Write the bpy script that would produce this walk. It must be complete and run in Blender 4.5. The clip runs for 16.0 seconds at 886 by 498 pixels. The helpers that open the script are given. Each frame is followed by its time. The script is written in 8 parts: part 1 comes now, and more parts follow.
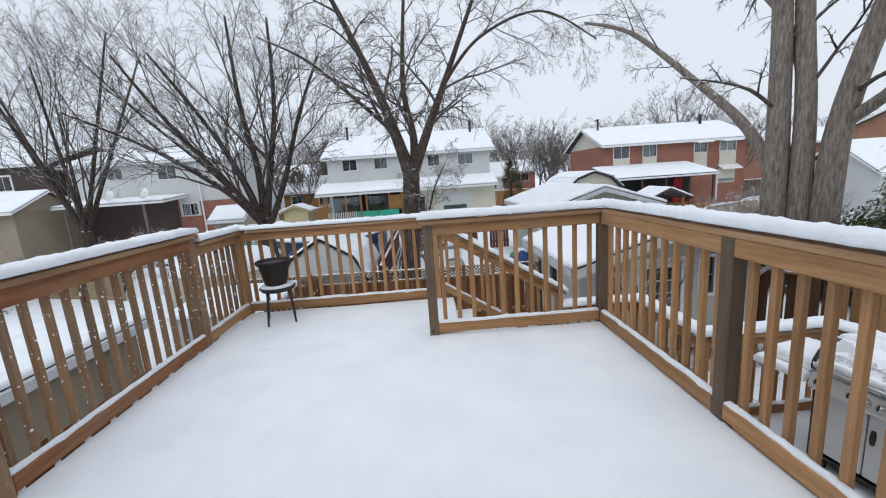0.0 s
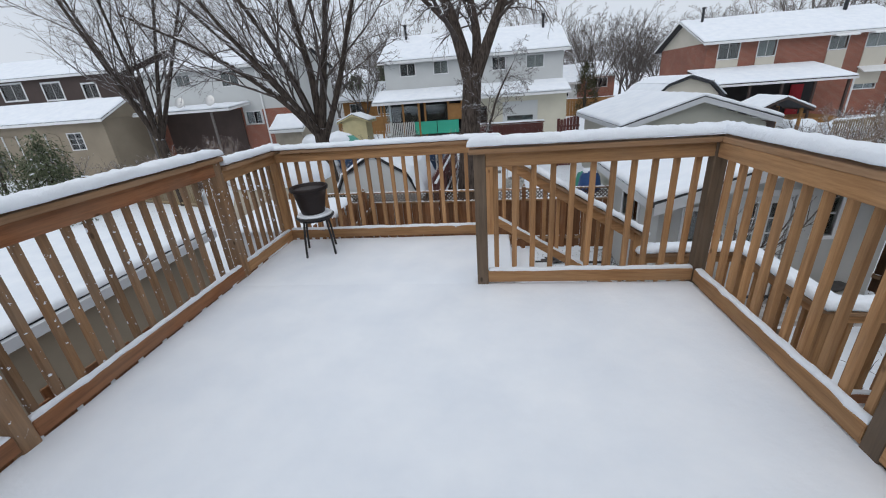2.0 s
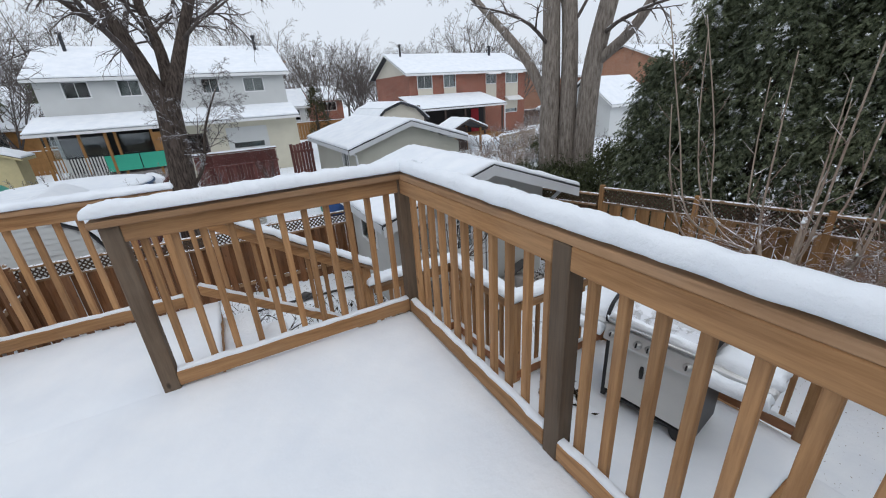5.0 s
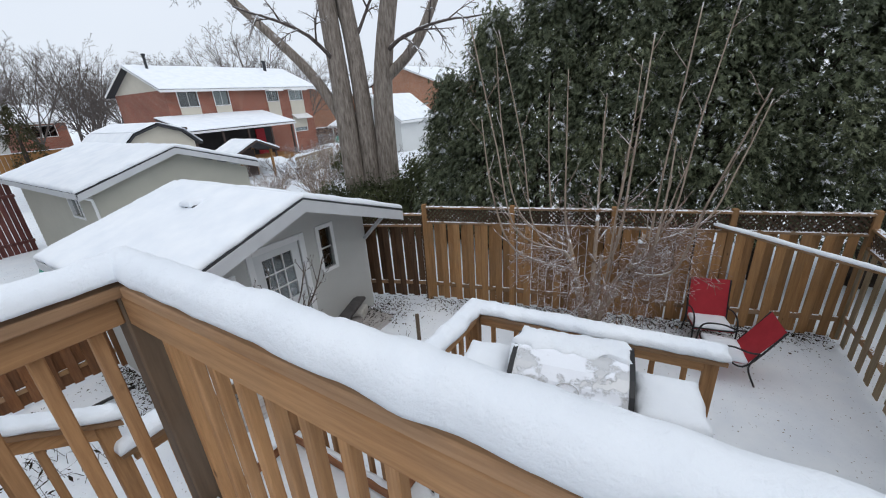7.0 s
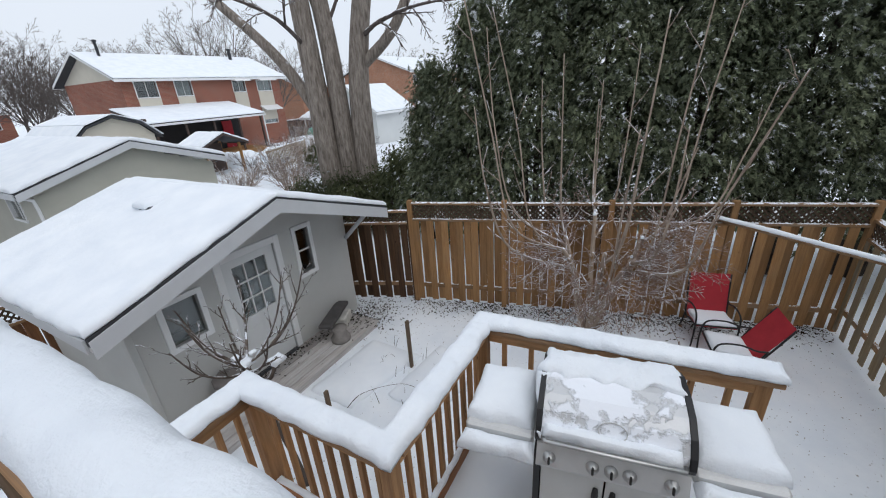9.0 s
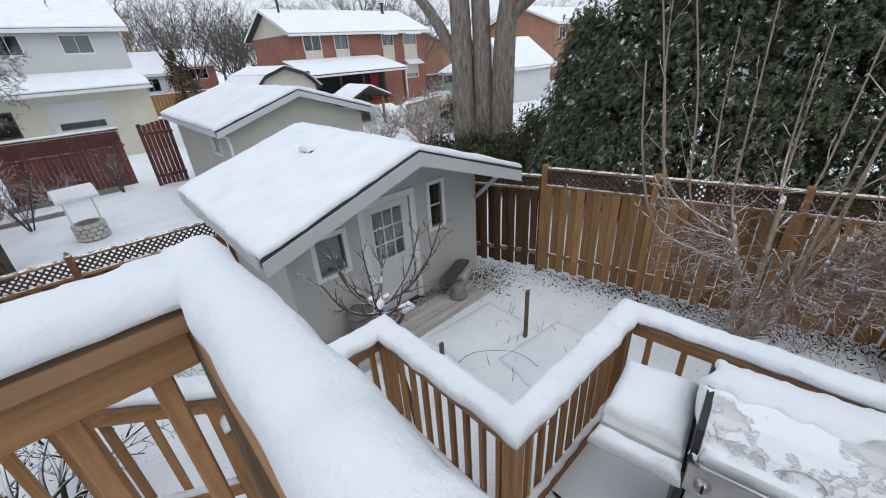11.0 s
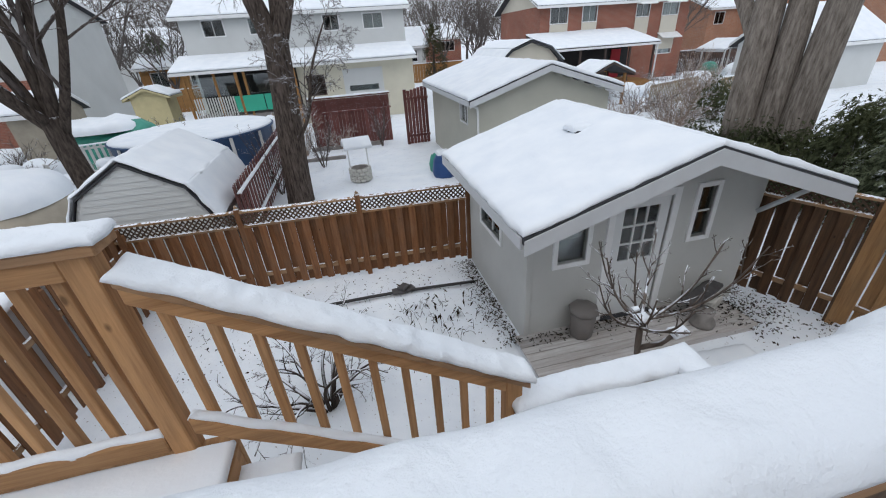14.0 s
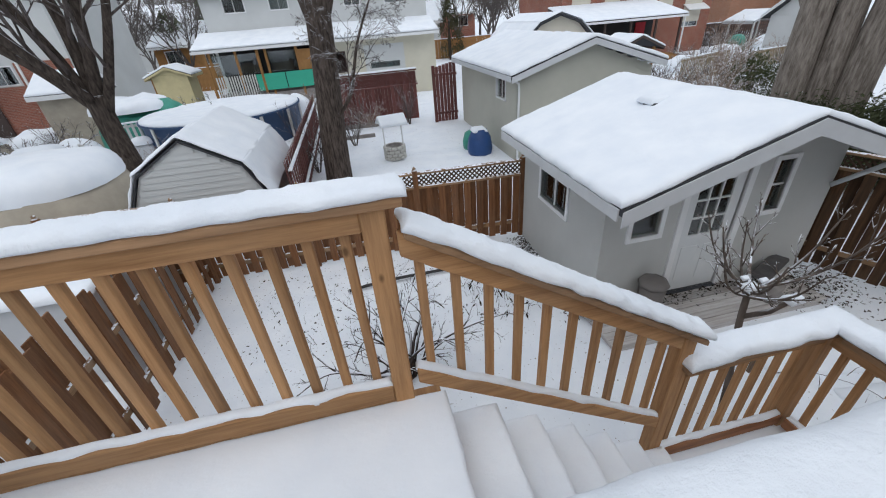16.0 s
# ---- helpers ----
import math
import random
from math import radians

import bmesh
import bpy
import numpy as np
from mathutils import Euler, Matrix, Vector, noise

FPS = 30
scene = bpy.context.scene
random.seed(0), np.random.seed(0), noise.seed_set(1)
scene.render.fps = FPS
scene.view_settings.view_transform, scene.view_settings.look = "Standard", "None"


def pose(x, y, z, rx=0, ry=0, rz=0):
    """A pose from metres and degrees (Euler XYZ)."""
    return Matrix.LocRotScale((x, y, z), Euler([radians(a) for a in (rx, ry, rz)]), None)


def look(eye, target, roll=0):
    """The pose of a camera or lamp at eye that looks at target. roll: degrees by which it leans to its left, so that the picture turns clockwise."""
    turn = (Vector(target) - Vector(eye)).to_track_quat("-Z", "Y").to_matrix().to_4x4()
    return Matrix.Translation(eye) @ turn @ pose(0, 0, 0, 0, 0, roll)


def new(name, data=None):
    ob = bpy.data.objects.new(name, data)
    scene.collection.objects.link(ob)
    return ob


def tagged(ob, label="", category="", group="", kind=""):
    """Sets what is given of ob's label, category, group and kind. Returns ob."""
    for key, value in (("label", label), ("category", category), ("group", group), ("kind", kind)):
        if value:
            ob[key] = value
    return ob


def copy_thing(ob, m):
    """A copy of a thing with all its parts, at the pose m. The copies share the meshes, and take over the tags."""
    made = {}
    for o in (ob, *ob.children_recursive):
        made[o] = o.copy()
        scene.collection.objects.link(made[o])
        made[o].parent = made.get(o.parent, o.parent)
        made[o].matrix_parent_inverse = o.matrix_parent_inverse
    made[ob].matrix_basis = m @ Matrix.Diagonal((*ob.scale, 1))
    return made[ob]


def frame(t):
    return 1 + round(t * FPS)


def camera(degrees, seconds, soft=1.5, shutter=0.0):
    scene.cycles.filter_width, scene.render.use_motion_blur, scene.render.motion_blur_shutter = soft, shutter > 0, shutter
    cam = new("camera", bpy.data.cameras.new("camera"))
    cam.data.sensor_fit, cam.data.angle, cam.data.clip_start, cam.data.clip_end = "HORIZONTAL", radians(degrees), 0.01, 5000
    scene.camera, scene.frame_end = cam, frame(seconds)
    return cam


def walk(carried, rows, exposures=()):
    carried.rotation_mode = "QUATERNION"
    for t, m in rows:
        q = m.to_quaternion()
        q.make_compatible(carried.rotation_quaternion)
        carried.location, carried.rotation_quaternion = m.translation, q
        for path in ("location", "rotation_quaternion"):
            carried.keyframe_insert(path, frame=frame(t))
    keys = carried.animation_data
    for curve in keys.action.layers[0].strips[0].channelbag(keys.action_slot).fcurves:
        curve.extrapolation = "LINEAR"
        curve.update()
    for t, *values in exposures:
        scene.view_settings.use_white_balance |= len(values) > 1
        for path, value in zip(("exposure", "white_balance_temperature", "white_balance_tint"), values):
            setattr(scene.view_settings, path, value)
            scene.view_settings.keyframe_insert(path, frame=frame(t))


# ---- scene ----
cam = camera(97.6, 16.0, soft=1.1)
PATH = [
    (0, (0.036, 0.301, 1.477), (0.104, 2.266, 1.114), -4.0),
    (0.5, (-0.031, 0.477, 1.47), (-0.111, 2.417, 0.991), -3.9),
    (1, (-0.039, 0.657, 1.48), (-0.242, 2.554, 0.878), -4.1),
    (1.5, (0.012, 0.84, 1.498), (-0.255, 2.694, 0.795), -4.2),
    (2, (0.104, 0.946, 1.519), (-0.148, 2.776, 0.752), -4.3),
    (2.5, (0.21, 0.977, 1.566), (0.051, 2.803, 0.766), -4.3),
    (3, (0.281, 0.987, 1.608), (0.275, 2.815, 0.799), -4.3),
    (3.5, (0.331, 0.992, 1.622), (0.52, 2.813, 0.818), -4.2),
    (4, (0.424, 1.03, 1.633), (0.831, 2.82, 0.839), -3.9),
    (4.5, (0.529, 1.091, 1.628), (1.161, 2.824, 0.854), -3.8),
    (5, (0.629, 1.317, 1.592), (1.497, 2.956, 0.843), -3.6),
    (5.2, (0.684, 1.412, 1.576), (1.647, 3.002, 0.838), -3.7),
    (7.5, (1.448, 2.522, 1.562), (3.066, 3.431, 0.817), -3.7),
    (8, (1.573, 2.603, 1.546), (3.208, 3.468, 0.791), -3.8),
    (10.5, (1.596, 3.03, 1.472), (2.939, 4.222, 0.607), -3.6),
    (11, (1.593, 3.045, 1.475), (2.766, 4.37, 0.568), -3.8),
    (11.5, (1.578, 3.067, 1.469), (2.586, 4.518, 0.527), -3.8),
    (12, (1.556, 3.116, 1.496), (2.39, 4.658, 0.532), -3.9),
    (12.5, (1.524, 3.231, 1.515), (2.207, 4.842, 0.547), -4.0),
    (13, (1.418, 3.387, 1.52), (1.97, 5.051, 0.556), -4.0),
    (13.5, (1.275, 3.543, 1.501), (1.717, 5.245, 0.549), -3.9),
    (14, (1.036, 3.629, 1.509), (1.387, 5.354, 0.559), -4.1),
    (14.5, (0.79, 3.704, 1.499), (1.074, 5.441, 0.55), -4.1),
    (15, (0.489, 3.711, 1.474), (0.736, 5.445, 0.509), -4.1),
    (15.5, (0.262, 3.735, 1.482), (0.509, 5.462, 0.489), -4.5),
    (16, (0.112, 3.737, 1.515), (0.416, 5.434, 0.478), -4.8),
]
EXPOSURES = [(0, 0.06), (0.5, -0.08), (1, -0.1), (2, -0.13), (3.5, -0.1), (4.5, -0.06), (5, 0.02), (7.5, 0.1), (10.5, 0.1), (11.5, 0.1), (13, 0.06), (14.5, 0.04), (16, 0.05)]
walk(cam, [(t, look(eye, target, roll)) for t, eye, target, roll in PATH], EXPOSURES)

# ---------- world, sun, exposure ----------
world = bpy.data.worlds.new("overcast_sky")
scene.world = world
world.use_nodes = True
_wn, _wl = world.node_tree.nodes, world.node_tree.links
_wn.clear()
_out = _wn.new("ShaderNodeOutputWorld")
_mixw = _wn.new("ShaderNodeMixShader")
_mixw.inputs[0].default_value = 0.86
_sky = _wn.new("ShaderNodeTexSky")
_sky.sky_type = "NISHITA"
_sky.sun_disc = False
_sky.sun_elevation, _sky.sun_rotation = radians(62), radians(200)
_sky.dust_density, _sky.air_density = 4.0, 1.0
_b1 = _wn.new("ShaderNodeBackground")
_b1.inputs[1].default_value = 0.1
_b2 = _wn.new("ShaderNodeBackground")
_b2.inputs[1].default_value = 0.97
_wt = _wn.new("ShaderNodeTexCoord")
_wnz = _wn.new("ShaderNodeTexNoise")
_wnz.inputs["Scale"].default_value, _wnz.inputs["Detail"].default_value = 1.6, 4.0
_wr = _wn.new("ShaderNodeValToRGB")
_wr.color_ramp.elements[0].position, _wr.color_ramp.elements[0].color = 0.3, (0.79, 0.86, 0.97, 1)
_wr.color_ramp.elements[1].position, _wr.color_ramp.elements[1].color = 0.7, (0.87, 0.93, 1.02, 1)
_wl.new(_wt.outputs["Generated"], _wnz.inputs["Vector"])
_wl.new(_wnz.outputs["Fac"], _wr.inputs[0])
_wl.new(_wr.outputs[0], _b2.inputs[0])
_wl.new(_sky.outputs[0], _b1.inputs[0])
_wl.new(_b1.outputs[0], _mixw.inputs[1])
_wl.new(_b2.outputs[0], _mixw.inputs[2])
_wl.new(_mixw.outputs[0], _out.inputs[0])
sun = new("sun", bpy.data.lights.new("sun", "SUN"))
sun.data.energy, sun.data.angle, sun.data.color = 0.68, radians(75), (1.0, 0.985, 0.97)
sun.matrix_world = look((-5, -14, 28), (0, 0, 0))


# ---------- materials ----------
def base_material(name, rough=0.8, metal=0.0):
    m = bpy.data.materials.new(name)
    m.use_nodes = True
    n, l = m.node_tree.nodes, m.node_tree.links
    p = n["Principled BSDF"]
    p.inputs["Roughness"].default_value, p.inputs["Metallic"].default_value = rough, metal
    return m, n, l, p


def noise_node(n, l, vec, scale, detail=4.0, rough=0.55):
    t = n.new("ShaderNodeTexNoise")
    t.inputs["Scale"].default_value, t.inputs["Detail"].default_value, t.inputs["Roughness"].default_value = scale, detail, rough
    l.new(vec, t.inputs["Vector"])
    return t.outputs["Fac"]


def ramp_node(n, l, fac, stops):
    r = n.new("ShaderNodeValToRGB")
    e = r.color_ramp.elements
    e[0].position, e[0].color = stops[0][0], (*stops[0][1], 1)
    e[1].position, e[1].color = stops[-1][0], (*stops[-1][1], 1)
    for pos, col in stops[1:-1]:
        k = e.new(pos)
        k.color = (*col, 1)
    l.new(fac, r.inputs[0])
    return r.outputs[0]


def mix_node(n, l, fac, a, b, mode="MIX"):
    m = n.new("ShaderNodeMix")
    m.data_type, m.blend_type = "RGBA", mode
    for s, v in ((m.inputs[0], fac), (m.inputs[6], a), (m.inputs[7], b)):
        if isinstance(v, (int, float)):
            s.default_value = v
        elif isinstance(v, tuple):
            s.default_value = (*v, 1)
        else:
            l.new(v, s)
    return m.outputs[2]


def math_node(n, l, op, a, b, clamp=False):
    m = n.new("ShaderNodeMath")
    m.operation, m.use_clamp = op, clamp
    for s, v in ((m.inputs[0], a), (m.inputs[1], b)):
        if isinstance(v, (int, float)):
            s.default_value = v
        else:
            l.new(v, s)
    return m.outputs[0]


def bump_node(n, l, p, height, strength, dist=0.01):
    b = n.new("ShaderNodeBump")
    b.inputs["Strength"].default_value, b.inputs["Distance"].default_value = strength, dist
    l.new(height, b.inputs["Height"])
    l.new(b.outputs[0], p.inputs["Normal"])


def coords(n, l, scale=(1, 1, 1), kind="Object"):
    t = n.new("ShaderNodeTexCoord")
    m = n.new("ShaderNodeMapping")
    m.inputs["Scale"].default_value = scale
    l.new(t.outputs[kind], m.inputs["Vector"])
    return m.outputs[0]


def up_amount(n, l, lo, hi):
    """0 to 1 by how far the surface faces up."""
    g = n.new("ShaderNodeNewGeometry")
    s = n.new("ShaderNodeSeparateXYZ")
    l.new(g.outputs["Normal"], s.inputs[0])
    r = n.new("ShaderNodeMapRange")
    r.inputs[1].default_value, r.inputs[2].default_value = lo, hi
    l.new(s.outputs[2], r.inputs[0])
    return r.outputs[0]


SNOW_COL = (0.84, 0.87, 0.92)


def snow_material(name, bump=0.5, specks=0.0, pits=0.0):
    m, n, l, p = base_material(name, 0.75)
    v = coords(n, l)
    a = noise_node(n, l, v, 2.2, 3)
    b = noise_node(n, l, v, 70, 6, 0.75)
    c = noise_node(n, l, v, 18, 4)
    col = ramp_node(n, l, a, ((0.3, (0.768, 0.814, 0.868)), (0.7, (0.849, 0.884, 0.918))))
    if specks:
        s = noise_node(n, l, v, 31, 2, 0.4)
        k = ramp_node(n, l, s, ((specks, (0, 0, 0)), (specks + 0.05, (1, 1, 1))))
        col = mix_node(n, l, k, col, (0.23, 0.19, 0.15))
    l.new(col, p.inputs["Base Color"])
    p.inputs["Subsurface Weight"].default_value = 0.0
    p.inputs["Specular IOR Level"].default_value = 0.25
    h = math_node(n, l, "ADD", math_node(n, l, "MULTIPLY", b, 0.35), c)
    bump_node(n, l, p, h, bump, 0.011)
    return m


def wood_material(name, axis, light, dark, gray=(0.30, 0.26, 0.22), weather=0.35, snow=0.0, stuck=0.0):
    m, n, l, p = base_material(name, 0.72)
    p.inputs["Specular IOR Level"].default_value = 0.3
    sc = [9.0, 9.0, 9.0]
    sc["xyz".index(axis)] = 0.6
    t = n.new("ShaderNodeTexCoord")
    oi = n.new("ShaderNodeObjectInfo")
    off = n.new("ShaderNodeVectorMath")
    off.operation = "ADD"
    l.new(t.outputs["Object"], off.inputs[0])
    cmb = n.new("ShaderNodeCombineXYZ")
    sc7 = math_node(n, l, "MULTIPLY", oi.outputs["Random"], 37.0)
    for k in range(3):
        l.new(sc7, cmb.inputs[k])
    l.new(cmb.outputs[0], off.inputs[1])
    mp = n.new("ShaderNodeMapping")
    mp.inputs["Scale"].default_value = sc
    l.new(off.outputs[0], mp.inputs["Vector"])
    g = noise_node(n, l, mp.outputs[0], 3.2, 6, 0.62)
    fine = noise_node(n, l, mp.outputs[0], 14, 4, 0.6)
    blot = noise_node(n, l, off.outputs[0], 2.3, 3)
    col = ramp_node(n, l, g, ((0.28, dark), (0.62, light)))
    col = mix_node(n, l, 0.25, col, ramp_node(n, l, fine, ((0.35, dark), (0.65, light))))
    wz = ramp_node(n, l, blot, ((0.38, (0, 0, 0)), (0.72, (weather, weather, weather))))
    col = mix_node(n, l, wz, col, gray)
    hs = n.new("ShaderNodeHueSaturation")
    mr = n.new("ShaderNodeMapRange")
    mr.inputs[3].default_value, mr.inputs[4].default_value = 0.78, 1.2
    l.new(oi.outputs["Random"], mr.inputs[0])
    l.new(mr.outputs[0], hs.inputs["Value"])
    l.new(col, hs.inputs["Color"])
    col = hs.outputs[0]
    kn = n.new("ShaderNodeTexVoronoi")
    kn.inputs["Scale"].default_value = 3.1
    kmp = n.new("ShaderNodeMapping")
    ks = [1.6, 1.6, 1.6]
    ks["xyz".index(axis)] = 0.8
    kmp.inputs["Scale"].default_value = ks
    l.new(off.outputs[0], kmp.inputs["Vector"])
    l.new(kmp.outputs[0], kn.inputs["Vector"])
    kr = ramp_node(n, l, kn.outputs["Distance"], ((0.03, (0.75, 0.75, 0.75)), (0.07, (0, 0, 0))))
    col = mix_node(n, l, kr, col, tuple(c * 0.35 for c in dark))
    if snow:
        sn = noise_node(n, l, coords(n, l), 16, 4, 0.65)
        sf = ramp_node(n, l, sn, ((0.62 - snow * 0.3, (0, 0, 0)), (0.66 - snow * 0.3, (1, 1, 1))))
        sf = math_node(n, l, "MULTIPLY", sf, up_amount(n, l, 0.2, 0.6))
        col = mix_node(n, l, sf, col, SNOW_COL)
    if stuck:
        sn = noise_node(n, l, off.outputs[0], 34, 3, 0.5)
        col = mix_node(n, l, ramp_node(n, l, sn, ((0.655, (0, 0, 0)), (0.68, (1, 1, 1)))), col, SNOW_COL)
    l.new(col, p.inputs["Base Color"])
    bump_node(n, l, p, math_node(n, l, "ADD", g, math_node(n, l, "MULTIPLY", fine, 0.5)), 0.35, 0.004)
    return m


def paint_material(name, color, rough=0.6, dirt=0.12, scale=3.0, bump=0.1, bump_scale=60, metal=0.0, spec=0.4):
    m, n, l, p = base_material(name, rough, metal)
    p.inputs["Specular IOR Level"].default_value = spec
    v = coords(n, l)
    a = noise_node(n, l, v, scale, 5, 0.6)
    b = noise_node(n, l, v, bump_scale, 3)
    lo = tuple(c * (1 - dirt) for c in color)
    hi = tuple(min(1, c * (1 + dirt * 0.5)) for c in color)
    col = ramp_node(n, l, a, ((0.3, lo), (0.7, hi)))
    l.new(col, p.inputs["Base Color"])
    bump_node(n, l, p, b, bump, 0.004)
    return m


def bark_material(name, light, dark, scale=1.0, snow=0.0, streak=5.0):
    m, n, l, p = base_material(name, 0.9)
    p.inputs["Specular IOR Level"].default_value = 0.1
    v = coords(n, l, (streak * scale, streak * scale, scale))
    a = noise_node(n, l, v, 2.5, 6, 0.65)
    col = ramp_node(n, l, a, ((0.34, dark), (0.64, light)))
    if snow:
        sn = noise_node(n, l, coords(n, l), 5.0, 4, 0.6)
        f = math_node(n, l, "MULTIPLY", up_amount(n, l, 0.35, 0.75), ramp_node(n, l, sn, ((0.6 - snow * 0.35, (0, 0, 0)), (0.68 - snow * 0.35, (1, 1, 1)))))
        col = mix_node(n, l, f, col, SNOW_COL)
    l.new(col, p.inputs["Base Color"])
    bump_node(n, l, p, a, 0.9, 0.03)
    return m


def brick_material(name, c1, c2, mortar):
    m, n, l, p = base_material(name, 0.9)
    t = n.new("ShaderNodeTexCoord")
    sep = n.new("ShaderNodeSeparateXYZ")
    l.new(t.outputs["Object"], sep.inputs[0])
    cmb = n.new("ShaderNodeCombineXYZ")
    l.new(math_node(n, l, "ADD", sep.outputs[0], sep.outputs[1]), cmb.inputs[0])
    l.new(sep.outputs[2], cmb.inputs[1])
    b = n.new("ShaderNodeTexBrick")
    b.inputs["Scale"].default_value = 1.0
    b.inputs["Brick Width"].default_value, b.inputs["Row Height"].default_value = 0.22, 0.075
    b.inputs["Mortar Size"].default_value = 0.008
    b.inputs["Color1"].default_value, b.inputs["Color2"].default_value, b.inputs["Mortar"].default_value = (*c1, 1), (*c2, 1), (*mortar, 1)
    l.new(cmb.outputs[0], b.inputs["Vector"])
    a = noise_node(n, l, coords(n, l), 0.7, 5)
    sh = ramp_node(n, l, a, ((0.3, (0.82, 0.82, 0.82)), (0.7, (1.1, 1.1, 1.1))))
    l.new(mix_node(n, l, 1.0, b.outputs["Color"], sh, "MULTIPLY"), p.inputs["Base Color"])
    bump_node(n, l, p, b.outputs["Fac"], -0.4, 0.006)
    return m


def glass_material(name, tint=(0.75, 0.8, 0.8)):
    m = bpy.data.materials.new(name)
    m.use_nodes = True
    n, l = m.node_tree.nodes, m.node_tree.links
    n.clear()
    o = n.new("ShaderNodeOutputMaterial")
    x = n.new("ShaderNodeMixShader")
    tr = n.new("ShaderNodeBsdfTransparent")
    tr.inputs[0].default_value = (*tint, 1)
    gl = n.new("ShaderNodeBsdfGlossy")
    gl.inputs["Roughness"].default_value = 0.04
    f = n.new("ShaderNodeFresnel")
    f.inputs[0].default_value = 1.5
    l.new(math_node(n, l, "ADD", math_node(n, l, "MULTIPLY", f.outputs[0], 1.6), 0.03, True), x.inputs[0])
    l.new(tr.outputs[0], x.inputs[1])
    l.new(gl.outputs[0], x.inputs[2])
    l.new(x.outputs[0], o.inputs[0])
    return m


def foliage_material(name, dark, light, snow=0.25):
    m, n, l, p = base_material(name, 0.75)
    p.inputs["Specular IOR Level"].default_value = 0.15
    g = n.new("ShaderNodeNewGeometry")
    col = ramp_node(n, l, g.outputs["Random Per Island"], ((0.0, dark), (1.0, light)))
    big = noise_node(n, l, coords(n, l), 0.9, 3)
    col = mix_node(n, l, 1.0, col, ramp_node(n, l, big, ((0.3, (0.7, 0.72, 0.7)), (0.7, (1.15, 1.12, 1.0)))), "MULTIPLY")
    sn = noise_node(n, l, coords(n, l), 3.1, 4, 0.65)
    f = math_node(n, l, "MULTIPLY", up_amount(n, l, 0.3, 0.7), ramp_node(n, l, sn, ((0.72 - snow * 0.4, (0, 0, 0)), (0.77 - snow * 0.4, (1, 1, 1)))))
    fin = mix_node(n, l, f, col, SNOW_COL)
    l.new(fin, p.inputs["Base Color"])
    tl = n.new("ShaderNodeBsdfTranslucent")
    l.new(fin, tl.inputs[0])
    mx = n.new("ShaderNodeMixShader")
    mx.inputs[0].default_value = 0.38
    l.new(p.outputs[0], mx.inputs[1])
    l.new(tl.outputs[0], mx.inputs[2])
    l.new(mx.outputs[0], n["Material Output"].inputs[0])
    return m


SNOW = snow_material("fresh_snow", 0.95)
SNOW_FLOOR = snow_material("deck_snow", 0.3)
SNOW_GROUND = snow_material("yard_snow", 0.6, specks=0.70)
SNOW_ROOF = snow_material("roof_snow", 0.5)
WL, WD = (0.48, 0.265, 0.12), (0.23, 0.112, 0.046)
WOOD = {a: wood_material("deck_lumber_" + a, a, WL, WD, gray=(0.30, 0.215, 0.145), weather=0.25) for a in "xyz"}
WOOD_SPECK = wood_material("snow_flecked_lumber", "z", (0.30, 0.17, 0.085), (0.14, 0.073, 0.034), gray=(0.22, 0.18, 0.14), weather=0.5, stuck=0.5)
POST = wood_material("weathered_post", "z", (0.17, 0.118, 0.078), (0.08, 0.054, 0.035), gray=(0.19, 0.15, 0.115), weather=0.5)
CAPW = {a: wood_material("rail_cap_lumber_" + a, a, (0.40, 0.235, 0.125), (0.22, 0.118, 0.056), gray=(0.3, 0.225, 0.165), weather=0.35) for a in "xy"}
RUST = {a: wood_material("reddish_lumber_" + a, a, (0.31, 0.13, 0.055), (0.13, 0.05, 0.022), gray=(0.28, 0.2, 0.14), weather=0.3) for a in "xy"}
FENCE = wood_material("cedar_fence_board", "z", (0.235, 0.102, 0.04), (0.095, 0.036, 0.014), gray=(0.2, 0.13, 0.085), weather=0.35)
FENCE_TAN = wood_material("tan_fence_board", "z", (0.385, 0.21, 0.088), (0.21, 0.106, 0.042), gray=(0.25, 0.17, 0.10), weather=0.35)
FENCE_RAIL = wood_material("fence_rail_wood", "x", (0.31, 0.18, 0.085), (0.17, 0.09, 0.04), weather=0.4, snow=0.55)
FENCE_GREEN = wood_material("weathered_fence_board", "z", (0.31, 0.235, 0.13), (0.18, 0.13, 0.07), weather=0.5)
LATTICE = wood_material("lattice_wood", "x", (0.09, 0.056, 0.034), (0.04, 0.025, 0.015), gray=(0.08, 0.06, 0.045), weather=0.4, snow=0.12)
# Darker copy of the fence wood: wet boards, with their shadow painted in.
FENCE_DARK = wood_material("wet_shaded_fence_board", "z", (0.12, 0.062, 0.03), (0.04, 0.02, 0.01), gray=(0.09, 0.065, 0.045), weather=0.35)
MAROON = wood_material("maroon_stained_board", "z", (0.165, 0.055, 0.047), (0.085, 0.028, 0.026), gray=(0.2, 0.11, 0.1), weather=0.4, snow=0.3)
SHED_DECK = wood_material("gray_deck_board", "x", (0.52, 0.51, 0.5), (0.33, 0.3, 0.28), gray=(0.3, 0.25, 0.22), weather=0.45)
STUCCO = paint_material("gray_shed_stucco", (0.50, 0.505, 0.485), 0.85, 0.07, 1.2, 0.5, 40)
TRIM = paint_material("white_trim_paint", (0.76, 0.77, 0.77), 0.5, 0.06)
FASCIA = paint_material("gray_fascia_paint", (0.58, 0.60, 0.62), 0.55, 0.06)
DOOR_PAINT = paint_material("pale_gray_door_paint", (0.66, 0.68, 0.68), 0.45, 0.05)
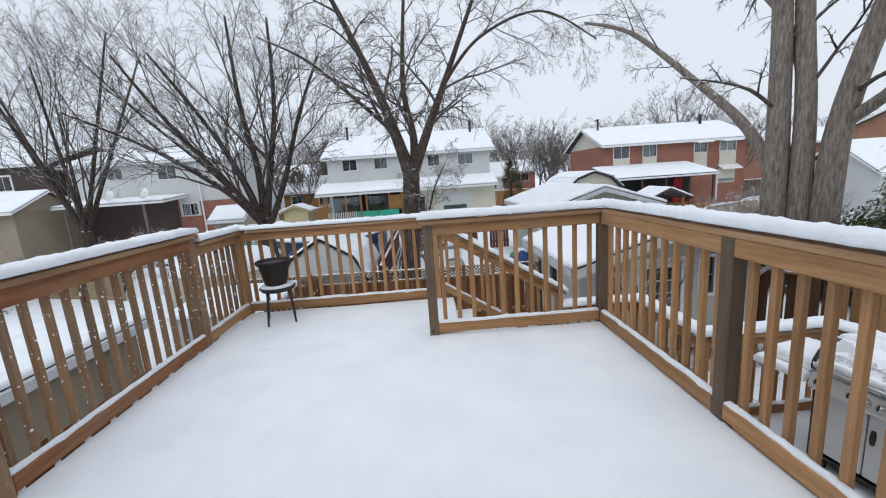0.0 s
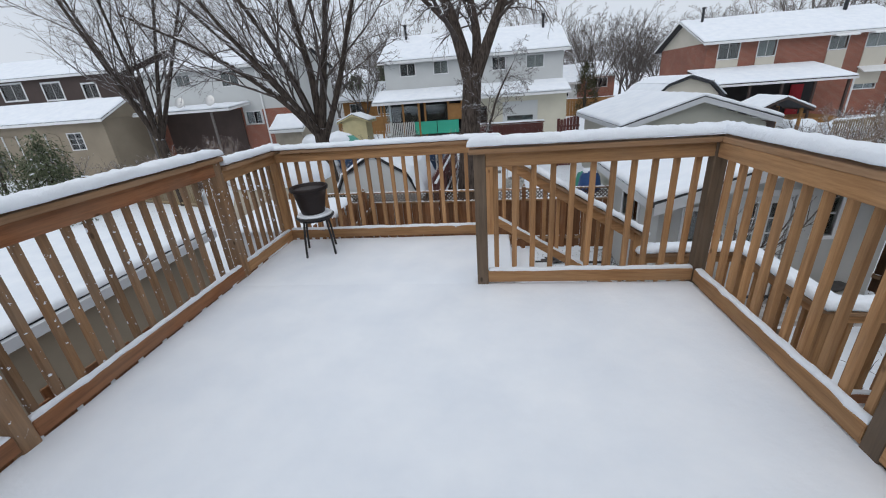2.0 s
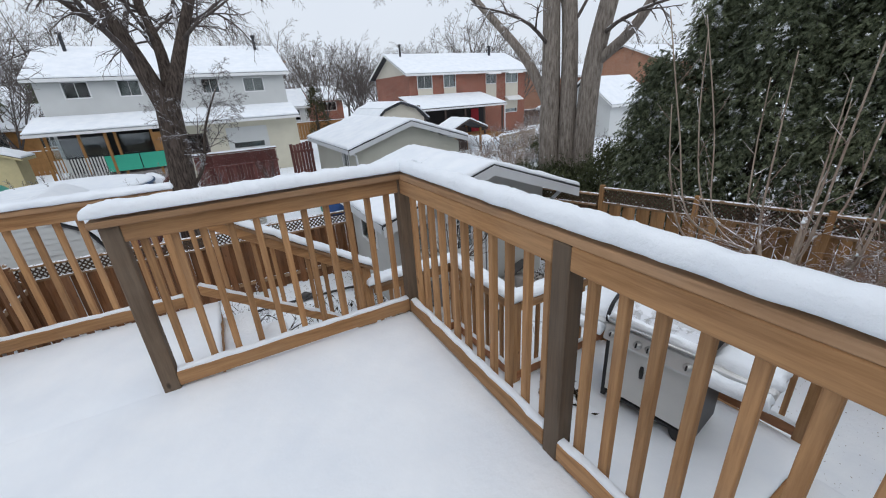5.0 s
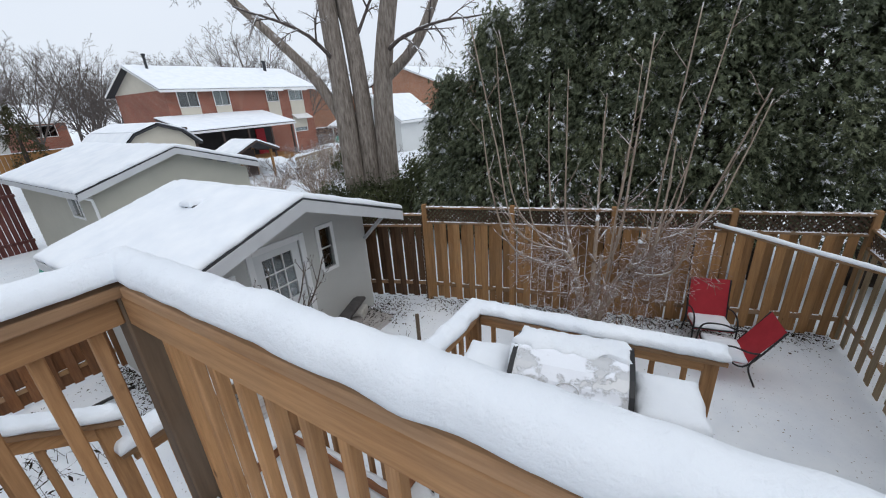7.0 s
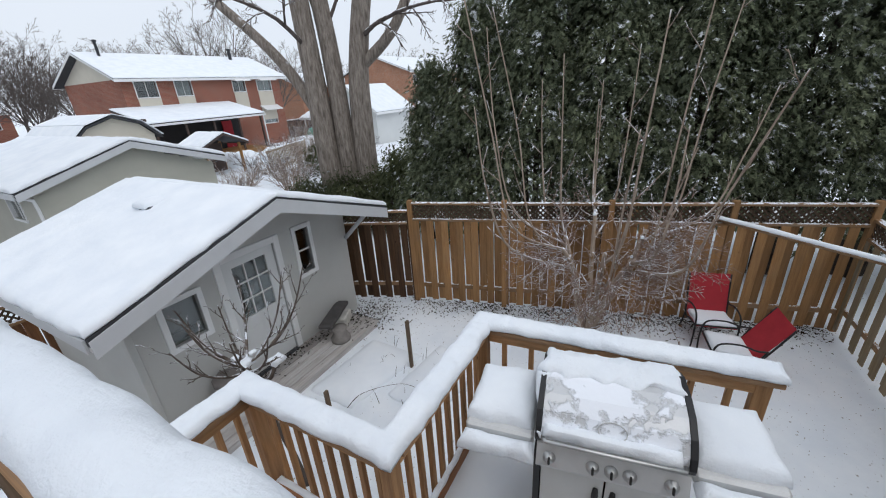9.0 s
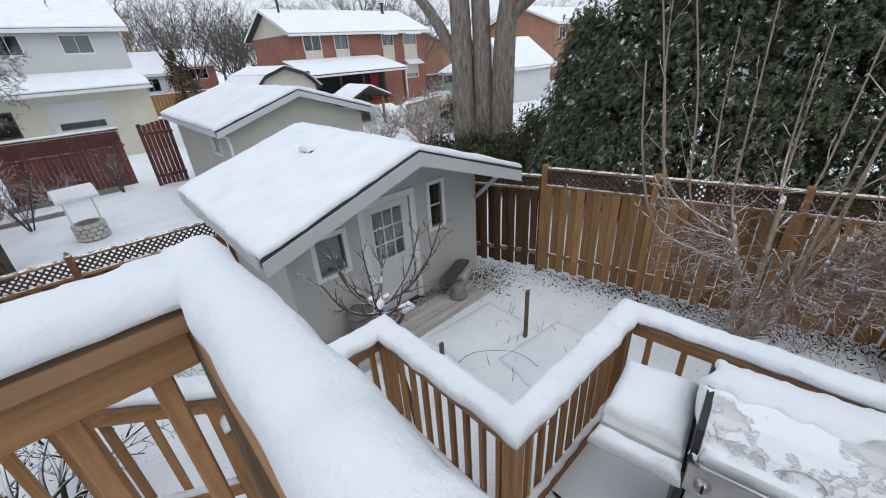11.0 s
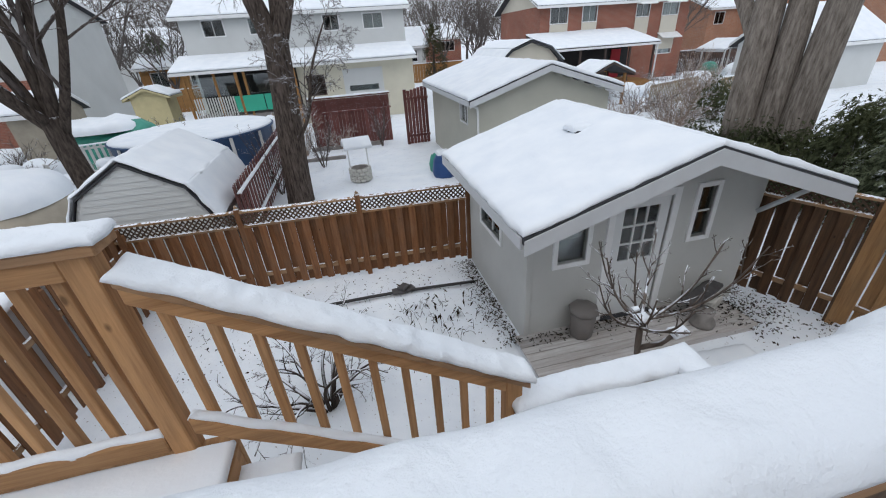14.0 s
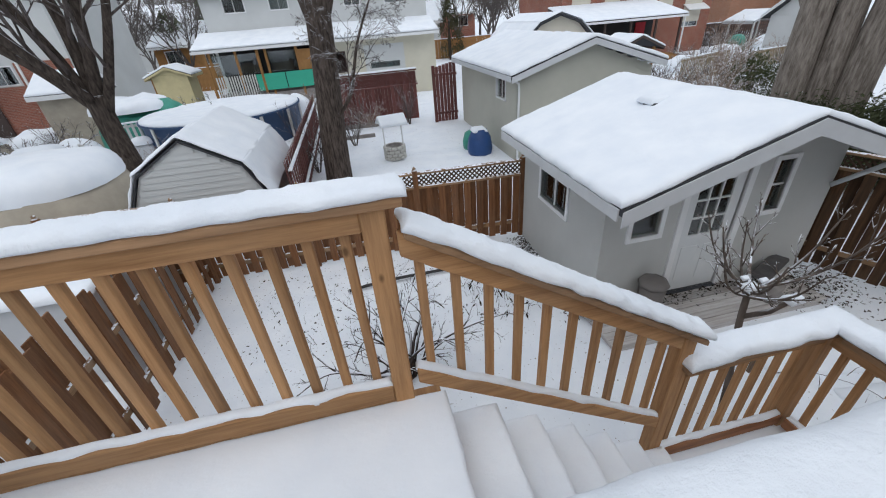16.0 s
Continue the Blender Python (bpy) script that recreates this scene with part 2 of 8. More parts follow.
SHINGLE = paint_material("dark_shingle_edge", (0.05, 0.052, 0.058), 0.9, 0.3, 8)
SIDING_OLIVE = paint_material("olive_gray_vinyl_siding", (0.47, 0.465, 0.40), 0.55, 0.08, 1.0)
SIDING_WHITE = paint_material("white_vinyl_siding", (0.58, 0.595, 0.588), 0.55, 0.07, 0.6)
SIDING_CREAM = paint_material("cream_stucco", (0.62, 0.59, 0.48), 0.8, 0.1, 0.6)
SIDING_BROWN = paint_material("dark_brown_siding", (0.075, 0.052, 0.045), 0.7, 0.2, 0.8)
TAN_WALL = paint_material("tan_stucco", (0.30, 0.25, 0.185), 0.85, 0.15, 0.6)
BEIGE = paint_material("beige_gable_panel", (0.62, 0.58, 0.49), 0.7, 0.08, 0.8)
BRICK = brick_material("red_brick", (0.31, 0.104, 0.066), (0.245, 0.082, 0.052), (0.32, 0.22, 0.175))
BRICK_ORANGE = brick_material("orange_brick", (0.40, 0.19, 0.11), (0.34, 0.15, 0.085), (0.38, 0.28, 0.22))
# Near-black paint stands in for the shade inside rooms and porches.
DARK_ROOM = paint_material("painted_dark_interior", (0.035, 0.035, 0.038), 0.9)
CURTAIN = paint_material("pale_curtain", (0.42, 0.43, 0.42), 0.9, 0.2, 4)
BLIND = paint_material("dim_gray_curtain", (0.13, 0.135, 0.14), 0.9, 0.35, 5)
GLASS = glass_material("window_glass")
BLACK_METAL = paint_material("black_metal", (0.02, 0.02, 0.022), 0.45, 0.2)
BLACK_PLASTIC = paint_material("black_plastic", (0.025, 0.024, 0.024), 0.5, 0.2)
STEEL = paint_material("brushed_stainless_steel", (0.56, 0.56, 0.55), 0.34, 0.1, 6, 0.1, 90, 0.85)
PANEL_STEEL = paint_material("pale_brushed_steel_panel", (0.66, 0.66, 0.65), 0.38, 0.08, 6, 0.1, 90, 0.35)
PANEL_WHITE = paint_material("light_gray_cabinet_door", (0.62, 0.62, 0.60), 0.4, 0.06)
POT_BROWN = paint_material("dark_brown_glazed_pot", (0.022, 0.015, 0.014), 0.45, 0.25, 6, spec=0.25)
RED_SLING = paint_material("red_sling_fabric", (0.42, 0.028, 0.04), 0.75, 0.15, 5)
BLUE_TARP = paint_material("blue_tarp", (0.022, 0.07, 0.21), 0.5, 0.25, 2)
POOL_BLUE = paint_material("blue_pool_wall", (0.03, 0.075, 0.17), 0.5, 0.2, 2)
GREEN_TARP = paint_material("green_tarp", (0.05, 0.28, 0.21), 0.5, 0.3, 2)
TEAL_SCREEN = paint_material("green_mesh_screen", (0.045, 0.40, 0.27), 0.7, 0.1, 1)
CANVAS = paint_material("tan_canvas", (0.40, 0.355, 0.285), 0.85, 0.2, 2, 0.6, 12)
YELLOW_WALL = paint_material("pale_yellow_siding", (0.6, 0.52, 0.3), 0.7, 0.1)
ORANGE_BOARD = paint_material("orange_brown_boards", (0.33, 0.17, 0.06), 0.8, 0.2)
SLATE = paint_material("dark_slate", (0.085, 0.08, 0.08), 0.8, 0.3, 8, 0.6, 30)
STONE = paint_material("gray_stone", (0.27, 0.25, 0.235), 0.9, 0.25, 8, 0.6, 30)
STONE_WHITE = paint_material("whitewashed_stone", (0.55, 0.54, 0.50), 0.9, 0.25, 8, 0.6, 30)
BIN_GRAY = paint_material("taupe_plastic_bin", (0.17, 0.155, 0.145), 0.55, 0.12, 4)
BARK_GRAY = bark_material("gray_maple_bark", (0.135, 0.108, 0.092), (0.032, 0.025, 0.021), 1.6, 0.2, 6.0)
BARK_BROWN = bark_material("dark_brown_bark", (0.1, 0.08, 0.068), (0.03, 0.024, 0.02), 1.3, 0.34)
BARK_BIG = bark_material("furrowed_pale_bark", (0.32, 0.28, 0.243), (0.125, 0.104, 0.088), 1.1, 0.05, 6.0)
TWIG_DARK = bark_material("dark_twigs", (0.155, 0.13, 0.12), (0.072, 0.06, 0.055), 1.0, 0.45)
TWIG_GRAY = bark_material("gray_twigs", (0.2, 0.172, 0.155), (0.095, 0.08, 0.073), 1.0, 0.55)
TWIG_TAN = bark_material("tan_twigs", (0.4, 0.31, 0.25), (0.22, 0.16, 0.125), 1.0, 0.55)
BARK_TAN = bark_material("smooth_tan_bark", (0.44, 0.36, 0.29), (0.27, 0.21, 0.165), 1.0, 0.45)
TWIG_RED = bark_material("reddish_fine_twigs", (0.37, 0.255, 0.205), (0.2, 0.13, 0.1), 1.0, 0.4)
BARK_SMALL = bark_material("gray_brown_bark", (0.17, 0.14, 0.12), (0.075, 0.06, 0.05), 1.0, 0.4)
CANE = bark_material("dark_snowy_cane", (0.085, 0.065, 0.056), (0.03, 0.024, 0.02), 1.0, 0.75)
TWIG_FAR = bark_material("distant_twigs", (0.17, 0.15, 0.14), (0.1, 0.09, 0.085), 1.0, 0.0)
CEDAR = foliage_material("cedar_foliage", (0.046, 0.058, 0.039), (0.25, 0.285, 0.192), 0.36)
CEDAR_LOW = foliage_material("low_evergreen_foliage", (0.05, 0.062, 0.035), (0.13, 0.145, 0.08), 0.25)
CEDAR_FAR = foliage_material("brownish_cedar_foliage", (0.05, 0.055, 0.03), (0.10, 0.095, 0.055), 0.1)
DRY_LEAF = foliage_material("dry_leaves", (0.16, 0.09, 0.045), (0.34, 0.21, 0.11), 0.2)
LITTER = foliage_material("dark_leaf_litter", (0.014, 0.011, 0.009), (0.05, 0.036, 0.024), 0.0)


def snowy_steel():
    m, n, l, p = base_material("snow_crusted_steel", 0.4, 0.7)
    v = coords(n, l)
    a = noise_node(n, l, v, 4.2, 6, 0.62)
    k = ramp_node(n, l, a, ((0.45, (0, 0, 0)), (0.5, (1, 1, 1))))
    l.new(mix_node(n, l, k, (0.6, 0.61, 0.62), SNOW_COL), p.inputs["Base Color"])
    l.new(math_node(n, l, "MULTIPLY", math_node(n, l, "SUBTRACT", 1.0, k), 0.35), p.inputs["Metallic"])
    l.new(math_node(n, l, "ADD", math_node(n, l, "MULTIPLY", k, 0.4), 0.38), p.inputs["Roughness"])
    h = math_node(n, l, "ADD", k, math_node(n, l, "MULTIPLY", noise_node(n, l, v, 30, 4), 0.3))
    bump_node(n, l, p, h, 0.8, 0.012)
    return m


HOOD = snowy_steel()


# ---------- building helpers ----------
def make_mesh(name, verts, faces, mat, smooth=False):
    me = bpy.data.meshes.new(name)
    me.from_pydata([tuple(v) for v in verts], [], [tuple(f) for f in faces])
    if mat is not None:
        me.materials.append(mat)
    if smooth:
        me.polygons.foreach_set("use_smooth", [True] * len(me.polygons))
    me.update()
    return me


def thing(name, at, label, category, group="", kind="", turn=0.0):
    e = new(name)
    e.empty_display_size = 0.1
    e.matrix_world = pose(*at, 0, 0, turn)
    return tagged(e, label, category, group, kind)


def under(ob, parent, local=False):
    """Parents ob; local: its numbers are in the parent's own axes, else in the world's."""
    if parent is not None:
        ob.parent = parent
        if not local:
            ob.matrix_parent_inverse = world_of(parent).inverted()
    return ob


def world_of(ob):
    if ob.parent is None:
        return ob.matrix_basis.copy()
    return world_of(ob.parent) @ ob.matrix_parent_inverse @ ob.matrix_basis


def part(name, data, parent, label="", local=False, m=None):
    ob = new(name, data)
    if m is not None:
        ob.matrix_basis = m
    under(ob, parent, local)
    return tagged(ob, label)


_cache = {}


def block(dx, dy, dz, mat, c=0.004):
    """A box of that size about its middle, with chamfered edges; alike ones share their mesh."""
    key = (round(dx, 4), round(dy, 4), round(dz, 4), mat.name, c)
    if key not in _cache:
        c = min(c, dx / 3, dy / 3, dz / 3)
        vs, idx = [], {}
        for sx in (-1, 1):
            for sy in (-1, 1):
                for sz in (-1, 1):
                    for a in range(3):
                        v = [sx * dx / 2, sy * dy / 2, sz * dz / 2]
                        for k in range(3):
                            if k != a:
                                v[k] -= (sx, sy, sz)[k] * c
                        idx[sx, sy, sz, a] = len(vs)
                        vs.append(v)
        fs = []
        for a in range(3):
            b, d = (a + 1) % 3, (a + 2) % 3
            for s in (-1, 1):
                q = []
                for sb, sd in ((-1, -1), (1, -1), (1, 1), (-1, 1)):
                    k = [0, 0, 0]
                    k[a], k[b], k[d] = s, sb, sd
                    q.append(idx[(*k, a)])
                fs.append(q if s > 0 else q[::-1])
        for a in range(3):
            b, d = (a + 1) % 3, (a + 2) % 3
            for sb in (-1, 1):
                for sd in (-1, 1):
                    k0, k1 = [0, 0, 0], [0, 0, 0]
                    k0[a], k1[a] = -1, 1
                    k0[b] = k1[b] = sb
                    k0[d] = k1[d] = sd
                    q = [idx[(*k0, b)], idx[(*k1, b)], idx[(*k1, d)], idx[(*k0, d)]]
                    fs.append(q if sb * sd > 0 else q[::-1])
        for sx in (-1, 1):
            for sy in (-1, 1):
                for sz in (-1, 1):
                    q = [idx[sx, sy, sz, k] for k in range(3)]
                    fs.append(q if sx * sy * sz > 0 else q[::-1])
        _cache[key] = make_mesh("block", vs, fs, mat)
    return _cache[key]


def put_block(name, x0, y0, z0, x1, y1, z1, mat, parent=None, label="", c=0.004, local=False):
    return part(name, block(x1 - x0, y1 - y0, z1 - z0, mat, c), parent, label, local, Matrix.Translation(((x0 + x1) / 2, (y0 + y1) / 2, (z0 + z1) / 2)))


def prism(outline, d0, d1, axis="y"):
    """Verts and faces of a flat outline (u, z) drawn out from d0 to d1 along an axis."""
    n = len(outline)
    place = (lambda u, z, d: (u, d, z)) if axis == "y" else (lambda u, z, d: (d, u, z)) if axis == "x" else (lambda u, z, d: (u, z, d))
    vs = [place(u, z, d0) for u, z in outline] + [place(u, z, d1) for u, z in outline]
    fs = [tuple(range(n)), tuple(range(2 * n - 1, n - 1, -1))] + [(i, n + i, n + (i + 1) % n, (i + 1) % n) for i in range(n)]
    return vs, fs


def put_prism(name, outline, d0, d1, axis, mat, parent=None, label="", local=False):
    return part(name, fixed_normals(make_mesh(name, *prism(outline, d0, d1, axis), mat)), parent, label, local)


def fixed_normals(me):
    bm = bmesh.new()
    bm.from_mesh(me)
    bmesh.ops.recalc_face_normals(bm, faces=bm.faces)
    bm.to_mesh(me)
    bm.free()
    return me


def steps_to(length, r, step):
    """Grid stations over a length, closer at both ends."""
    r = min(r, length / 2.01)
    ends = [0, 0.06 * r, 0.22 * r, 0.5 * r, r]
    n = max(1, int((length - 2 * r) / step))
    mid = [r + (length - 2 * r) * i / n for i in range(1, n)]
    return ends + mid + [length - e for e in reversed(ends)]


def snow_mesh(name, corners, thick, r=0.06, step=0.06, rough=0.006, lump=0.012, mat=None, seed=0, edge_wobble=0.012, edge_min=0.0):
    """A lying sheet of snow over four corners (a, b, c, d), with a rounded, uneven rim."""
    a, b, c, d = [Vector(k) for k in corners]
    lu, lv = ((b - a).length + (c - d).length) / 2, ((d - a).length + (c - b).length) / 2
    us, vs_ = steps_to(lu, r, step), steps_to(lv, r, step)
    up = (b - a).cross(d - a).normalized()
    if up.z < 0:
        up = -up
    off = Vector((seed * 3.7, seed * 1.3, seed * 5.1))
    verts, top = [], []
    for i, u in enumerate(us):
        for j, v in enumerate(vs_):
            q = a.lerp(b, u / lu).lerp(d.lerp(c, u / lu), v / lv)
            de = min(u, lu - u, v, lv - v)
            k = min(1.0, de / r)
            h = thick * (edge_min + (1 - edge_min) * math.sqrt(max(0.0, 1 - (1 - k) ** 2)))
            nz = noise.noise((q + off) * 14) * rough + noise.noise((q + off) * 38) * rough * 0.6 + noise.noise((q + off) * 3.5) * lump
            w = Vector((noise.noise((q + off) * 9), noise.noise((q + off) * 9 + Vector((7, 3, 1))), 0)) * edge_wobble * (1 - k)
            top.append(len(verts))
            verts.append(q + up * (h + nz * min(1, 0.15 + k)) + w)
    nv = len(vs_)
    faces = [(i * nv + j, (i + 1) * nv + j, (i + 1) * nv + j + 1, i * nv + j + 1) for i in range(len(us) - 1) for j in range(nv - 1)]
    rim = [i * nv for i in range(len(us))] + [(len(us) - 1) * nv + j for j in range(1, nv)] + [i * nv + nv - 1 for i in range(len(us) - 2, -1, -1)] + [j for j in range(nv - 2, 0, -1)]
    s = len(verts)
    for k in rim:
        verts.append(verts[k] - up * 0.012)
    m = len(rim)
    faces += [(rim[k], s + k, s + (k + 1) % m, rim[(k + 1) % m]) for k in range(m)]
    faces.append(tuple(s + k for k in range(m)))
    return fixed_normals(make_mesh(name, verts, faces, mat or SNOW, True))


def snow_on(name, corners, thick, label, parent=None, **kw):
    ob = part(name, snow_mesh(name, corners, thick, **kw), parent)
    if parent is None:
        tagged(ob, label, "snow", "lying snow", "stuff")
    return ob


class Tubes:
    """Collects round tapered limbs into one mesh."""

    def __init__(self):
        self.v, self.f = [], []

    def add(self, pts, radii, sides=5):
        s = len(self.v)
        pts = [Vector(p) for p in pts]
        side = None
        for i, p in enumerate(pts):
            d = (pts[min(i + 1, len(pts) - 1)] - pts[max(i - 1, 0)]).normalized()
            if side is None or abs(side.dot(d)) > 0.95:
                side = d.orthogonal().normalized()
            side = (side - d * side.dot(d)).normalized()
            other = d.cross(side)
            for k in range(sides):
                an = 2 * math.pi * k / sides
                self.v.append(p + (side * math.cos(an) + other * math.sin(an)) * radii[i])
        for i in range(len(pts) - 1):
            for k in range(sides):
                k2 = (k + 1) % sides
                self.f.append((s + i * sides + k, s + i * sides + k2, s + (i + 1) * sides + k2, s + (i + 1) * sides + k))
        self.f.append(tuple(s + k for k in range(sides))[::-1])
        e = s + (len(pts) - 1) * sides
        self.f.append(tuple(e + k for k in range(sides)))

    def mesh(self, name, mat):
        return make_mesh(name, self.v, self.f, mat, True)


def bend(points, n):
    """A smooth line of n points per stretch through a few control points."""
    p = [Vector(points[0])] + [Vector(q) for q in points] + [Vector(points[-1])]
    out = []
    for i in range(1, len(p) - 2):
        for k in range(n):
            t = k / n
            a, b, c, d = p[i - 1], p[i], p[i + 1], p[i + 2]
            out.append(0.5 * (2 * b + (c - a) * t + (2 * a - 5 * b + 4 * c - d) * t * t + (3 * b - a - 3 * c + d) * t ** 3))
    out.append(p[-1])
    return out


def grow(rng, trunk, twigs, p, d, length, r, level, spec):
    """A limb with its side limbs. spec: levels, children, angle, ratio, wander, lift, least."""
    n = max(3, min(9, int(length / spec["seg"])))
    pts, rad = [p.copy()], [r]
    d = d.normalized()
    for i in range(n):
        w = spec["wander"]
        d = (d + Vector((rng.uniform(-w, w), rng.uniform(-w, w), rng.uniform(-w, w))) + Vector((0, 0, spec["lift"][min(level, len(spec["lift"]) - 1)]))).normalized()
        p = p + d * (length / n)
        pts.append(p.copy())
        rad.append(max(spec["least"], r * (1 - 0.72 * (i + 1) / n)))
    (trunk if r > 0.05 else twigs).add(pts, rad, 9 if r > 0.12 else 6 if r > 0.04 else 4 if r > 0.015 else 3)
    sprout(rng, trunk, twigs, pts, rad, length, level, spec)


def sprout(rng, trunk, twigs, pts, rad, length, level, spec, first=0.25):
    if level >= spec["levels"]:
        return
    k = spec["children"][min(level, len(spec["children"]) - 1)]
    turn = rng.uniform(0, 6.28)
    for c in range(k):
        f = first + (1 - first) * (c + rng.random() * 0.8) / k
        x = min(f, 0.999) * (len(pts) - 1)
        i = int(x)
        q = pts[i].lerp(pts[i + 1], x - i)
        ax = (pts[i + 1] - pts[i]).normalized()
        turn += 2.4 + rng.uniform(-0.4, 0.4)
        o = ax.orthogonal().normalized()
        o = Matrix.Rotation(turn, 3, ax) @ o
        an = radians(spec["angle"] * rng.uniform(0.7, 1.25))
        nd = ax * math.cos(an) + o * math.sin(an)
        grow(rng, trunk, twigs, q, nd, length * spec["ratio"] * rng.uniform(0.65, 1.15) * (1.15 - 0.55 * f), max(spec["least"], (rad[i] * (spec.get("shrink", 0.62) if level == 0 else 0.62)) if rad[i] > 0.02 else rad[i] * 0.75), level + 1, spec)


def sprays(rng, n, place, size, mat, name, droop=0.3):
    """Many small bent leaf sprays. place() gives a point and the way outwards."""
    v, f = [], []
    for _ in range(n):
        p, o = place()
        s = size * rng.uniform(0.6, 1.35)
        o = (o + Vector((rng.uniform(-0.6, 0.6), rng.uniform(-0.6, 0.6), rng.uniform(-0.5, 0.5)))).normalized()
        side = o.cross(Vector((rng.uniform(-1, 1), rng.uniform(-1, 1), rng.uniform(-0.2, 1)))).normalized()
        t1, t2 = p + o * s * 0.5, p + o * s + Vector((0, 0, -droop * s))
        b = len(v)
        v += [p, t1 + side * s * 0.17, t2, t1 - side * s * 0.17, t1 + side * s * 0.5 + o * s * 0.2, t1 - side * s * 0.5 + o * s * 0.2]
        f += [(b, b + 1, b + 2, b + 3), (b, b + 4, b + 1), (b, b + 3, b + 5)]
    return make_mesh(name, v, f, mat)


def fronds(rng, n, place, size, mat, name):
    """Flat hanging cedar sprays that lie over one another like shingles, facing outwards."""
    v, f = [], []
    for _ in range(n):
        p, o = place()
        s = size * rng.uniform(0.6, 1.4)
        o = o.normalized()
        ax = (Vector((0, 0, -0.75)) + o * rng.uniform(0.1, 0.9) + Vector((rng.uniform(-0.5, 0.5), rng.uniform(-0.5, 0.5), rng.uniform(-0.3, 0.3)))).normalized()
        side = (o.cross(ax) + Vector((rng.uniform(-0.35, 0.35), rng.uniform(-0.35, 0.35), rng.uniform(-0.2, 0.2)))).normalized()
        b = len(v)
        v += [p, p + ax * s * 0.55 + side * s * 0.12, p + ax * s, p + ax * s * 0.55 - side * s * 0.12]
        f.append((b, b + 1, b + 2, b + 3))
        for sg in (1, -1):
            for q, w in ((0.12, 0.36), (0.4, 0.3)):
                c = len(v)
                e = p + ax * s * q
                v += [e, e + ax * s * 0.36 + side * sg * s * w, e + ax * s * 0.2]
                f.append((c, c + 1, c + 2))
    return make_mesh(name, v, f, mat)


def wall_cells(u0, u1, z0, z1, holes, d0, d1, axis):
    """One wall with real holes through it: openings (u0, z0, u1, z1), between depths d0 and d1."""
    us = sorted({u0, u1, *[h[0] for h in holes], *[h[2] for h in holes]})
    zs = sorted({z0, z1, *[h[1] for h in holes], *[h[3] for h in holes]})
    nu, nz = len(us), len(zs)
    place = (lambda u, z, d: (u, d, z)) if axis == "y" else (lambda u, z, d: (d, u, z))
    v = [place(u, z, d) for d in (d0, d1) for u in us for z in zs]
    at = lambda k, i, j: (k * nu + i) * nz + j

    def solid(i, j):
        if not (0 <= i < nu - 1 and 0 <= j < nz - 1):
            return False
        cu, cz = (us[i] + us[i + 1]) / 2, (zs[j] + zs[j + 1]) / 2
        return not any(h[0] < cu < h[2] and h[1] < cz < h[3] for h in holes)
    f = []
    for i in range(nu - 1):
        for j in range(nz - 1):
            if not solid(i, j):
                continue
            for k in (0, 1):
                f.append((at(k, i, j), at(k, i + 1, j), at(k, i + 1, j + 1), at(k, i, j + 1)))
            for (di, dj), (a, b) in (((-1, 0), ((i, j), (i, j + 1))), ((1, 0), ((i + 1, j), (i + 1, j + 1))), ((0, -1), ((i, j), (i + 1, j))), ((0, 1), ((i, j + 1), (i + 1, j + 1)))):
                if not solid(i + di, j + dj):
                    f.append((at(0, *a), at(0, *b), at(1, *b), at(1, *a)))
    used = sorted({k for q in f for k in q})
    new_of = {k: n for n, k in enumerate(used)}
    return [v[k] for k in used], [tuple(new_of[k] for k in q) for q in f]


def lap_siding(name, outline, depth, face, axis, mat, parent, holes=(), course=0.13, label=""):
    """Lapped boards over an outline given as a function z -> (u from, u to); face: -1 or 1, the way they look."""
    z0, z1, span = outline
    v, f = [], []
    z = z0
    while z < z1 - 0.01:
        zt = min(z + course, z1)
        ua, ub = span((z + zt) / 2)
        runs = [(ua, ub)]
        for h in holes:
            if h[1] < (z + zt) / 2 < h[3]:
                runs = [r for a, b in runs for r in ((a, min(b, h[0])), (max(a, h[2]), b)) if r[1] - r[0] > 0.01]
        for a, b in runs:
            o, i = depth + face * 0.022, depth + face * 0.006
            q = [(a, o, z), (b, o, z), (b, i, zt), (a, i, zt), (a, depth, z), (b, depth, z)]
            q = q if axis == "y" else [(k[1], k[0], k[2]) for k in q]
            s = len(v)
            v += q
            f += [(s, s + 1, s + 2, s + 3), (s, s + 4, s + 5, s + 1)]
        z = zt
    return part(name, fixed_normals(make_mesh(name, v, f, mat)), parent, label)


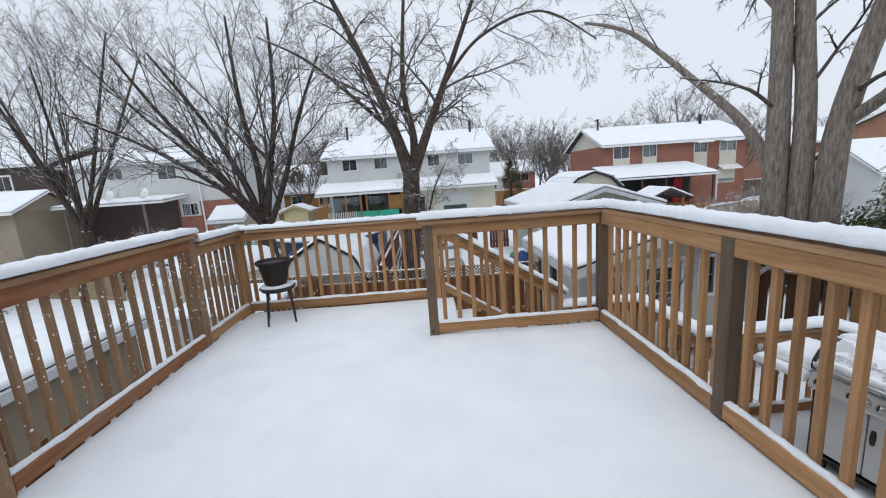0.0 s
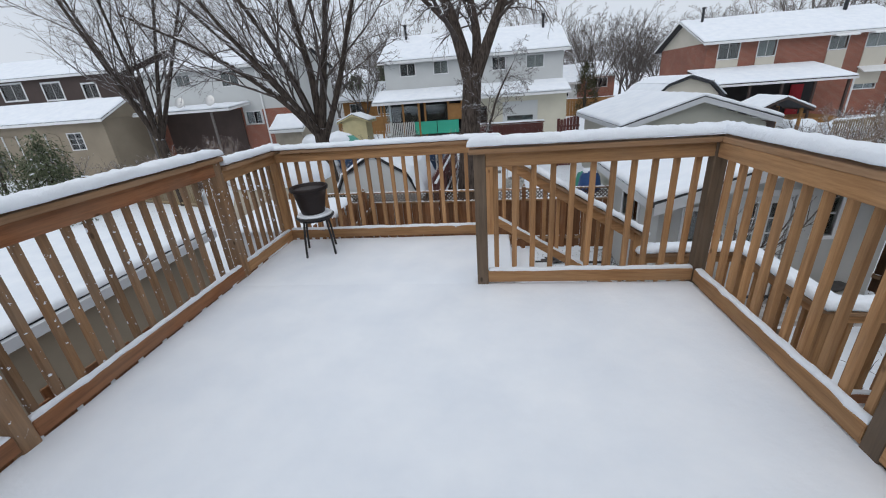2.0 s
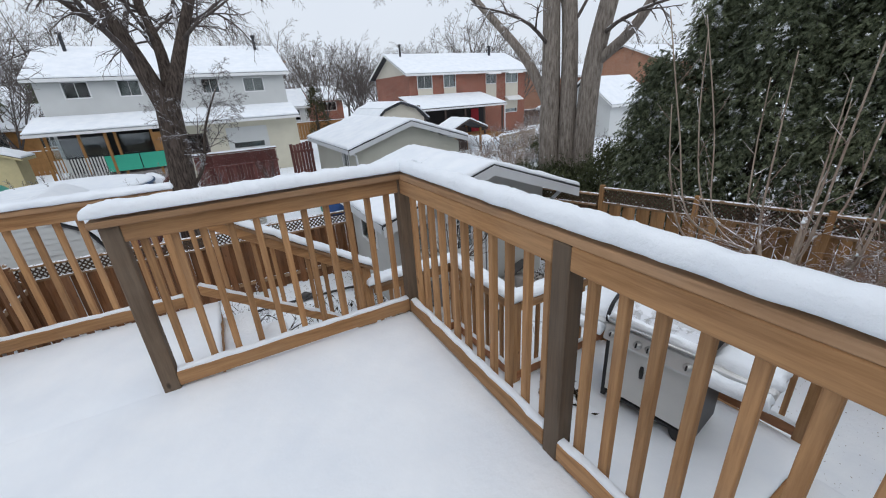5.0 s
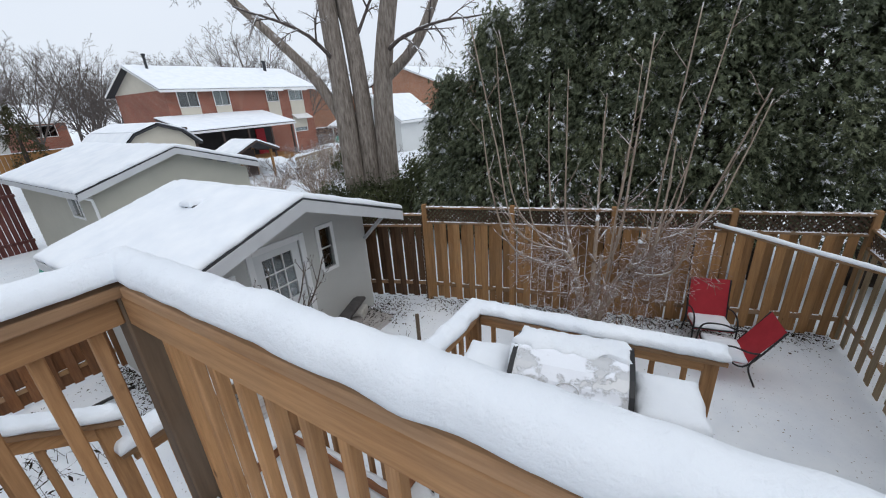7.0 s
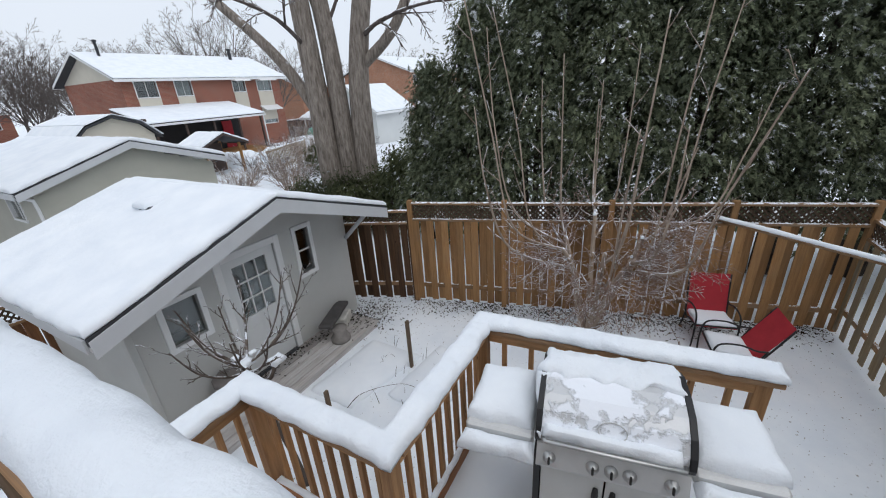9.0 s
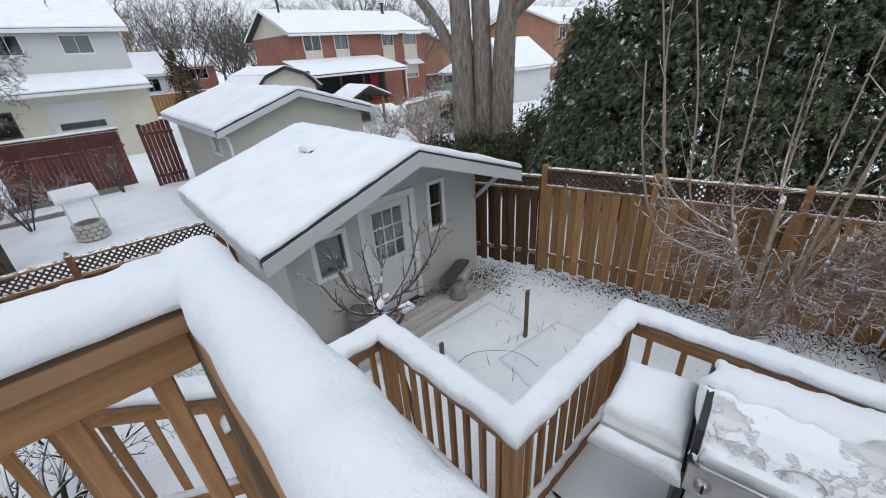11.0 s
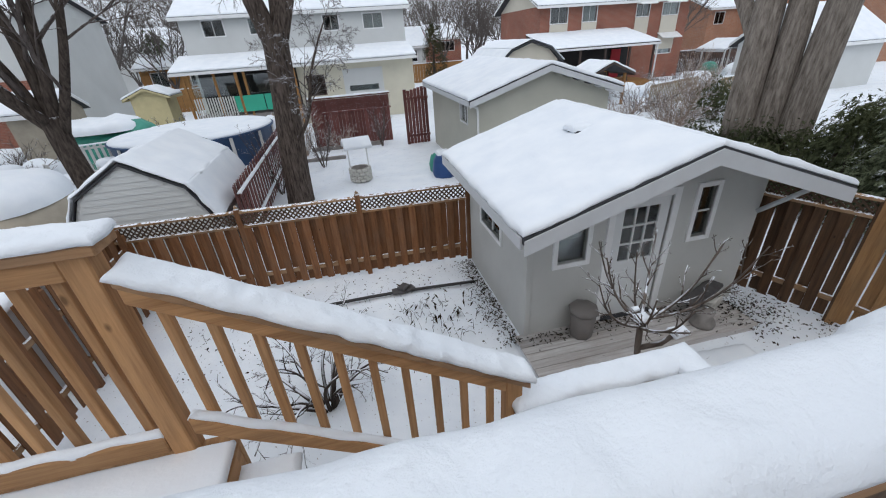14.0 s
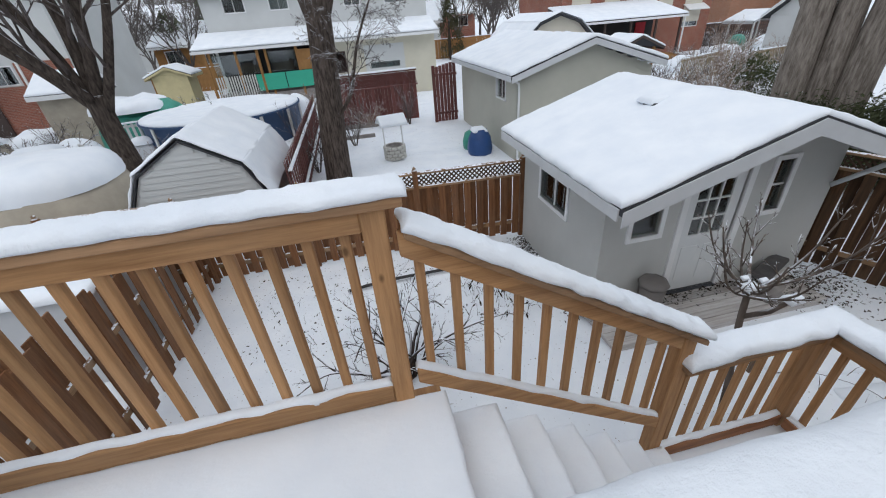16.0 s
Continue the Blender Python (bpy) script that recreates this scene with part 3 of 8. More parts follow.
def window(parent, u0, z0, u1, z1, wall, face, axis, bars=(1, 0), trim=0.07, frame_mat=None, back=None, name="window"):
    """A framed pane in a wall's opening. wall: the wall's outer face; face: the way it looks."""
    fm = frame_mat or TRIM
    def bx(nm, a0, b0, a1, b1, d0, d1, mat, par):
        d0, d1 = sorted((wall + face * d0, wall + face * d1))
        if axis == "y":
            return put_block(nm, a0, d0, b0, a1, d1, b1, mat, par, c=0.003)
        return put_block(nm, d0, a0, b0, d1, a1, b1, mat, par, c=0.003)
    pane = bx(name, u0, z0, u1, z1, -0.055, -0.047, GLASS, parent)
    pane.visible_shadow = False
    t = trim
    for nm, a0, b0, a1, b1 in (("window_frame", u0 - t, z0 - t, u0, z1 + t), ("window_frame", u1, z0 - t, u1 + t, z1 + t), ("window_frame", u0, z1, u1, z1 + t), ("window_sill", u0, z0 - t, u1, z0)):
        bx(nm, a0, b0, a1, b1, -0.05, 0.026, fm, pane)
    for k in range(1, bars[0] + 1):
        x = u0 + (u1 - u0) * k / (bars[0] + 1)
        bx("glazing_bar", x - 0.012, z0, x + 0.012, z1, -0.045, -0.02, fm, pane)
    for k in range(1, bars[1] + 1):
        z = z0 + (z1 - z0) * k / (bars[1] + 1)
        bx("glazing_bar", u0, z - 0.012, u1, z + 0.012, -0.044, -0.021, fm, pane)
    if back:
        bx("curtain", u0, z0 + (z1 - z0) * 0.0, u1, z1, -0.24, -0.22, back, pane)
    return pane


# ---------- ground ----------
GZ = -2.5


def build_ground():
    ax = sorted({-2500.0, -900.0, -300.0, -120.0, -60.0, *[-40 + 1.0 * i for i in range(91)], 70.0, 120.0, 300.0, 900.0, 2500.0})
    ay = sorted({-2500.0, -600.0, -150.0, -50.0, *[-15 + 1.0 * i for i in range(61)], 60.0, 90.0, 150.0, 400.0, 1200.0, 2500.0})
    v = [(x, y, GZ - 0.03 + 0.05 * noise.noise((x * 0.4, y * 0.4, 0)) + (0.12 if y > 11 and abs(x) < 200 else 0.0)) for x in ax for y in ay]
    n = len(ay)
    f = [(i * n + j, (i + 1) * n + j, (i + 1) * n + j + 1, i * n + j + 1) for i in range(len(ax) - 1) for j in range(n - 1)]
    tagged(new("ground", make_mesh("ground", v, f, SNOW_GROUND, True)), "snow-covered yards with dark specks of leaf litter", "ground", kind="structure")


build_ground()

# ---------- upper deck ----------
RX, FY, LX, BY, HOUSE = 1.62, 3.80, -2.20, 4.95, -1.5
EPX = -0.02


def build_deck():
    deck = thing("deck", (0, 0, -0.06), "raised timber deck buried under smooth fresh snow", "deck", kind="structure")
    put_block("deck_boards", LX - 0.1, HOUSE, -0.10, RX + 0.1, FY + 0.1, -0.06, WOOD["y"], deck)
    put_block("deck_boards", LX - 0.1, FY + 0.1, -0.10, 0.27, BY + 0.1, -0.06, WOOD["y"], deck)
    for x0, y0, x1, y1, a in ((LX - 0.1, HOUSE, LX - 0.062, BY + 0.06, "y"), (RX + 0.062, HOUSE, RX + 0.1, FY + 0.1, "y"), (LX - 0.062, BY + 0.062, 0.27, BY + 0.1, "x"), (0.232, FY + 0.1, 0.27, BY + 0.062, "y"), (0.27, FY + 0.062, RX + 0.062, FY + 0.1, "x")):
        put_block("rim_joist", x0, y0, -0.33, x1, y1, -0.102, WOOD[a], deck)
    for x, y in ((LX, 0.3), (LX, 4.9), (RX, 0.3), (RX, 3.7), (0.15, 4.9)):
        put_block("support_post", x - 0.07, y - 0.07, GZ - 0.2, x + 0.07, y + 0.07, -0.104, POST, deck)
    a = snow_on("deck_snow", ((LX - 0.02, HOUSE, -0.06), (RX + 0.02, HOUSE, -0.06), (RX + 0.02, FY + 0.03, -0.06), (LX - 0.02, FY + 0.03, -0.06)), 0.06, "smooth untouched snow covering the deck floor", mat=SNOW_FLOOR, r=0.02, step=0.09, rough=0.0015, lump=0.006, edge_min=0.8)
    b = snow_on("deck_snow", ((LX - 0.02, FY + 0.0, -0.062), (0.29, FY + 0.0, -0.062), (0.29, BY + 0.02, -0.062), (LX - 0.02, BY + 0.02, -0.062)), 0.061, "smooth untouched snow on the stair-head end of the deck", mat=SNOW_FLOOR, r=0.025, step=0.07, rough=0.0015, lump=0.006, edge_min=0.55)


build_deck()


def railing(name, p0, p1, z0, z1, cap, rail_h, label, inward, spacing=0.13, posts=(), low=0.02, low_h=0.095, group="deck railings", snow_t=0.085, snow_w=0.165, cap_w=0.14, first=None, seed=1, post_down=0.05, low_mat=None, bal_mat=None, ends=(0.0, 0.0), cap_ends=(0.0, 0.0), cap_in=None, wob=0.016, snow_ends=(0.0, 0.0), post_mat=None, top_mat=None):
    """A straight run of timber railing between two points of its inner face, cap underside at z + cap."""
    a, b = Vector((*p0, z0)), Vector((*p1, z1))
    run = Vector((b.x - a.x, b.y - a.y, 0))
    length = run.length
    d = run / length
    out = Vector((-inward[0], -inward[1], 0))
    slope = (z1 - z0) / length
    ax = "x" if abs(d.x) > abs(d.y) else "y"
    root = thing(name, (a.x, a.y, z0), label, "railing", group)

    def strip(nm, s0, s1, o0, o1, h0, h1, mat, lab=""):
        v = []
        for s in (s0, s1):
            for o in (o0, o1):
                for h in (h0, h1):
                    q = Vector((a.x, a.y, 0)) + d * s + out * o
                    v.append((q.x, q.y, z0 + slope * s + h))
        c = 0.005
        bm = bmesh.new()
        vv = [bm.verts.new(k) for k in v]
        for q in ((0, 1, 3, 2), (4, 6, 7, 5), (0, 4, 5, 1), (2, 3, 7, 6), (0, 2, 6, 4), (1, 5, 7, 3)):
            bm.faces.new([vv[k] for k in q])
        bmesh.ops.recalc_face_normals(bm, faces=bm.faces)
        bmesh.ops.bevel(bm, geom=bm.edges[:], offset=c, segments=1, affect="EDGES")
        mid = sum((Vector(k) for k in v), Vector()) / 8
        bmesh.ops.translate(bm, verts=bm.verts, vec=-mid)
        me = bpy.data.meshes.new(nm)
        bm.to_mesh(me)
        bm.free()
        me.materials.append(mat)
        return part(nm, me, root, lab, m=Matrix.Translation(mid))

    cuts = sorted(posts)
    for s in cuts:
        q = Vector((a.x, a.y, 0)) + d * s + out * 0.0445
        zz = z0 + slope * s
        part("post", block(0.089, 0.089, cap + post_down - 0.001, post_mat or POST, 0.006), root, "weathered square post", m=Matrix.Translation((q.x, q.y, zz + (cap - post_down) / 2)))
    edges = [ends[0]] + [e for s in cuts for e in (s - 0.0445, s + 0.0445)] + [length - ends[1]]
    spans = [(edges[i], edges[i + 1]) for i in range(0, len(edges), 2) if edges[i + 1] - edges[i] > 0.06]
    for s0, s1 in spans:
        strip("top_rail", s0, s1, 0.003, 0.041, cap - rail_h, cap - 0.001, (top_mat or WOOD)[ax])
        strip("bottom_rail", s0, s1, -0.004, 0.044, low, low + low_h, (low_mat or WOOD)[ax])
        n = max(1, int(round((s1 - s0) / spacing)))
        for i in range(n):
            s = s0 + (s1 - s0) * (i + 0.5) / n
            q = Vector((a.x, a.y, 0)) + d * s + out * 0.066
            zz = z0 + slope * s
            hgt = cap - 0.03 - low - 0.02
            tilt = Matrix.Rotation(math.atan2(d.y, d.x), 4, "Z")
            part("baluster", block(0.038, 0.036, round(hgt, 3), bal_mat or WOOD["z"], 0.004), root, m=Matrix.Translation((q.x, q.y, zz + low + 0.02 + hgt / 2)) @ tilt)
        q0, q1 = Vector((a.x, a.y, 0)) + d * s0, Vector((a.x, a.y, 0)) + d * s1
        zz0, zz1 = z0 + slope * s0 + low + low_h, z0 + slope * s1 + low + low_h
        c4 = [(*(q0 + out * 0.004).xy, zz0), (*(q1 + out * 0.004).xy, zz1), (*(q1 + out * 0.05).xy, zz1), (*(q0 + out * 0.05).xy, zz0)]
        snow_on("rail_snow", c4, 0.022, "thin strip of snow along the bottom rail of a railing", r=0.02, step=0.045, rough=0.01, lump=0.006, seed=seed)
    co = 0.027 - cap_w / 2 if cap_in is None else -cap_in
    strip("cap_board", -cap_ends[0], length + cap_ends[1], co, co + cap_w, cap, cap + 0.036, CAPW[ax], "flat brown cap board")
    so = 0.027 - snow_w / 2 if cap_in is None else -cap_in - 0.005
    q0, q1 = Vector((a.x, a.y, 0)) - d * (cap_ends[0] + snow_ends[0] + 0.01), Vector((a.x, a.y, 0)) + d * (length + cap_ends[1] + snow_ends[1] + 0.01)
    zz0, zz1 = z0 - slope * (cap_ends[0] + snow_ends[0]) + cap + 0.034, z1 + slope * (cap_ends[1] + snow_ends[1]) + cap + 0.034
    c4 = [(*(q0 + out * so).xy, zz0), (*(q1 + out * so).xy, zz1), (*(q1 + out * (so + snow_w)).xy, zz1), (*(q0 + out * (so + snow_w)).xy, zz0)]
    snow_on("cap_snow", c4, snow_t, "thick rounded ridge of snow lying along a railing cap", r=0.046, step=0.016, rough=0.012, lump=0.008, seed=4, edge_wobble=wob + 0.003, edge_min=0.4)
    return root


CAP, CAPB, CAPL = 1.06, 0.985, 1.07
railing("deck_railing", (EPX, FY), (RX + 0.089, FY), 0, 0, CAP, 0.10, "brown timber deck railing with square balusters beside the stairs", (0, -1), 0.144, posts=(0.0445, RX + 0.089 - EPX - 0.0445), seed=2, cap_ends=(0.03, 0.005), cap_in=0.042, cap_w=0.12, snow_w=0.142, wob=0.009, snow_ends=(0, -0.02))
railing("deck_railing", (RX, HOUSE), (RX, FY - 0.02), 0, 0, CAP, 0.10, "long brown timber deck railing above the barbecue landing", (-1, 0), 0.13, posts=(0.35, 2.1, 3.77), seed=5, cap_ends=(0, -0.025), cap_in=-0.002, cap_w=0.098, snow_w=0.12, wob=0.009, snow_ends=(0, 0.145), snow_t=0.089)
railing("deck_railing", (LX, HOUSE), (LX, 4.075), 0, 0, CAPL, 0.11, "reddish-brown timber deck railing beside the neighbour's shed", (1, 0), 0.13, posts=(0.35, 1.95, 3.62, 5.53), seed=9, low_mat=RUST, top_mat=RUST, post_mat=WOOD_SPECK, bal_mat=WOOD_SPECK, snow_t=0.075)
railing("deck_railing", (LX, 4.08), (LX, BY + 0.089), 0, 0, CAPB, 0.095, "short brown timber deck railing at the corner with the pot", (1, 0), 0.125, posts=(0.914,), seed=12, post_mat=WOOD["z"], snow_ends=(0, 0.018), snow_t=0.07, bal_mat=WOOD_SPECK)
railing("deck_railing", (LX, BY), (0.14, BY), 0, 0, CAPB, 0.095, "brown timber railing along the back edge of the deck", (0, -1), 0.13, posts=(2.2955,), seed=15, cap_ends=(-0.1, 0.06), snow_ends=(0.207, 0), post_mat=WOOD["z"], snow_t=0.052)

# ---------- stairs ----------
NT, RUN, RISE, SX = 6, 0.232, 0.1714, 0.28
LOW = -1.20


def build_stairs():
    st = thing("stairs", (SX, 4.4, LOW), "snow-covered timber stairs down to the landing", "stairs", kind="structure")
    for y in (FY + 0.14, BY - 0.08):
        o = [(SX, -0.27), (SX, -0.5), (SX + RUN * NT - 0.12, LOW - 0.09), (SX + RUN * NT, LOW - 0.09)]
        put_prism("stringer", o, y, y + 0.04, "y", WOOD["x"], st)
    for i in range(1, NT + 1):
        x0, z = SX + RUN * (i - 1) - 0.0, -RISE * i
        put_block("tread", x0 + 0.005, FY + 0.12, z - 0.085, x0 + RUN + 0.02, BY - 0.003, z - 0.05, WOOD["y"], st)
        snow_on("tread_snow", ((x0 - 0.012, FY + 0.125, z - 0.05), (x0 + RUN + 0.03, FY + 0.125, z - 0.05), (x0 + RUN + 0.03, BY + 0.01, z - 0.05), (x0 - 0.012, BY + 0.01, z - 0.05)), 0.055, "snow lying on a stair tread", r=0.03, step=0.05, rough=0.003, lump=0.012, seed=20 + i, edge_min=0.3)
    for i in range(NT + 1):
        x0, z = SX + RUN * i, -RISE * i
        put_block("riser", x0 - 0.022, FY + 0.12, z - RISE - 0.02, x0 - 0.002, BY - 0.004, z - 0.09, WOOD["y"], st)


build_stairs()
railing("stair_railing", (0.17, BY), (1.68, BY), 0.12, -0.827, 0.755, 0.105, "sloping brown timber stair railing with snow on top", (0, -1), 0.135, posts=(1.462,), low=-0.025, low_h=0.09, seed=31, ends=(0.0, 0.0), cap_ends=(-0.02, 0.02), post_down=0.44, snow_t=0.055, post_mat=WOOD["z"])

# ---------- lower landing ----------
LCAP = 0.91


def build_landing():
    ld = thing("landing", (2.7, 3.4, LOW), "lower timber landing covered in snow", "deck", kind="structure")
    put_block("landing_boards", 1.73, 1.93, LOW - 0.1, 4.16, 3.86, LOW - 0.06, WOOD["x"], ld)
    put_block("landing_boards", SX + RUN * NT + 0.02, 3.861, LOW - 0.1, 2.75, BY + 0.09, LOW - 0.06, WOOD["x"], ld)
    for x0, y0, x1, y1, a in ((1.73, 1.89, 4.16, 1.928, "x"), (4.162, 1.9, 4.2, 3.86, "y"), (2.752, 3.862, 4.2, 3.9, "x"), (2.752, 3.9, 2.79, BY + 0.09, "y"), (1.5, BY + 0.092, 2.79, BY + 0.13, "x")):
        put_block("rim_joist", x0, y0, LOW - 0.33, x1, y1, LOW - 0.05, WOOD[a], ld)
    for x, y in ((4.08, 2.0), (4.08, 3.78), (2.68, 4.95), (1.6, 4.97)):
        put_block("support_post", x - 0.06, y - 0.06, GZ - 0.2, x + 0.06, y + 0.06, LOW - 0.11, POST, ld)
    snow_on("landing_snow", ((1.73, 1.92, LOW - 0.06), (4.17, 1.92, LOW - 0.06), (4.0, 3.87, LOW - 0.06), (1.73, 3.87, LOW - 0.06)), 0.06, "snow covering the barbecue landing", mat=SNOW_FLOOR, r=0.03, step=0.1, rough=0.003, lump=0.012, edge_min=0.6)
    snow_on("landing_snow", ((SX + RUN * NT - 0.02, 3.84, LOW - 0.061), (2.72, 3.84, LOW - 0.061), (2.72, BY + 0.05, LOW - 0.061), (SX + RUN * NT - 0.02, BY + 0.05, LOW - 0.061)), 0.061, "snow covering the landing at the stair foot", mat=SNOW_FLOOR, r=0.03, step=0.1, rough=0.003, lump=0.012, edge_min=0.6)
    put_block("step", 1.75, 1.56, LOW - 0.29, 4.1, 1.885, LOW - 0.25, WOOD["x"], ld)
    put_block("step", 1.75, 1.24, LOW - 0.48, 4.1, 1.555, LOW - 0.44, WOOD["x"], ld)
    put_block("step", 1.75, 0.92, LOW - 0.67, 4.1, 1.235, LOW - 0.63, WOOD["x"], ld)
    for k, y in enumerate((1.56, 1.24, 0.92)):
        z = LOW - 0.25 - 0.19 * k
        snow_on("step_snow", ((1.75, y, z), (4.1, y, z), (4.1, y + 0.33, z), (1.75, y + 0.33, z)), 0.07, "snow lying on a wide step below the landing", r=0.03, step=0.1, seed=40 + k, edge_min=0.4)
    for x in (1.8, 4.0):
        put_block("step_post", x, 0.95, GZ - 0.2, x + 0.09, 1.04, LOW - 0.672, POST, ld)


build_landing()
G2 = "landing railings"
railing("landing_railing", (1.69, BY), (2.66 + 0.089, BY), LOW, LOW, LCAP, 0.09, "low brown timber railing at the stair foot with thick snow", (0, -1), 0.13, posts=(1.0145,), seed=51, group=G2, low=0.03, low_mat=RUST, cap_ends=(0.06, 0.02), snow_w=0.18, post_mat=WOOD["z"])
railing("landing_railing", (2.66, 3.80), (2.66, BY - 0.02), LOW, LOW, LCAP, 0.09, "low brown timber railing with thick snow on its cap", (-1, 0), 0.125, posts=(0.045,), seed=54, group=G2, low=0.03, low_mat=RUST, cap_ends=(0.0, -0.06), snow_w=0.18, snow_ends=(0.053, 0.187), snow_t=0.089, post_mat=WOOD["z"])
railing("landing_railing", (2.70, 3.80), (3.96 + 0.089, 3.80), LOW, LOW, LCAP, 0.09, "low brown timber railing behind the barbecue end", (0, -1), 0.13, posts=(1.3,), seed=57, group=G2, low=0.03, low_mat=RUST, cap_ends=(-0.03, 0.02), snow_w=0.18, snow_ends=(0.123, 0), post_mat=WOOD["z"])
railing("landing_railing", (4.14, 1.97), (3.97, 3.78), LOW, LOW, LCAP, 0.10, "low brown timber railing behind the snowy barbecue", (-1, -0.09), 0.21, posts=(0.05,), seed=60, group=G2, low=0.03, low_mat=RUST, cap_ends=(0.03, -0.03), snow_w=0.18, snow_ends=(0, 0.157), snow_t=0.08, post_mat=WOOD["z"])


# ---------- stool and pot ----------
def lathe(profile, mat, name, sides=28, at=(0, 0, 0)):
    v, f = [], []
    for r, z in profile:
        for k in range(sides):
            an = 2 * math.pi * k / sides
            v.append((at[0] + r * math.cos(an), at[1] + r * math.sin(an), at[2] + z))
    for i in range(len(profile) - 1):
        for k in range(sides):
            k2 = (k + 1) % sides
            f.append((i * sides + k, i * sides + k2, (i + 1) * sides + k2, (i + 1) * sides + k))
    f.append(tuple(range(sides))[::-1])
    f.append(tuple((len(profile) - 1) * sides + k for k in range(sides)))
    return fixed_normals(make_mesh(name, v, f, mat, True))


def build_stool():
    c = (-1.70, 4.60, 0)
    st = thing("stool", c, "round black metal stool with four thin splayed legs standing in snow", "stool", turn=20)
    part("stool_top", lathe(((0.02, 0.385), (0.185, 0.385), (0.192, 0.392), (0.192, 0.402), (0.185, 0.41), (0.02, 0.41)), BLACK_METAL, "stool_top"), st, local=True)
    for k in range(4):
        an = radians(45 + 90 * k)
        t = Tubes()
        t.add([(0.15 * math.cos(an), 0.15 * math.sin(an), 0.39), (0.18 * math.cos(an), 0.18 * math.sin(an), 0.2), (0.205 * math.cos(an), 0.205 * math.sin(an), -0.03)], [0.011, 0.011, 0.011], 8)
        part("leg", t.mesh("leg", BLACK_METAL), st, local=True)
    t = Tubes()
    t.add([(0.165 * math.cos(radians(15 * k)), 0.165 * math.sin(radians(15 * k)), 0.372) for k in range(25)], [0.009] * 25, 6)
    part("ring", t.mesh("ring", BLACK_METAL), st, local=True)
    snow = lathe(((0.13, 0.408), (0.178, 0.41), (0.172, 0.424), (0.13, 0.43), (0.02, 0.43)), SNOW, "stool_snow", at=c)
    tagged(new("stool_snow", snow), "thin rim of snow on the stool top", "snow", "lying snow", "stuff")
    pot = thing("flower_pot", (c[0] - 0.01, c[1], 0.43), "dark brown glazed flower pot filled with snowy soil on a stool", "flower pot")
    part("pot_body", lathe(((0.02, 0.0), (0.112, 0.0), (0.118, 0.015), (0.135, 0.09), (0.15, 0.17), (0.163, 0.235), (0.185, 0.24), (0.19, 0.262), (0.182, 0.275), (0.168, 0.272), (0.155, 0.235), (0.02, 0.23)), POT_BROWN, "pot_body", 36), pot, local=True)
    part("soil", lathe(((0.02, 0.232), (0.155, 0.236), (0.152, 0.243), (0.02, 0.252)), paint_material("dark_wet_soil", (0.07, 0.065, 0.065), 0.7, 0.5, 14, 0.8, 50), "soil"), pot, local=True)


build_stool()


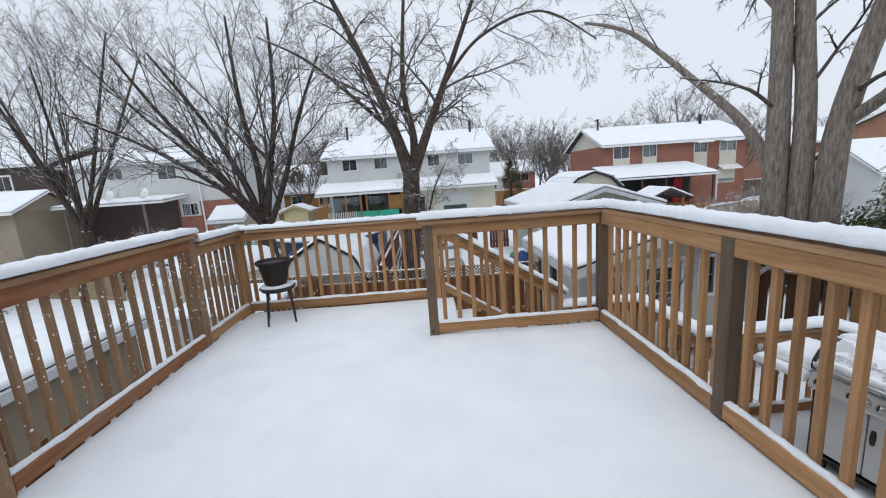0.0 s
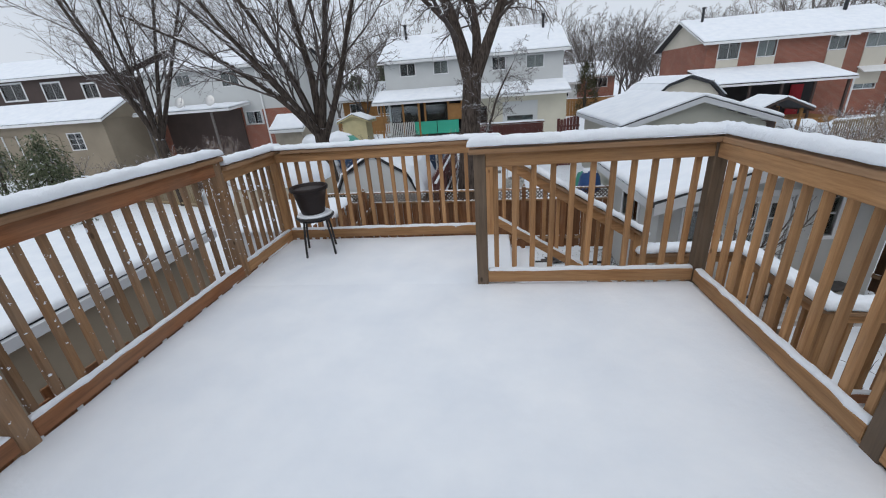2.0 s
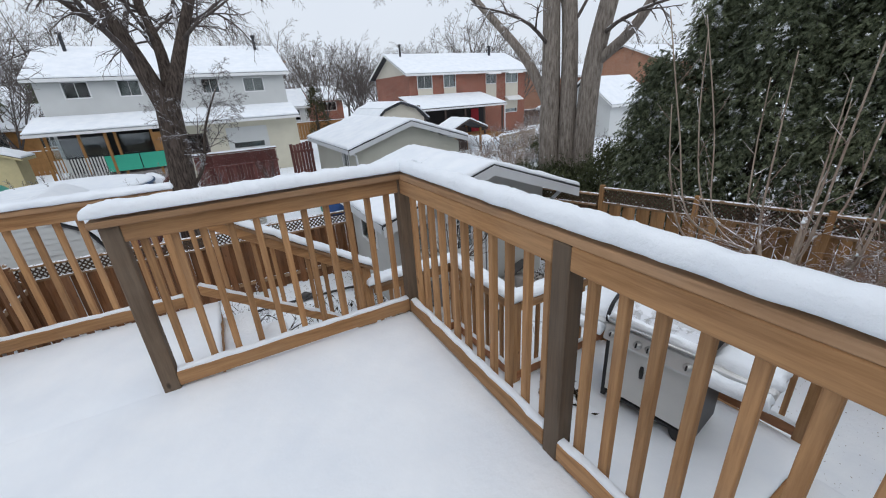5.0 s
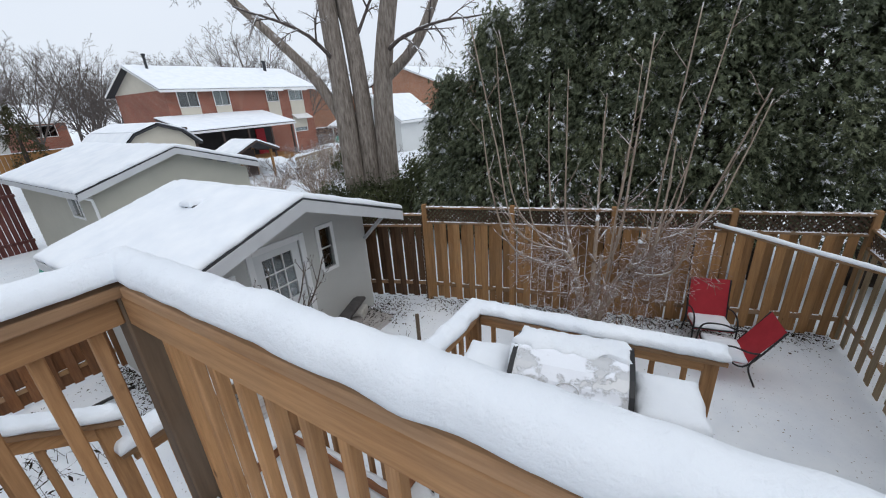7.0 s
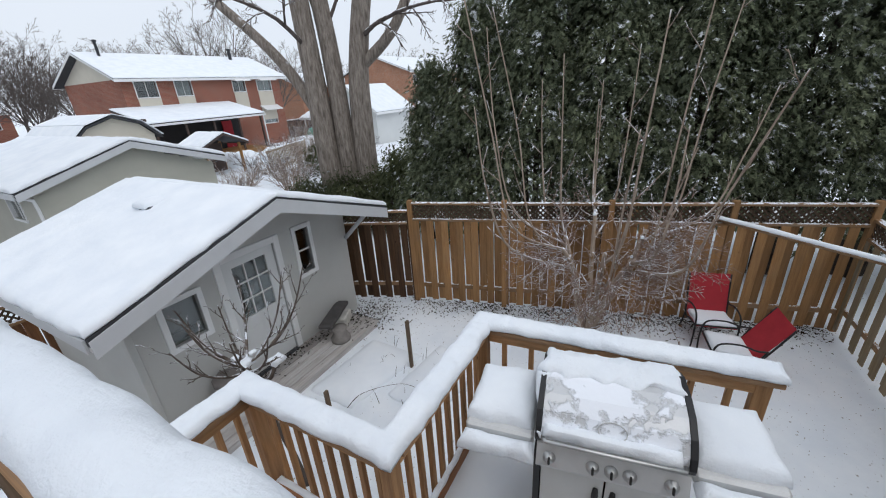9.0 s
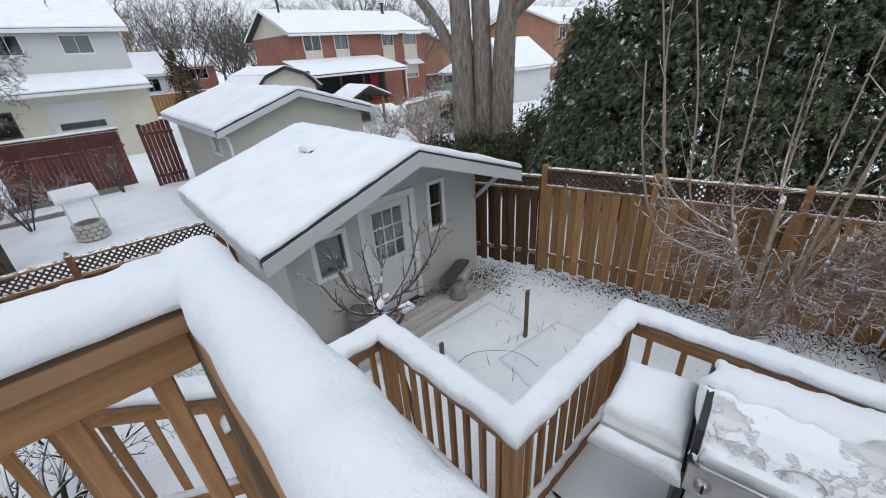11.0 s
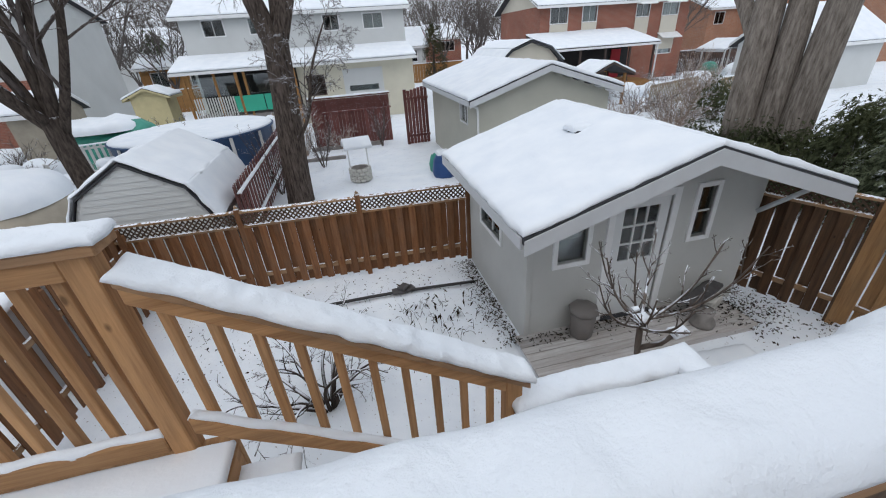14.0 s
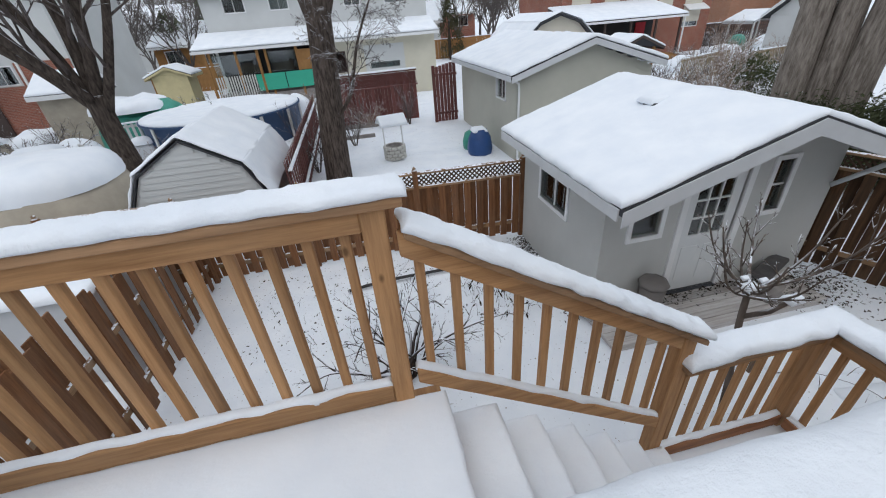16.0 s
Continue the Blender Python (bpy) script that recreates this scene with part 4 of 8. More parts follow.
# ---------- barbecue ----------
def build_barbecue():
    q = thing("barbecue", (3.51, 2.85, LOW), "stainless steel gas barbecue on a cart, crusted with snow", "barbecue", turn=-81)
    w = 0.37
    put_block("cart_back", -w + 0.02, 0.20, 0.10, w - 0.02, 0.24, 0.72, BLACK_METAL, q, local=True)
    for s in (-1, 1):
        put_block("end_panel", s * w - 0.02, -0.24, 0.06, s * w + 0.02, 0.25, 0.74, BLACK_METAL, q, "black end panel", local=True)
    put_block("base_shelf", -w + 0.021, -0.24, 0.10, w - 0.021, 0.19, 0.13, BLACK_METAL, q, local=True)
    for s in (-1, 1):
        x0, x1 = sorted((s * 0.005, s * (w - 0.025)))
        d = put_block("cabinet_door", x0, -0.262, 0.17, x1, -0.242, 0.70, PANEL_WHITE, q, "light gray cabinet door", local=True)
        hnd = lathe(((0.004, -0.062), (0.014, -0.055), (0.019, 0.0), (0.014, 0.055), (0.004, 0.062)), BLACK_PLASTIC, "handle", 12)
        h = part("handle", hnd, d, "black oval handle", local=True, m=Matrix.Translation((-(x0 + x1) / 2 + s * 0.045, -0.016, 0.09)))
    o = [(-0.33, 0.735), (-0.34, 0.76), (-0.30, 0.875), (-0.24, 0.885), (0.25, 0.885), (0.25, 0.735)]
    v, f = prism([(a, b) for a, b in o], -w - 0.0, w + 0.0, "x")
    part("control_panel", fixed_normals(make_mesh("control_panel", v, f, PANEL_STEEL)), q, "stainless control panel", local=True)
    for x in (-0.30, -0.08, 0.01, 0.10, 0.29):
        k = part("knob", lathe(((0.004, 0.0), (0.034, 0.0), (0.034, 0.008), (0.024, 0.012), (0.022, 0.034), (0.004, 0.036)), STEEL, "knob", 16), q, "chrome knob", local=True, m=Matrix.Translation((x, -0.325, 0.812)) @ Matrix.Rotation(radians(71), 4, "X"))
        put_block("knob_grip", -0.006, -0.021, 0.03, 0.006, 0.021, 0.046, BLACK_PLASTIC, k, "black grip bar", local=True)
    lid = [(-0.29, 0.89), (-0.30, 0.92), (-0.285, 0.98), (-0.235, 1.05), (-0.15, 1.1), (-0.03, 1.12), (0.14, 1.115), (0.22, 1.08), (0.25, 0.98), (0.25, 0.89)]
    v, f = prism(lid, -w + 0.02, w - 0.02, "x")
    hood = part("hood", fixed_normals(make_mesh("hood", v, f, HOOD)), q, "curved stainless hood", local=True)
    for s in (-1, 1):
        x0, x1 = sorted((s * (w - 0.018), s * (w + 0.012)))
        v, f = prism([(a * 1.03, 0.87 + (b - 0.87) * 1.03) for a, b in lid], x0, x1, "x")
        part("hood_end_cap", fixed_normals(make_mesh("hood_end_cap", v, f, BLACK_METAL)), hood, "black cast end cap", local=True)
    t = Tubes()
    t.add([(-w + 0.03, -0.30, 0.93), (-w + 0.04, -0.345, 0.945), (w - 0.04, -0.345, 0.945), (w - 0.03, -0.30, 0.93)], [0.012] * 4, 8)
    part("hood_handle", t.mesh("hood_handle", STEEL), hood, local=True)
    ring = Tubes()
    ring.add([(0.0 + 0.07 * math.cos(radians(20 * k)), -0.265 + 0.028 * math.sin(radians(20 * k)), 1.02 + 0.036 * math.sin(radians(20 * k))) for k in range(19)], [0.003] * 19, 5)
    part("thermometer_rim", ring.mesh("thermometer_rim", STEEL), hood, local=True)
    for s in (-1, 1):
        x0, x1 = sorted((s * (w + 0.024), s * (w + 0.42)))
        sh = put_block("side_shelf", x0, -0.27, 0.79, x1, 0.22, 0.87, PANEL_STEEL, q, "stainless side shelf", c=0.015, local=True)
        t = Tubes()
        t.add([(s * (w + 0.05), -0.30, 0.80), (s * (w + 0.05), -0.34, 0.80), (s * (w + 0.41), -0.34, 0.80), (s * (w + 0.41), -0.30, 0.80)], [0.01] * 4, 8)
        part("towel_bar", t.mesh("towel_bar", STEEL), q, local=True)
    for s in (-1, 1):
        wh = part("wheel", lathe(((0.03, -0.02), (0.082, -0.02), (0.088, -0.012), (0.088, 0.012), (0.082, 0.02), (0.03, 0.02)), BLACK_PLASTIC, "wheel", 24), q, local=True, m=Matrix.Translation((0.30, s * 0.2, 0.07)) @ Matrix.Rotation(radians(90), 4, "X"))
        for k in range(6):
            an = radians(60 * k)
            put = block(0.07, 0.012, 0.03, PANEL_WHITE, 0.003)
            part("spoke", put, wh, local=True, m=Matrix.Rotation(an, 4, "Z") @ Matrix.Translation((0.045, 0, s * 0.008)))
        put_block("caster", -0.33, s * 0.2 - 0.02, 0.0, -0.27, s * 0.2 + 0.02, 0.06, BLACK_PLASTIC, q, local=True)
    m = world_of(q)

    def on(name, pts, t, lab, **kw):
        snow_on(name, [tuple(m @ Vector(p)) for p in pts], t, lab, **kw)
    on("barbecue_snow", ((-w - 0.02, -0.02, 1.105), (w - 0.015, -0.02, 1.105), (w - 0.015, 0.235, 1.09), (-w - 0.02, 0.235, 1.09)), 0.05, "thick snow on the barbecue hood", r=0.05, step=0.025, rough=0.022, lump=0.03, seed=70, edge_wobble=0.07)
    on("barbecue_snow", ((-w - 0.03, -0.3, 0.93), (-w + 0.05, -0.3, 0.93), (-w + 0.05, 0.0, 1.11), (-w - 0.03, 0.0, 1.11)), 0.04, "crust of snow over the hood's end cap", r=0.03, step=0.025, rough=0.02, lump=0.03, seed=75, edge_wobble=0.05)
    on("barbecue_snow", ((-w + 0.03, -0.315, 0.935), (w - 0.05, -0.315, 0.935), (w - 0.05, -0.255, 0.985), (-w + 0.03, -0.255, 0.985)), 0.055, "crust of snow along the hood handle", r=0.04, step=0.03, rough=0.02, lump=0.035, seed=71, edge_wobble=0.03)
    for s in (-1, 1):
        x0, x1 = sorted((s * (w + 0.03), s * (w + 0.425)))
        on("barbecue_snow", ((x0, -0.23, 0.868), (x1, -0.23, 0.868), (x1, 0.225, 0.868), (x0, 0.225, 0.868)), 0.08, "thick cushion of snow on a barbecue side shelf", r=0.07, step=0.04, rough=0.01, lump=0.03, seed=73 + s, edge_wobble=0.025)
        on("barbecue_snow", ((x0, -0.375, 0.79), (x1, -0.375, 0.79), (x1, -0.275, 0.80), (x0, -0.275, 0.80)), 0.075, "snow piled on a barbecue towel bar", r=0.05, step=0.03, rough=0.02, lump=0.03, seed=77 + s, edge_wobble=0.03)


build_barbecue()


# ---------- garden shed ----------
SY, SX0, SX1, SYB, SEZ, SRX, SRZ = 7.72, 3.00, 6.62, 10.35, -0.36, 4.62, 0.36


def gable_roof(name, parent, x0, x1, xr, y0, y1, ze, zr, thick=0.09, snow=0.10, fascia=0.2, fmat=None, ze2=None, seed=1, soffit=True):
    """A roof with its ridge along y, its snow a part of its own; the gables close under it."""
    fm = fmat or FASCIA
    ze2 = ze if ze2 is None else ze2
    for xa, za in ((x0, ze), (x1, ze2)):
        put_prism("roof_slope", [(xa, za), (xr, zr), (xr, zr - thick), (xa, za - thick)], y0 - 0.022, y1, "y", SHINGLE, parent)
        s = 1 if xa < xr else -1
        put_prism("fascia", [(xa, za - 0.026), (xr, zr - 0.026), (xr, zr - fascia), (xa, za - fascia)], y0 - 0.036, y0 - 0.024, "y", fm, parent, "painted gable fascia board")
        put_block("eave_board", min(xa, xa - s * 0.025), y0 + 0.03, za - 0.15, max(xa, xa - s * 0.025), y1, za - 0.012, fm, parent)
        if soffit:
            put_prism("soffit", [(xa, za - thick - 0.012), (xr, zr - thick - 0.012), (xr, zr - thick - 0.03), (xa, za - thick - 0.03)], y0 + 0.03, y1, "y", fm, parent)
        o = 0.02 * s
        c4 = ((xa - o, y0 - 0.012, za), (xr + s * 0.02, y0 - 0.012, zr), (xr + s * 0.02, y1, zr), (xa - o, y1, za))
        part("roof_snow", snow_mesh("roof_snow", c4, snow, r=0.09, step=0.16, rough=0.006, lump=0.03, mat=SNOW_ROOF, seed=seed, edge_wobble=0.03, edge_min=0.2), parent, "smooth roof snow")


def build_shed():
    sh = thing("garden_shed", (4.6, 9.0, GZ), "gray stucco garden shed with a white-trimmed door and snowy roof", "shed")
    holes = [(4.22, -2.40, 5.08, -0.50), (3.42, -1.28, 3.84, -0.72), (5.50, -1.22, 5.76, -0.47)]
    part("wall", fixed_normals(make_mesh("wall", *wall_cells(SX0, SX1, GZ - 0.1, -0.42, holes, SY, SY + 0.12, "y"), STUCCO)), sh)
    put_prism("gable", [(SX0, -0.421), (SX1, -0.421), (SX1, -0.40), (SRX, SRZ - 0.13), (SX0, -0.40)], SY + 0.001, SY + 0.119, "y", STUCCO, sh)
    sh_holes = [(8.72, -1.34, 9.62, -0.84)]
    part("wall", fixed_normals(make_mesh("wall", *wall_cells(SY + 0.12, SYB, GZ - 0.1, -0.42, sh_holes, SX0, SX0 + 0.12, "x"), STUCCO)), sh)
    put_block("wall", SX1 - 0.12, SY + 0.12, GZ - 0.1, SX1, SYB, -0.46, STUCCO, sh)
    put_block("wall", SX0 + 0.12, SYB - 0.12, GZ - 0.1, SX1 - 0.12, SYB, -0.42, STUCCO, sh)
    put_prism("gable", [(SX0, -0.419), (SX1, -0.419), (SX1, -0.40), (SRX, SRZ - 0.13), (SX0, -0.40)], SYB - 0.119, SYB - 0.001, "y", STUCCO, sh)
    put_block("floor_slab", SX0 + 0.12, SY + 0.12, GZ + 0.02, SX1 - 0.12, SYB - 0.12, GZ + 0.1, DARK_ROOM, sh)
    gable_roof("roof", sh, 2.50, 6.72, SRX, 6.80, 10.22, -0.27, 0.40, thick=0.08, snow=0.085, fascia=0.2, ze2=-0.33, seed=4)
    # corner boards
    put_block("corner_board", SX0 - 0.022, SY - 0.022, GZ, SX0 + 0.06, SY - 0.001, -0.45, STUCCO, sh)
    # door
    put_block("door_frame", 4.12, SY - 0.028, -2.40, 4.22, SY + 0.10, -0.40, TRIM, sh)
    put_block("door_frame", 5.08, SY - 0.028, -2.40, 5.18, SY + 0.10, -0.40, TRIM, sh)
    put_block("door_frame", 4.22, SY - 0.028, -0.50, 5.08, SY + 0.10, -0.40, TRIM, sh)
    put_block("door_sill", 4.2, SY - 0.06, -2.43, 5.1, SY + 0.1, -2.40, SHINGLE, sh)
    dh = [(4.38, -1.44, 4.92, -0.63)]
    door = part("door", fixed_normals(make_mesh("door", *wall_cells(4.23, 5.07, -2.385, -0.51, dh, SY + 0.02, SY + 0.06, "y"), DOOR_PAINT)), sh, "pale gray closed door with nine panes")
    for x0, x1 in ((4.33, 4.60), (4.70, 4.97)):
        put_block("door_panel", x0, SY + 0.012, -2.2, x1, SY + 0.022, -1.62, DOOR_PAINT, door, c=0.006)
    for i in range(3):
        for j in range(3):
            x, z = 4.38 + 0.18 * i, -1.44 + 0.27 * j
            pn = put_block("door_pane", x + 0.008, SY + 0.036, z + 0.008, x + 0.172, SY + 0.042, z + 0.262, GLASS, door, c=0.001)
            pn.visible_shadow = False
    for i in (1, 2):
        put_block("glazing_bar", 4.38 + 0.18 * i - 0.009, SY + 0.014, -1.44, 4.38 + 0.18 * i + 0.009, SY + 0.05, -0.63, TRIM, door, c=0.002)
        put_block("glazing_bar", 4.38, SY + 0.013, -1.44 + 0.27 * i - 0.009, 4.92, SY + 0.049, -1.44 + 0.27 * i + 0.009, TRIM, door, c=0.002)
    put_block("door_curtain", 4.36, SY + 0.075, -1.46, 4.94, SY + 0.08, -0.61, BLIND, door, "dim gray curtain behind the panes")
    part("door_knob", lathe(((0.004, -0.03), (0.02, -0.03), (0.028, -0.02), (0.022, -0.008), (0.01, 0.0), (0.01, 0.03)), STEEL, "door_knob", 14), door, "small metal knob", m=Matrix.Translation((5.0, SY + 0.0, -1.55)) @ Matrix.Rotation(radians(-90), 4, "X"))
    window(sh, 3.42, -1.28, 3.84, -0.72, SY, -1, "y", (0, 0), 0.07)
    window(sh, 5.50, -1.22, 5.76, -0.47, SY, -1, "y", (0, 1), 0.07)
    window(sh, 8.72, -1.34, 9.62, -0.84, SX0, -1, "x", (1, 0), 0.06)
    # eave bracket
    br = Tubes()
    br.add([(SX1 - 0.03, SY - 0.02, -0.98), (SX1 - 0.03, SY - 0.55, -0.48)], [0.045, 0.045], 4)
    part("eave_bracket", br.mesh("eave_bracket", FASCIA), sh)
    put_block("roof_vent", 3.95, 8.42, 0.12, 4.2, 8.66, 0.30, SHINGLE, sh, "dark roof vent half buried in snow", c=0.03)
    part("roof_snow", snow_mesh("roof_snow", ((3.93, 8.45, 0.295), (4.26, 8.45, 0.315), (4.26, 8.75, 0.315), (3.93, 8.75, 0.295)), 0.07, r=0.07, step=0.05, seed=91), sh)


build_shed()


def build_shed_deck():
    dk = thing("shed_deck", (4.6, 7.3, GZ), "low gray plank deck with patchy snow by the shed", "deck", kind="structure")
    y = 6.93
    while y < 7.66:
        put_block("plank", 2.85, y, -2.44, 6.3, y + 0.128, -2.405, SHED_DECK, dk, c=0.006)
        y += 0.137
    put_block("joist", 2.9, 6.95, GZ - 0.05, 6.25, 7.66, -2.442, SHED_DECK, dk)


build_shed_deck()


# ---------- fences ----------
def fence(name, a, b, z_ground, h0, h1, label, mat, panels, lattice=0.26, boards=0.13, pitch=0.14, rails=(0.32,), finials=True, group="garden fences", post_h=0.05, uneven=0.0, kind_lat=True, face=1, seed=0):
    """A shadow-box fence from a to b: boards on both sides of rails, lattice above. h0, h1: its tops at both ends."""
    rng = random.Random(seed)
    a, b = Vector((*a, 0)), Vector((*b, 0))
    run = b - a
    length = run.length
    d = run / length
    nrm = Vector((-d.y, d.x, 0)) * face
    an = math.atan2(d.y, d.x)
    rot = Matrix.Rotation(an, 4, "Z")
    root = thing(name, (a.x, a.y, z_ground), label, "fence", group)

    def at(s, o, z):
        q = a + d * s + nrm * o
        return Matrix.Translation((q.x, q.y, z)) @ rot
    top = lambda s: h0 + (h1 - h0) * s / length
    step = length / panels
    for k in range(panels + 1):
        z = top(k * step)
        hh = z + post_h - (z_ground - 0.2)
        p = part("post", block(0.09, 0.09, round(hh, 2), mat, 0.006), root, m=at(k * step, 0, z_ground - 0.2 + hh / 2))
        if finials:
            me = lathe(((0.01, 0.0), (0.05, 0.0), (0.05, 0.012), (0.022, 0.02), (0.034, 0.045), (0.03, 0.065), (0.008, 0.08)), FENCE_RAIL, "finial", 10)
            part("finial", me, p, m=at(k * step, 0, z_ground - 0.2 + hh))
    i, s = 0, 0.1
    while s < length - 0.08:
        zt = top(s) - (lattice + 0.04 if lattice else 0.0) + (rng.uniform(-uneven, uneven) if uneven else 0)
        z0 = z_ground + 0.04
        hh = round(zt - z0, 2)
        part("board", block(boards, 0.018, hh, mat, 0.003), root, m=at(s, (0.032 if i % 2 else -0.032) + rng.uniform(-0.003, 0.003), z0 + hh / 2) @ Matrix.Rotation(rng.uniform(-0.006, 0.006), 4, "Y"))
        s += pitch
        i += 1
    for k in range(panels):
        s0, s1 = k * step + 0.046, (k + 1) * step - 0.046
        sm, ln = (s0 + s1) / 2, round(s1 - s0, 3)
        z = (top(s0) + top(s1)) / 2
        lean = Matrix.Rotation(-math.atan2(h1 - h0, length), 4, "Y")
        for rz in rails:
            part("rail", block(ln, 0.042, 0.085, FENCE_RAIL, 0.004), root, m=at(sm, 0, z_ground + rz))
        if lattice:
            part("rail", block(ln, 0.088, 0.045, FENCE_RAIL, 0.004), root, m=at(sm, 0, z - lattice - 0.03) @ lean)
            part("cap_rail", block(ln + 0.05, 0.09, 0.04, FENCE_RAIL, 0.004), root, m=at(sm, 0, z + 0.0) @ lean)
            v, f = [], []
            hl = lattice - 0.03
            for sgn in (1, -1):
                x = -ln / 2 - hl
                while x < ln / 2:
                    x0, x1, zz0, zz1 = x, x + hl, 0.0, hl
                    if x0 < -ln / 2:
                        zz0 = -ln / 2 - x0
                        x0 = -ln / 2
                    if x1 > ln / 2:
                        zz1 = hl - (x1 - ln / 2)
                        x1 = ln / 2
                    if x1 - x0 > 0.03:
                        w = 0.019
                        oy = 0.005 * sgn
                        q = [(x0, zz0 - w), (x1, zz1 - w), (x1, zz1 + w), (x0, zz0 + w)]
                        if sgn < 0:
                            q = [(u, hl - zc) for u, zc in q]
                        pv, pf = prism(q, oy - 0.004, oy + 0.004, "y")
                        n0 = len(v)
                        v += pv
                        f += [tuple(n0 + c for c in g) for g in pf]
                    x += 0.088
            me = fixed_normals(make_mesh("lattice", v, f, LATTICE))
            part("lattice", me, root, "diagonal lattice panel", m=at(sm, 0, z - lattice - 0.005) @ lean)
    return root


BF_A, BF_B = (-5.3, 10.72), (2.98, 10.42)
fence("back_fence", BF_A, BF_B, GZ, -0.90, -0.93, "reddish-brown board fence topped with diagonal lattice and snow", FENCE, 4, lattice=0.24, rails=(0.3,), pitch=0.122, seed=1)
fence("side_fence", (6.75, 8.45), (7.40, 6.80), GZ, -0.62, -0.62, "dark brown board fence with lattice beside the shed", FENCE_DARK, 1, lattice=0.2, finials=False, post_h=0.0, rails=(0.35,), seed=2)
fence("side_fence", (7.40, 6.76), (9.12, -0.05), GZ, -0.47, -0.40, "tan board fence with a diagonal lattice top", FENCE_TAN, 4, lattice=0.28, finials=False, rails=(0.35,), post_h=0.06, seed=3)
fence("side_fence", (9.16, -0.07), (4.7, -0.35), GZ, -0.62, -0.62, "weathered board fence with lattice and a snowy top rail", FENCE_GREEN, 2, lattice=0.26, finials=False, rails=(0.4,), pitch=0.15, seed=4)
fence("neighbour_fence", (-3.05, 10.6), (-3.0, 0.8), GZ, -0.95, -0.10, "uneven weathered board fence with snow on its tops", FENCE, 5, lattice=0, finials=False, rails=(0.4, 1.2), uneven=0.07, post_h=-0.1, face=-1, seed=5)
# loose top rail leaning off the corner
lr = Tubes()
lr.add([(8.66, 1.88, -0.66), (7.42, -0.10, -0.745)], [0.035, 0.035], 4)
tagged(new("fence_brace", lr.mesh("fence_brace", FENCE_RAIL)), "long snowy timber brace fixed across the fence corner", "brace")
snow_on("brace_snow", ((8.625, 1.9, -0.63), (7.385, -0.08, -0.715), (7.455, -0.12, -0.715), (8.695, 1.86, -0.63)), 0.035, "snow on the timber brace", r=0.03, step=0.08, seed=95)


# ---------- yard things ----------
def platform(name, cs, z, label, seed):
    ob = snow_on(name, [(x, y, GZ - 0.02) for x, y in cs], z - GZ + 0.02, label, r=0.3, step=0.08, rough=0.004, lump=0.02, seed=seed, edge_min=0.0, edge_wobble=0.03, mat=SNOW_ROOF)
    return ob


platform("garden_bed_snow", ((4.45, 6.05), (5.85, 5.75), (5.85, 6.75), (4.5, 6.85)), -2.42, "raised garden bed under smooth snow", 96)
platform("garden_bed_snow", ((4.75, 4.9), (6.2, 4.75), (6.2, 5.6), (4.9, 5.75)), -2.425, "raised garden bed under snow beside a stake", 97)
for x, y, h in ((5.57, 5.76, 0.72), (4.25, 6.21, 0.32)):
    st = put_block("garden_stake", x - 0.03, y - 0.02, GZ - 0.05, x + 0.03, y + 0.02, GZ + 0.1 + h, POST, None, c=0.004)
    tagged(st, "reddish wooden garden stake standing in the snow", "stake", "garden stakes")


cane = Tubes()
cane.add(bend([(4.45, 6.1, GZ), (4.6, 5.9, GZ + 0.22), (4.95, 5.5, GZ + 0.24), (5.1, 5.2, GZ + 0.06)], 6), [0.006] * 19, 5)
tagged(new("dead_cane", cane.mesh("dead_cane", CANE)), "thin bent dead cane arching over the snowy bed", "plant")


def build_bin():
    b = thing("storage_bin", (3.78, 7.50, -2.405), "taupe plastic bin with a lid against the shed wall", "bin")
    part("bin_body", lathe(((0.02, 0), (0.15, 0), (0.16, 0.02), (0.185, 0.42), (0.02, 0.42)), BIN_GRAY, "bin_body", 8), b, local=True)
    part("lid", lathe(((0.02, 0.42), (0.205, 0.42), (0.212, 0.45), (0.19, 0.49), (0.10, 0.515), (0.02, 0.52)), BIN_GRAY, "lid", 8), b, local=True)


build_bin()


def build_bench():
    b = thing("stone_bench", (5.75, 7.4, -2.405), "tilted dark slate garden bench on stone supports", "bench", turn=25)
    part("support", lathe(((0.02, 0), (0.16, 0.0), (0.17, 0.05), (0.11, 0.16), (0.13, 0.25), (0.02, 0.25)), STONE, "support", 14), b, local=True, m=Matrix.Translation((-0.28, -0.12, 0)))
    put_block("support", 0.05, -0.12, 0, 0.42, 0.12, 0.2, STONE_WHITE, b, "pale stone block", c=0.02, local=True)
    part("seat", block(0.95, 0.24, 0.075, SLATE, 0.02), b, local=True, m=pose(0.05, 0.06, 0.30, 0, 4, 0))


build_bench()


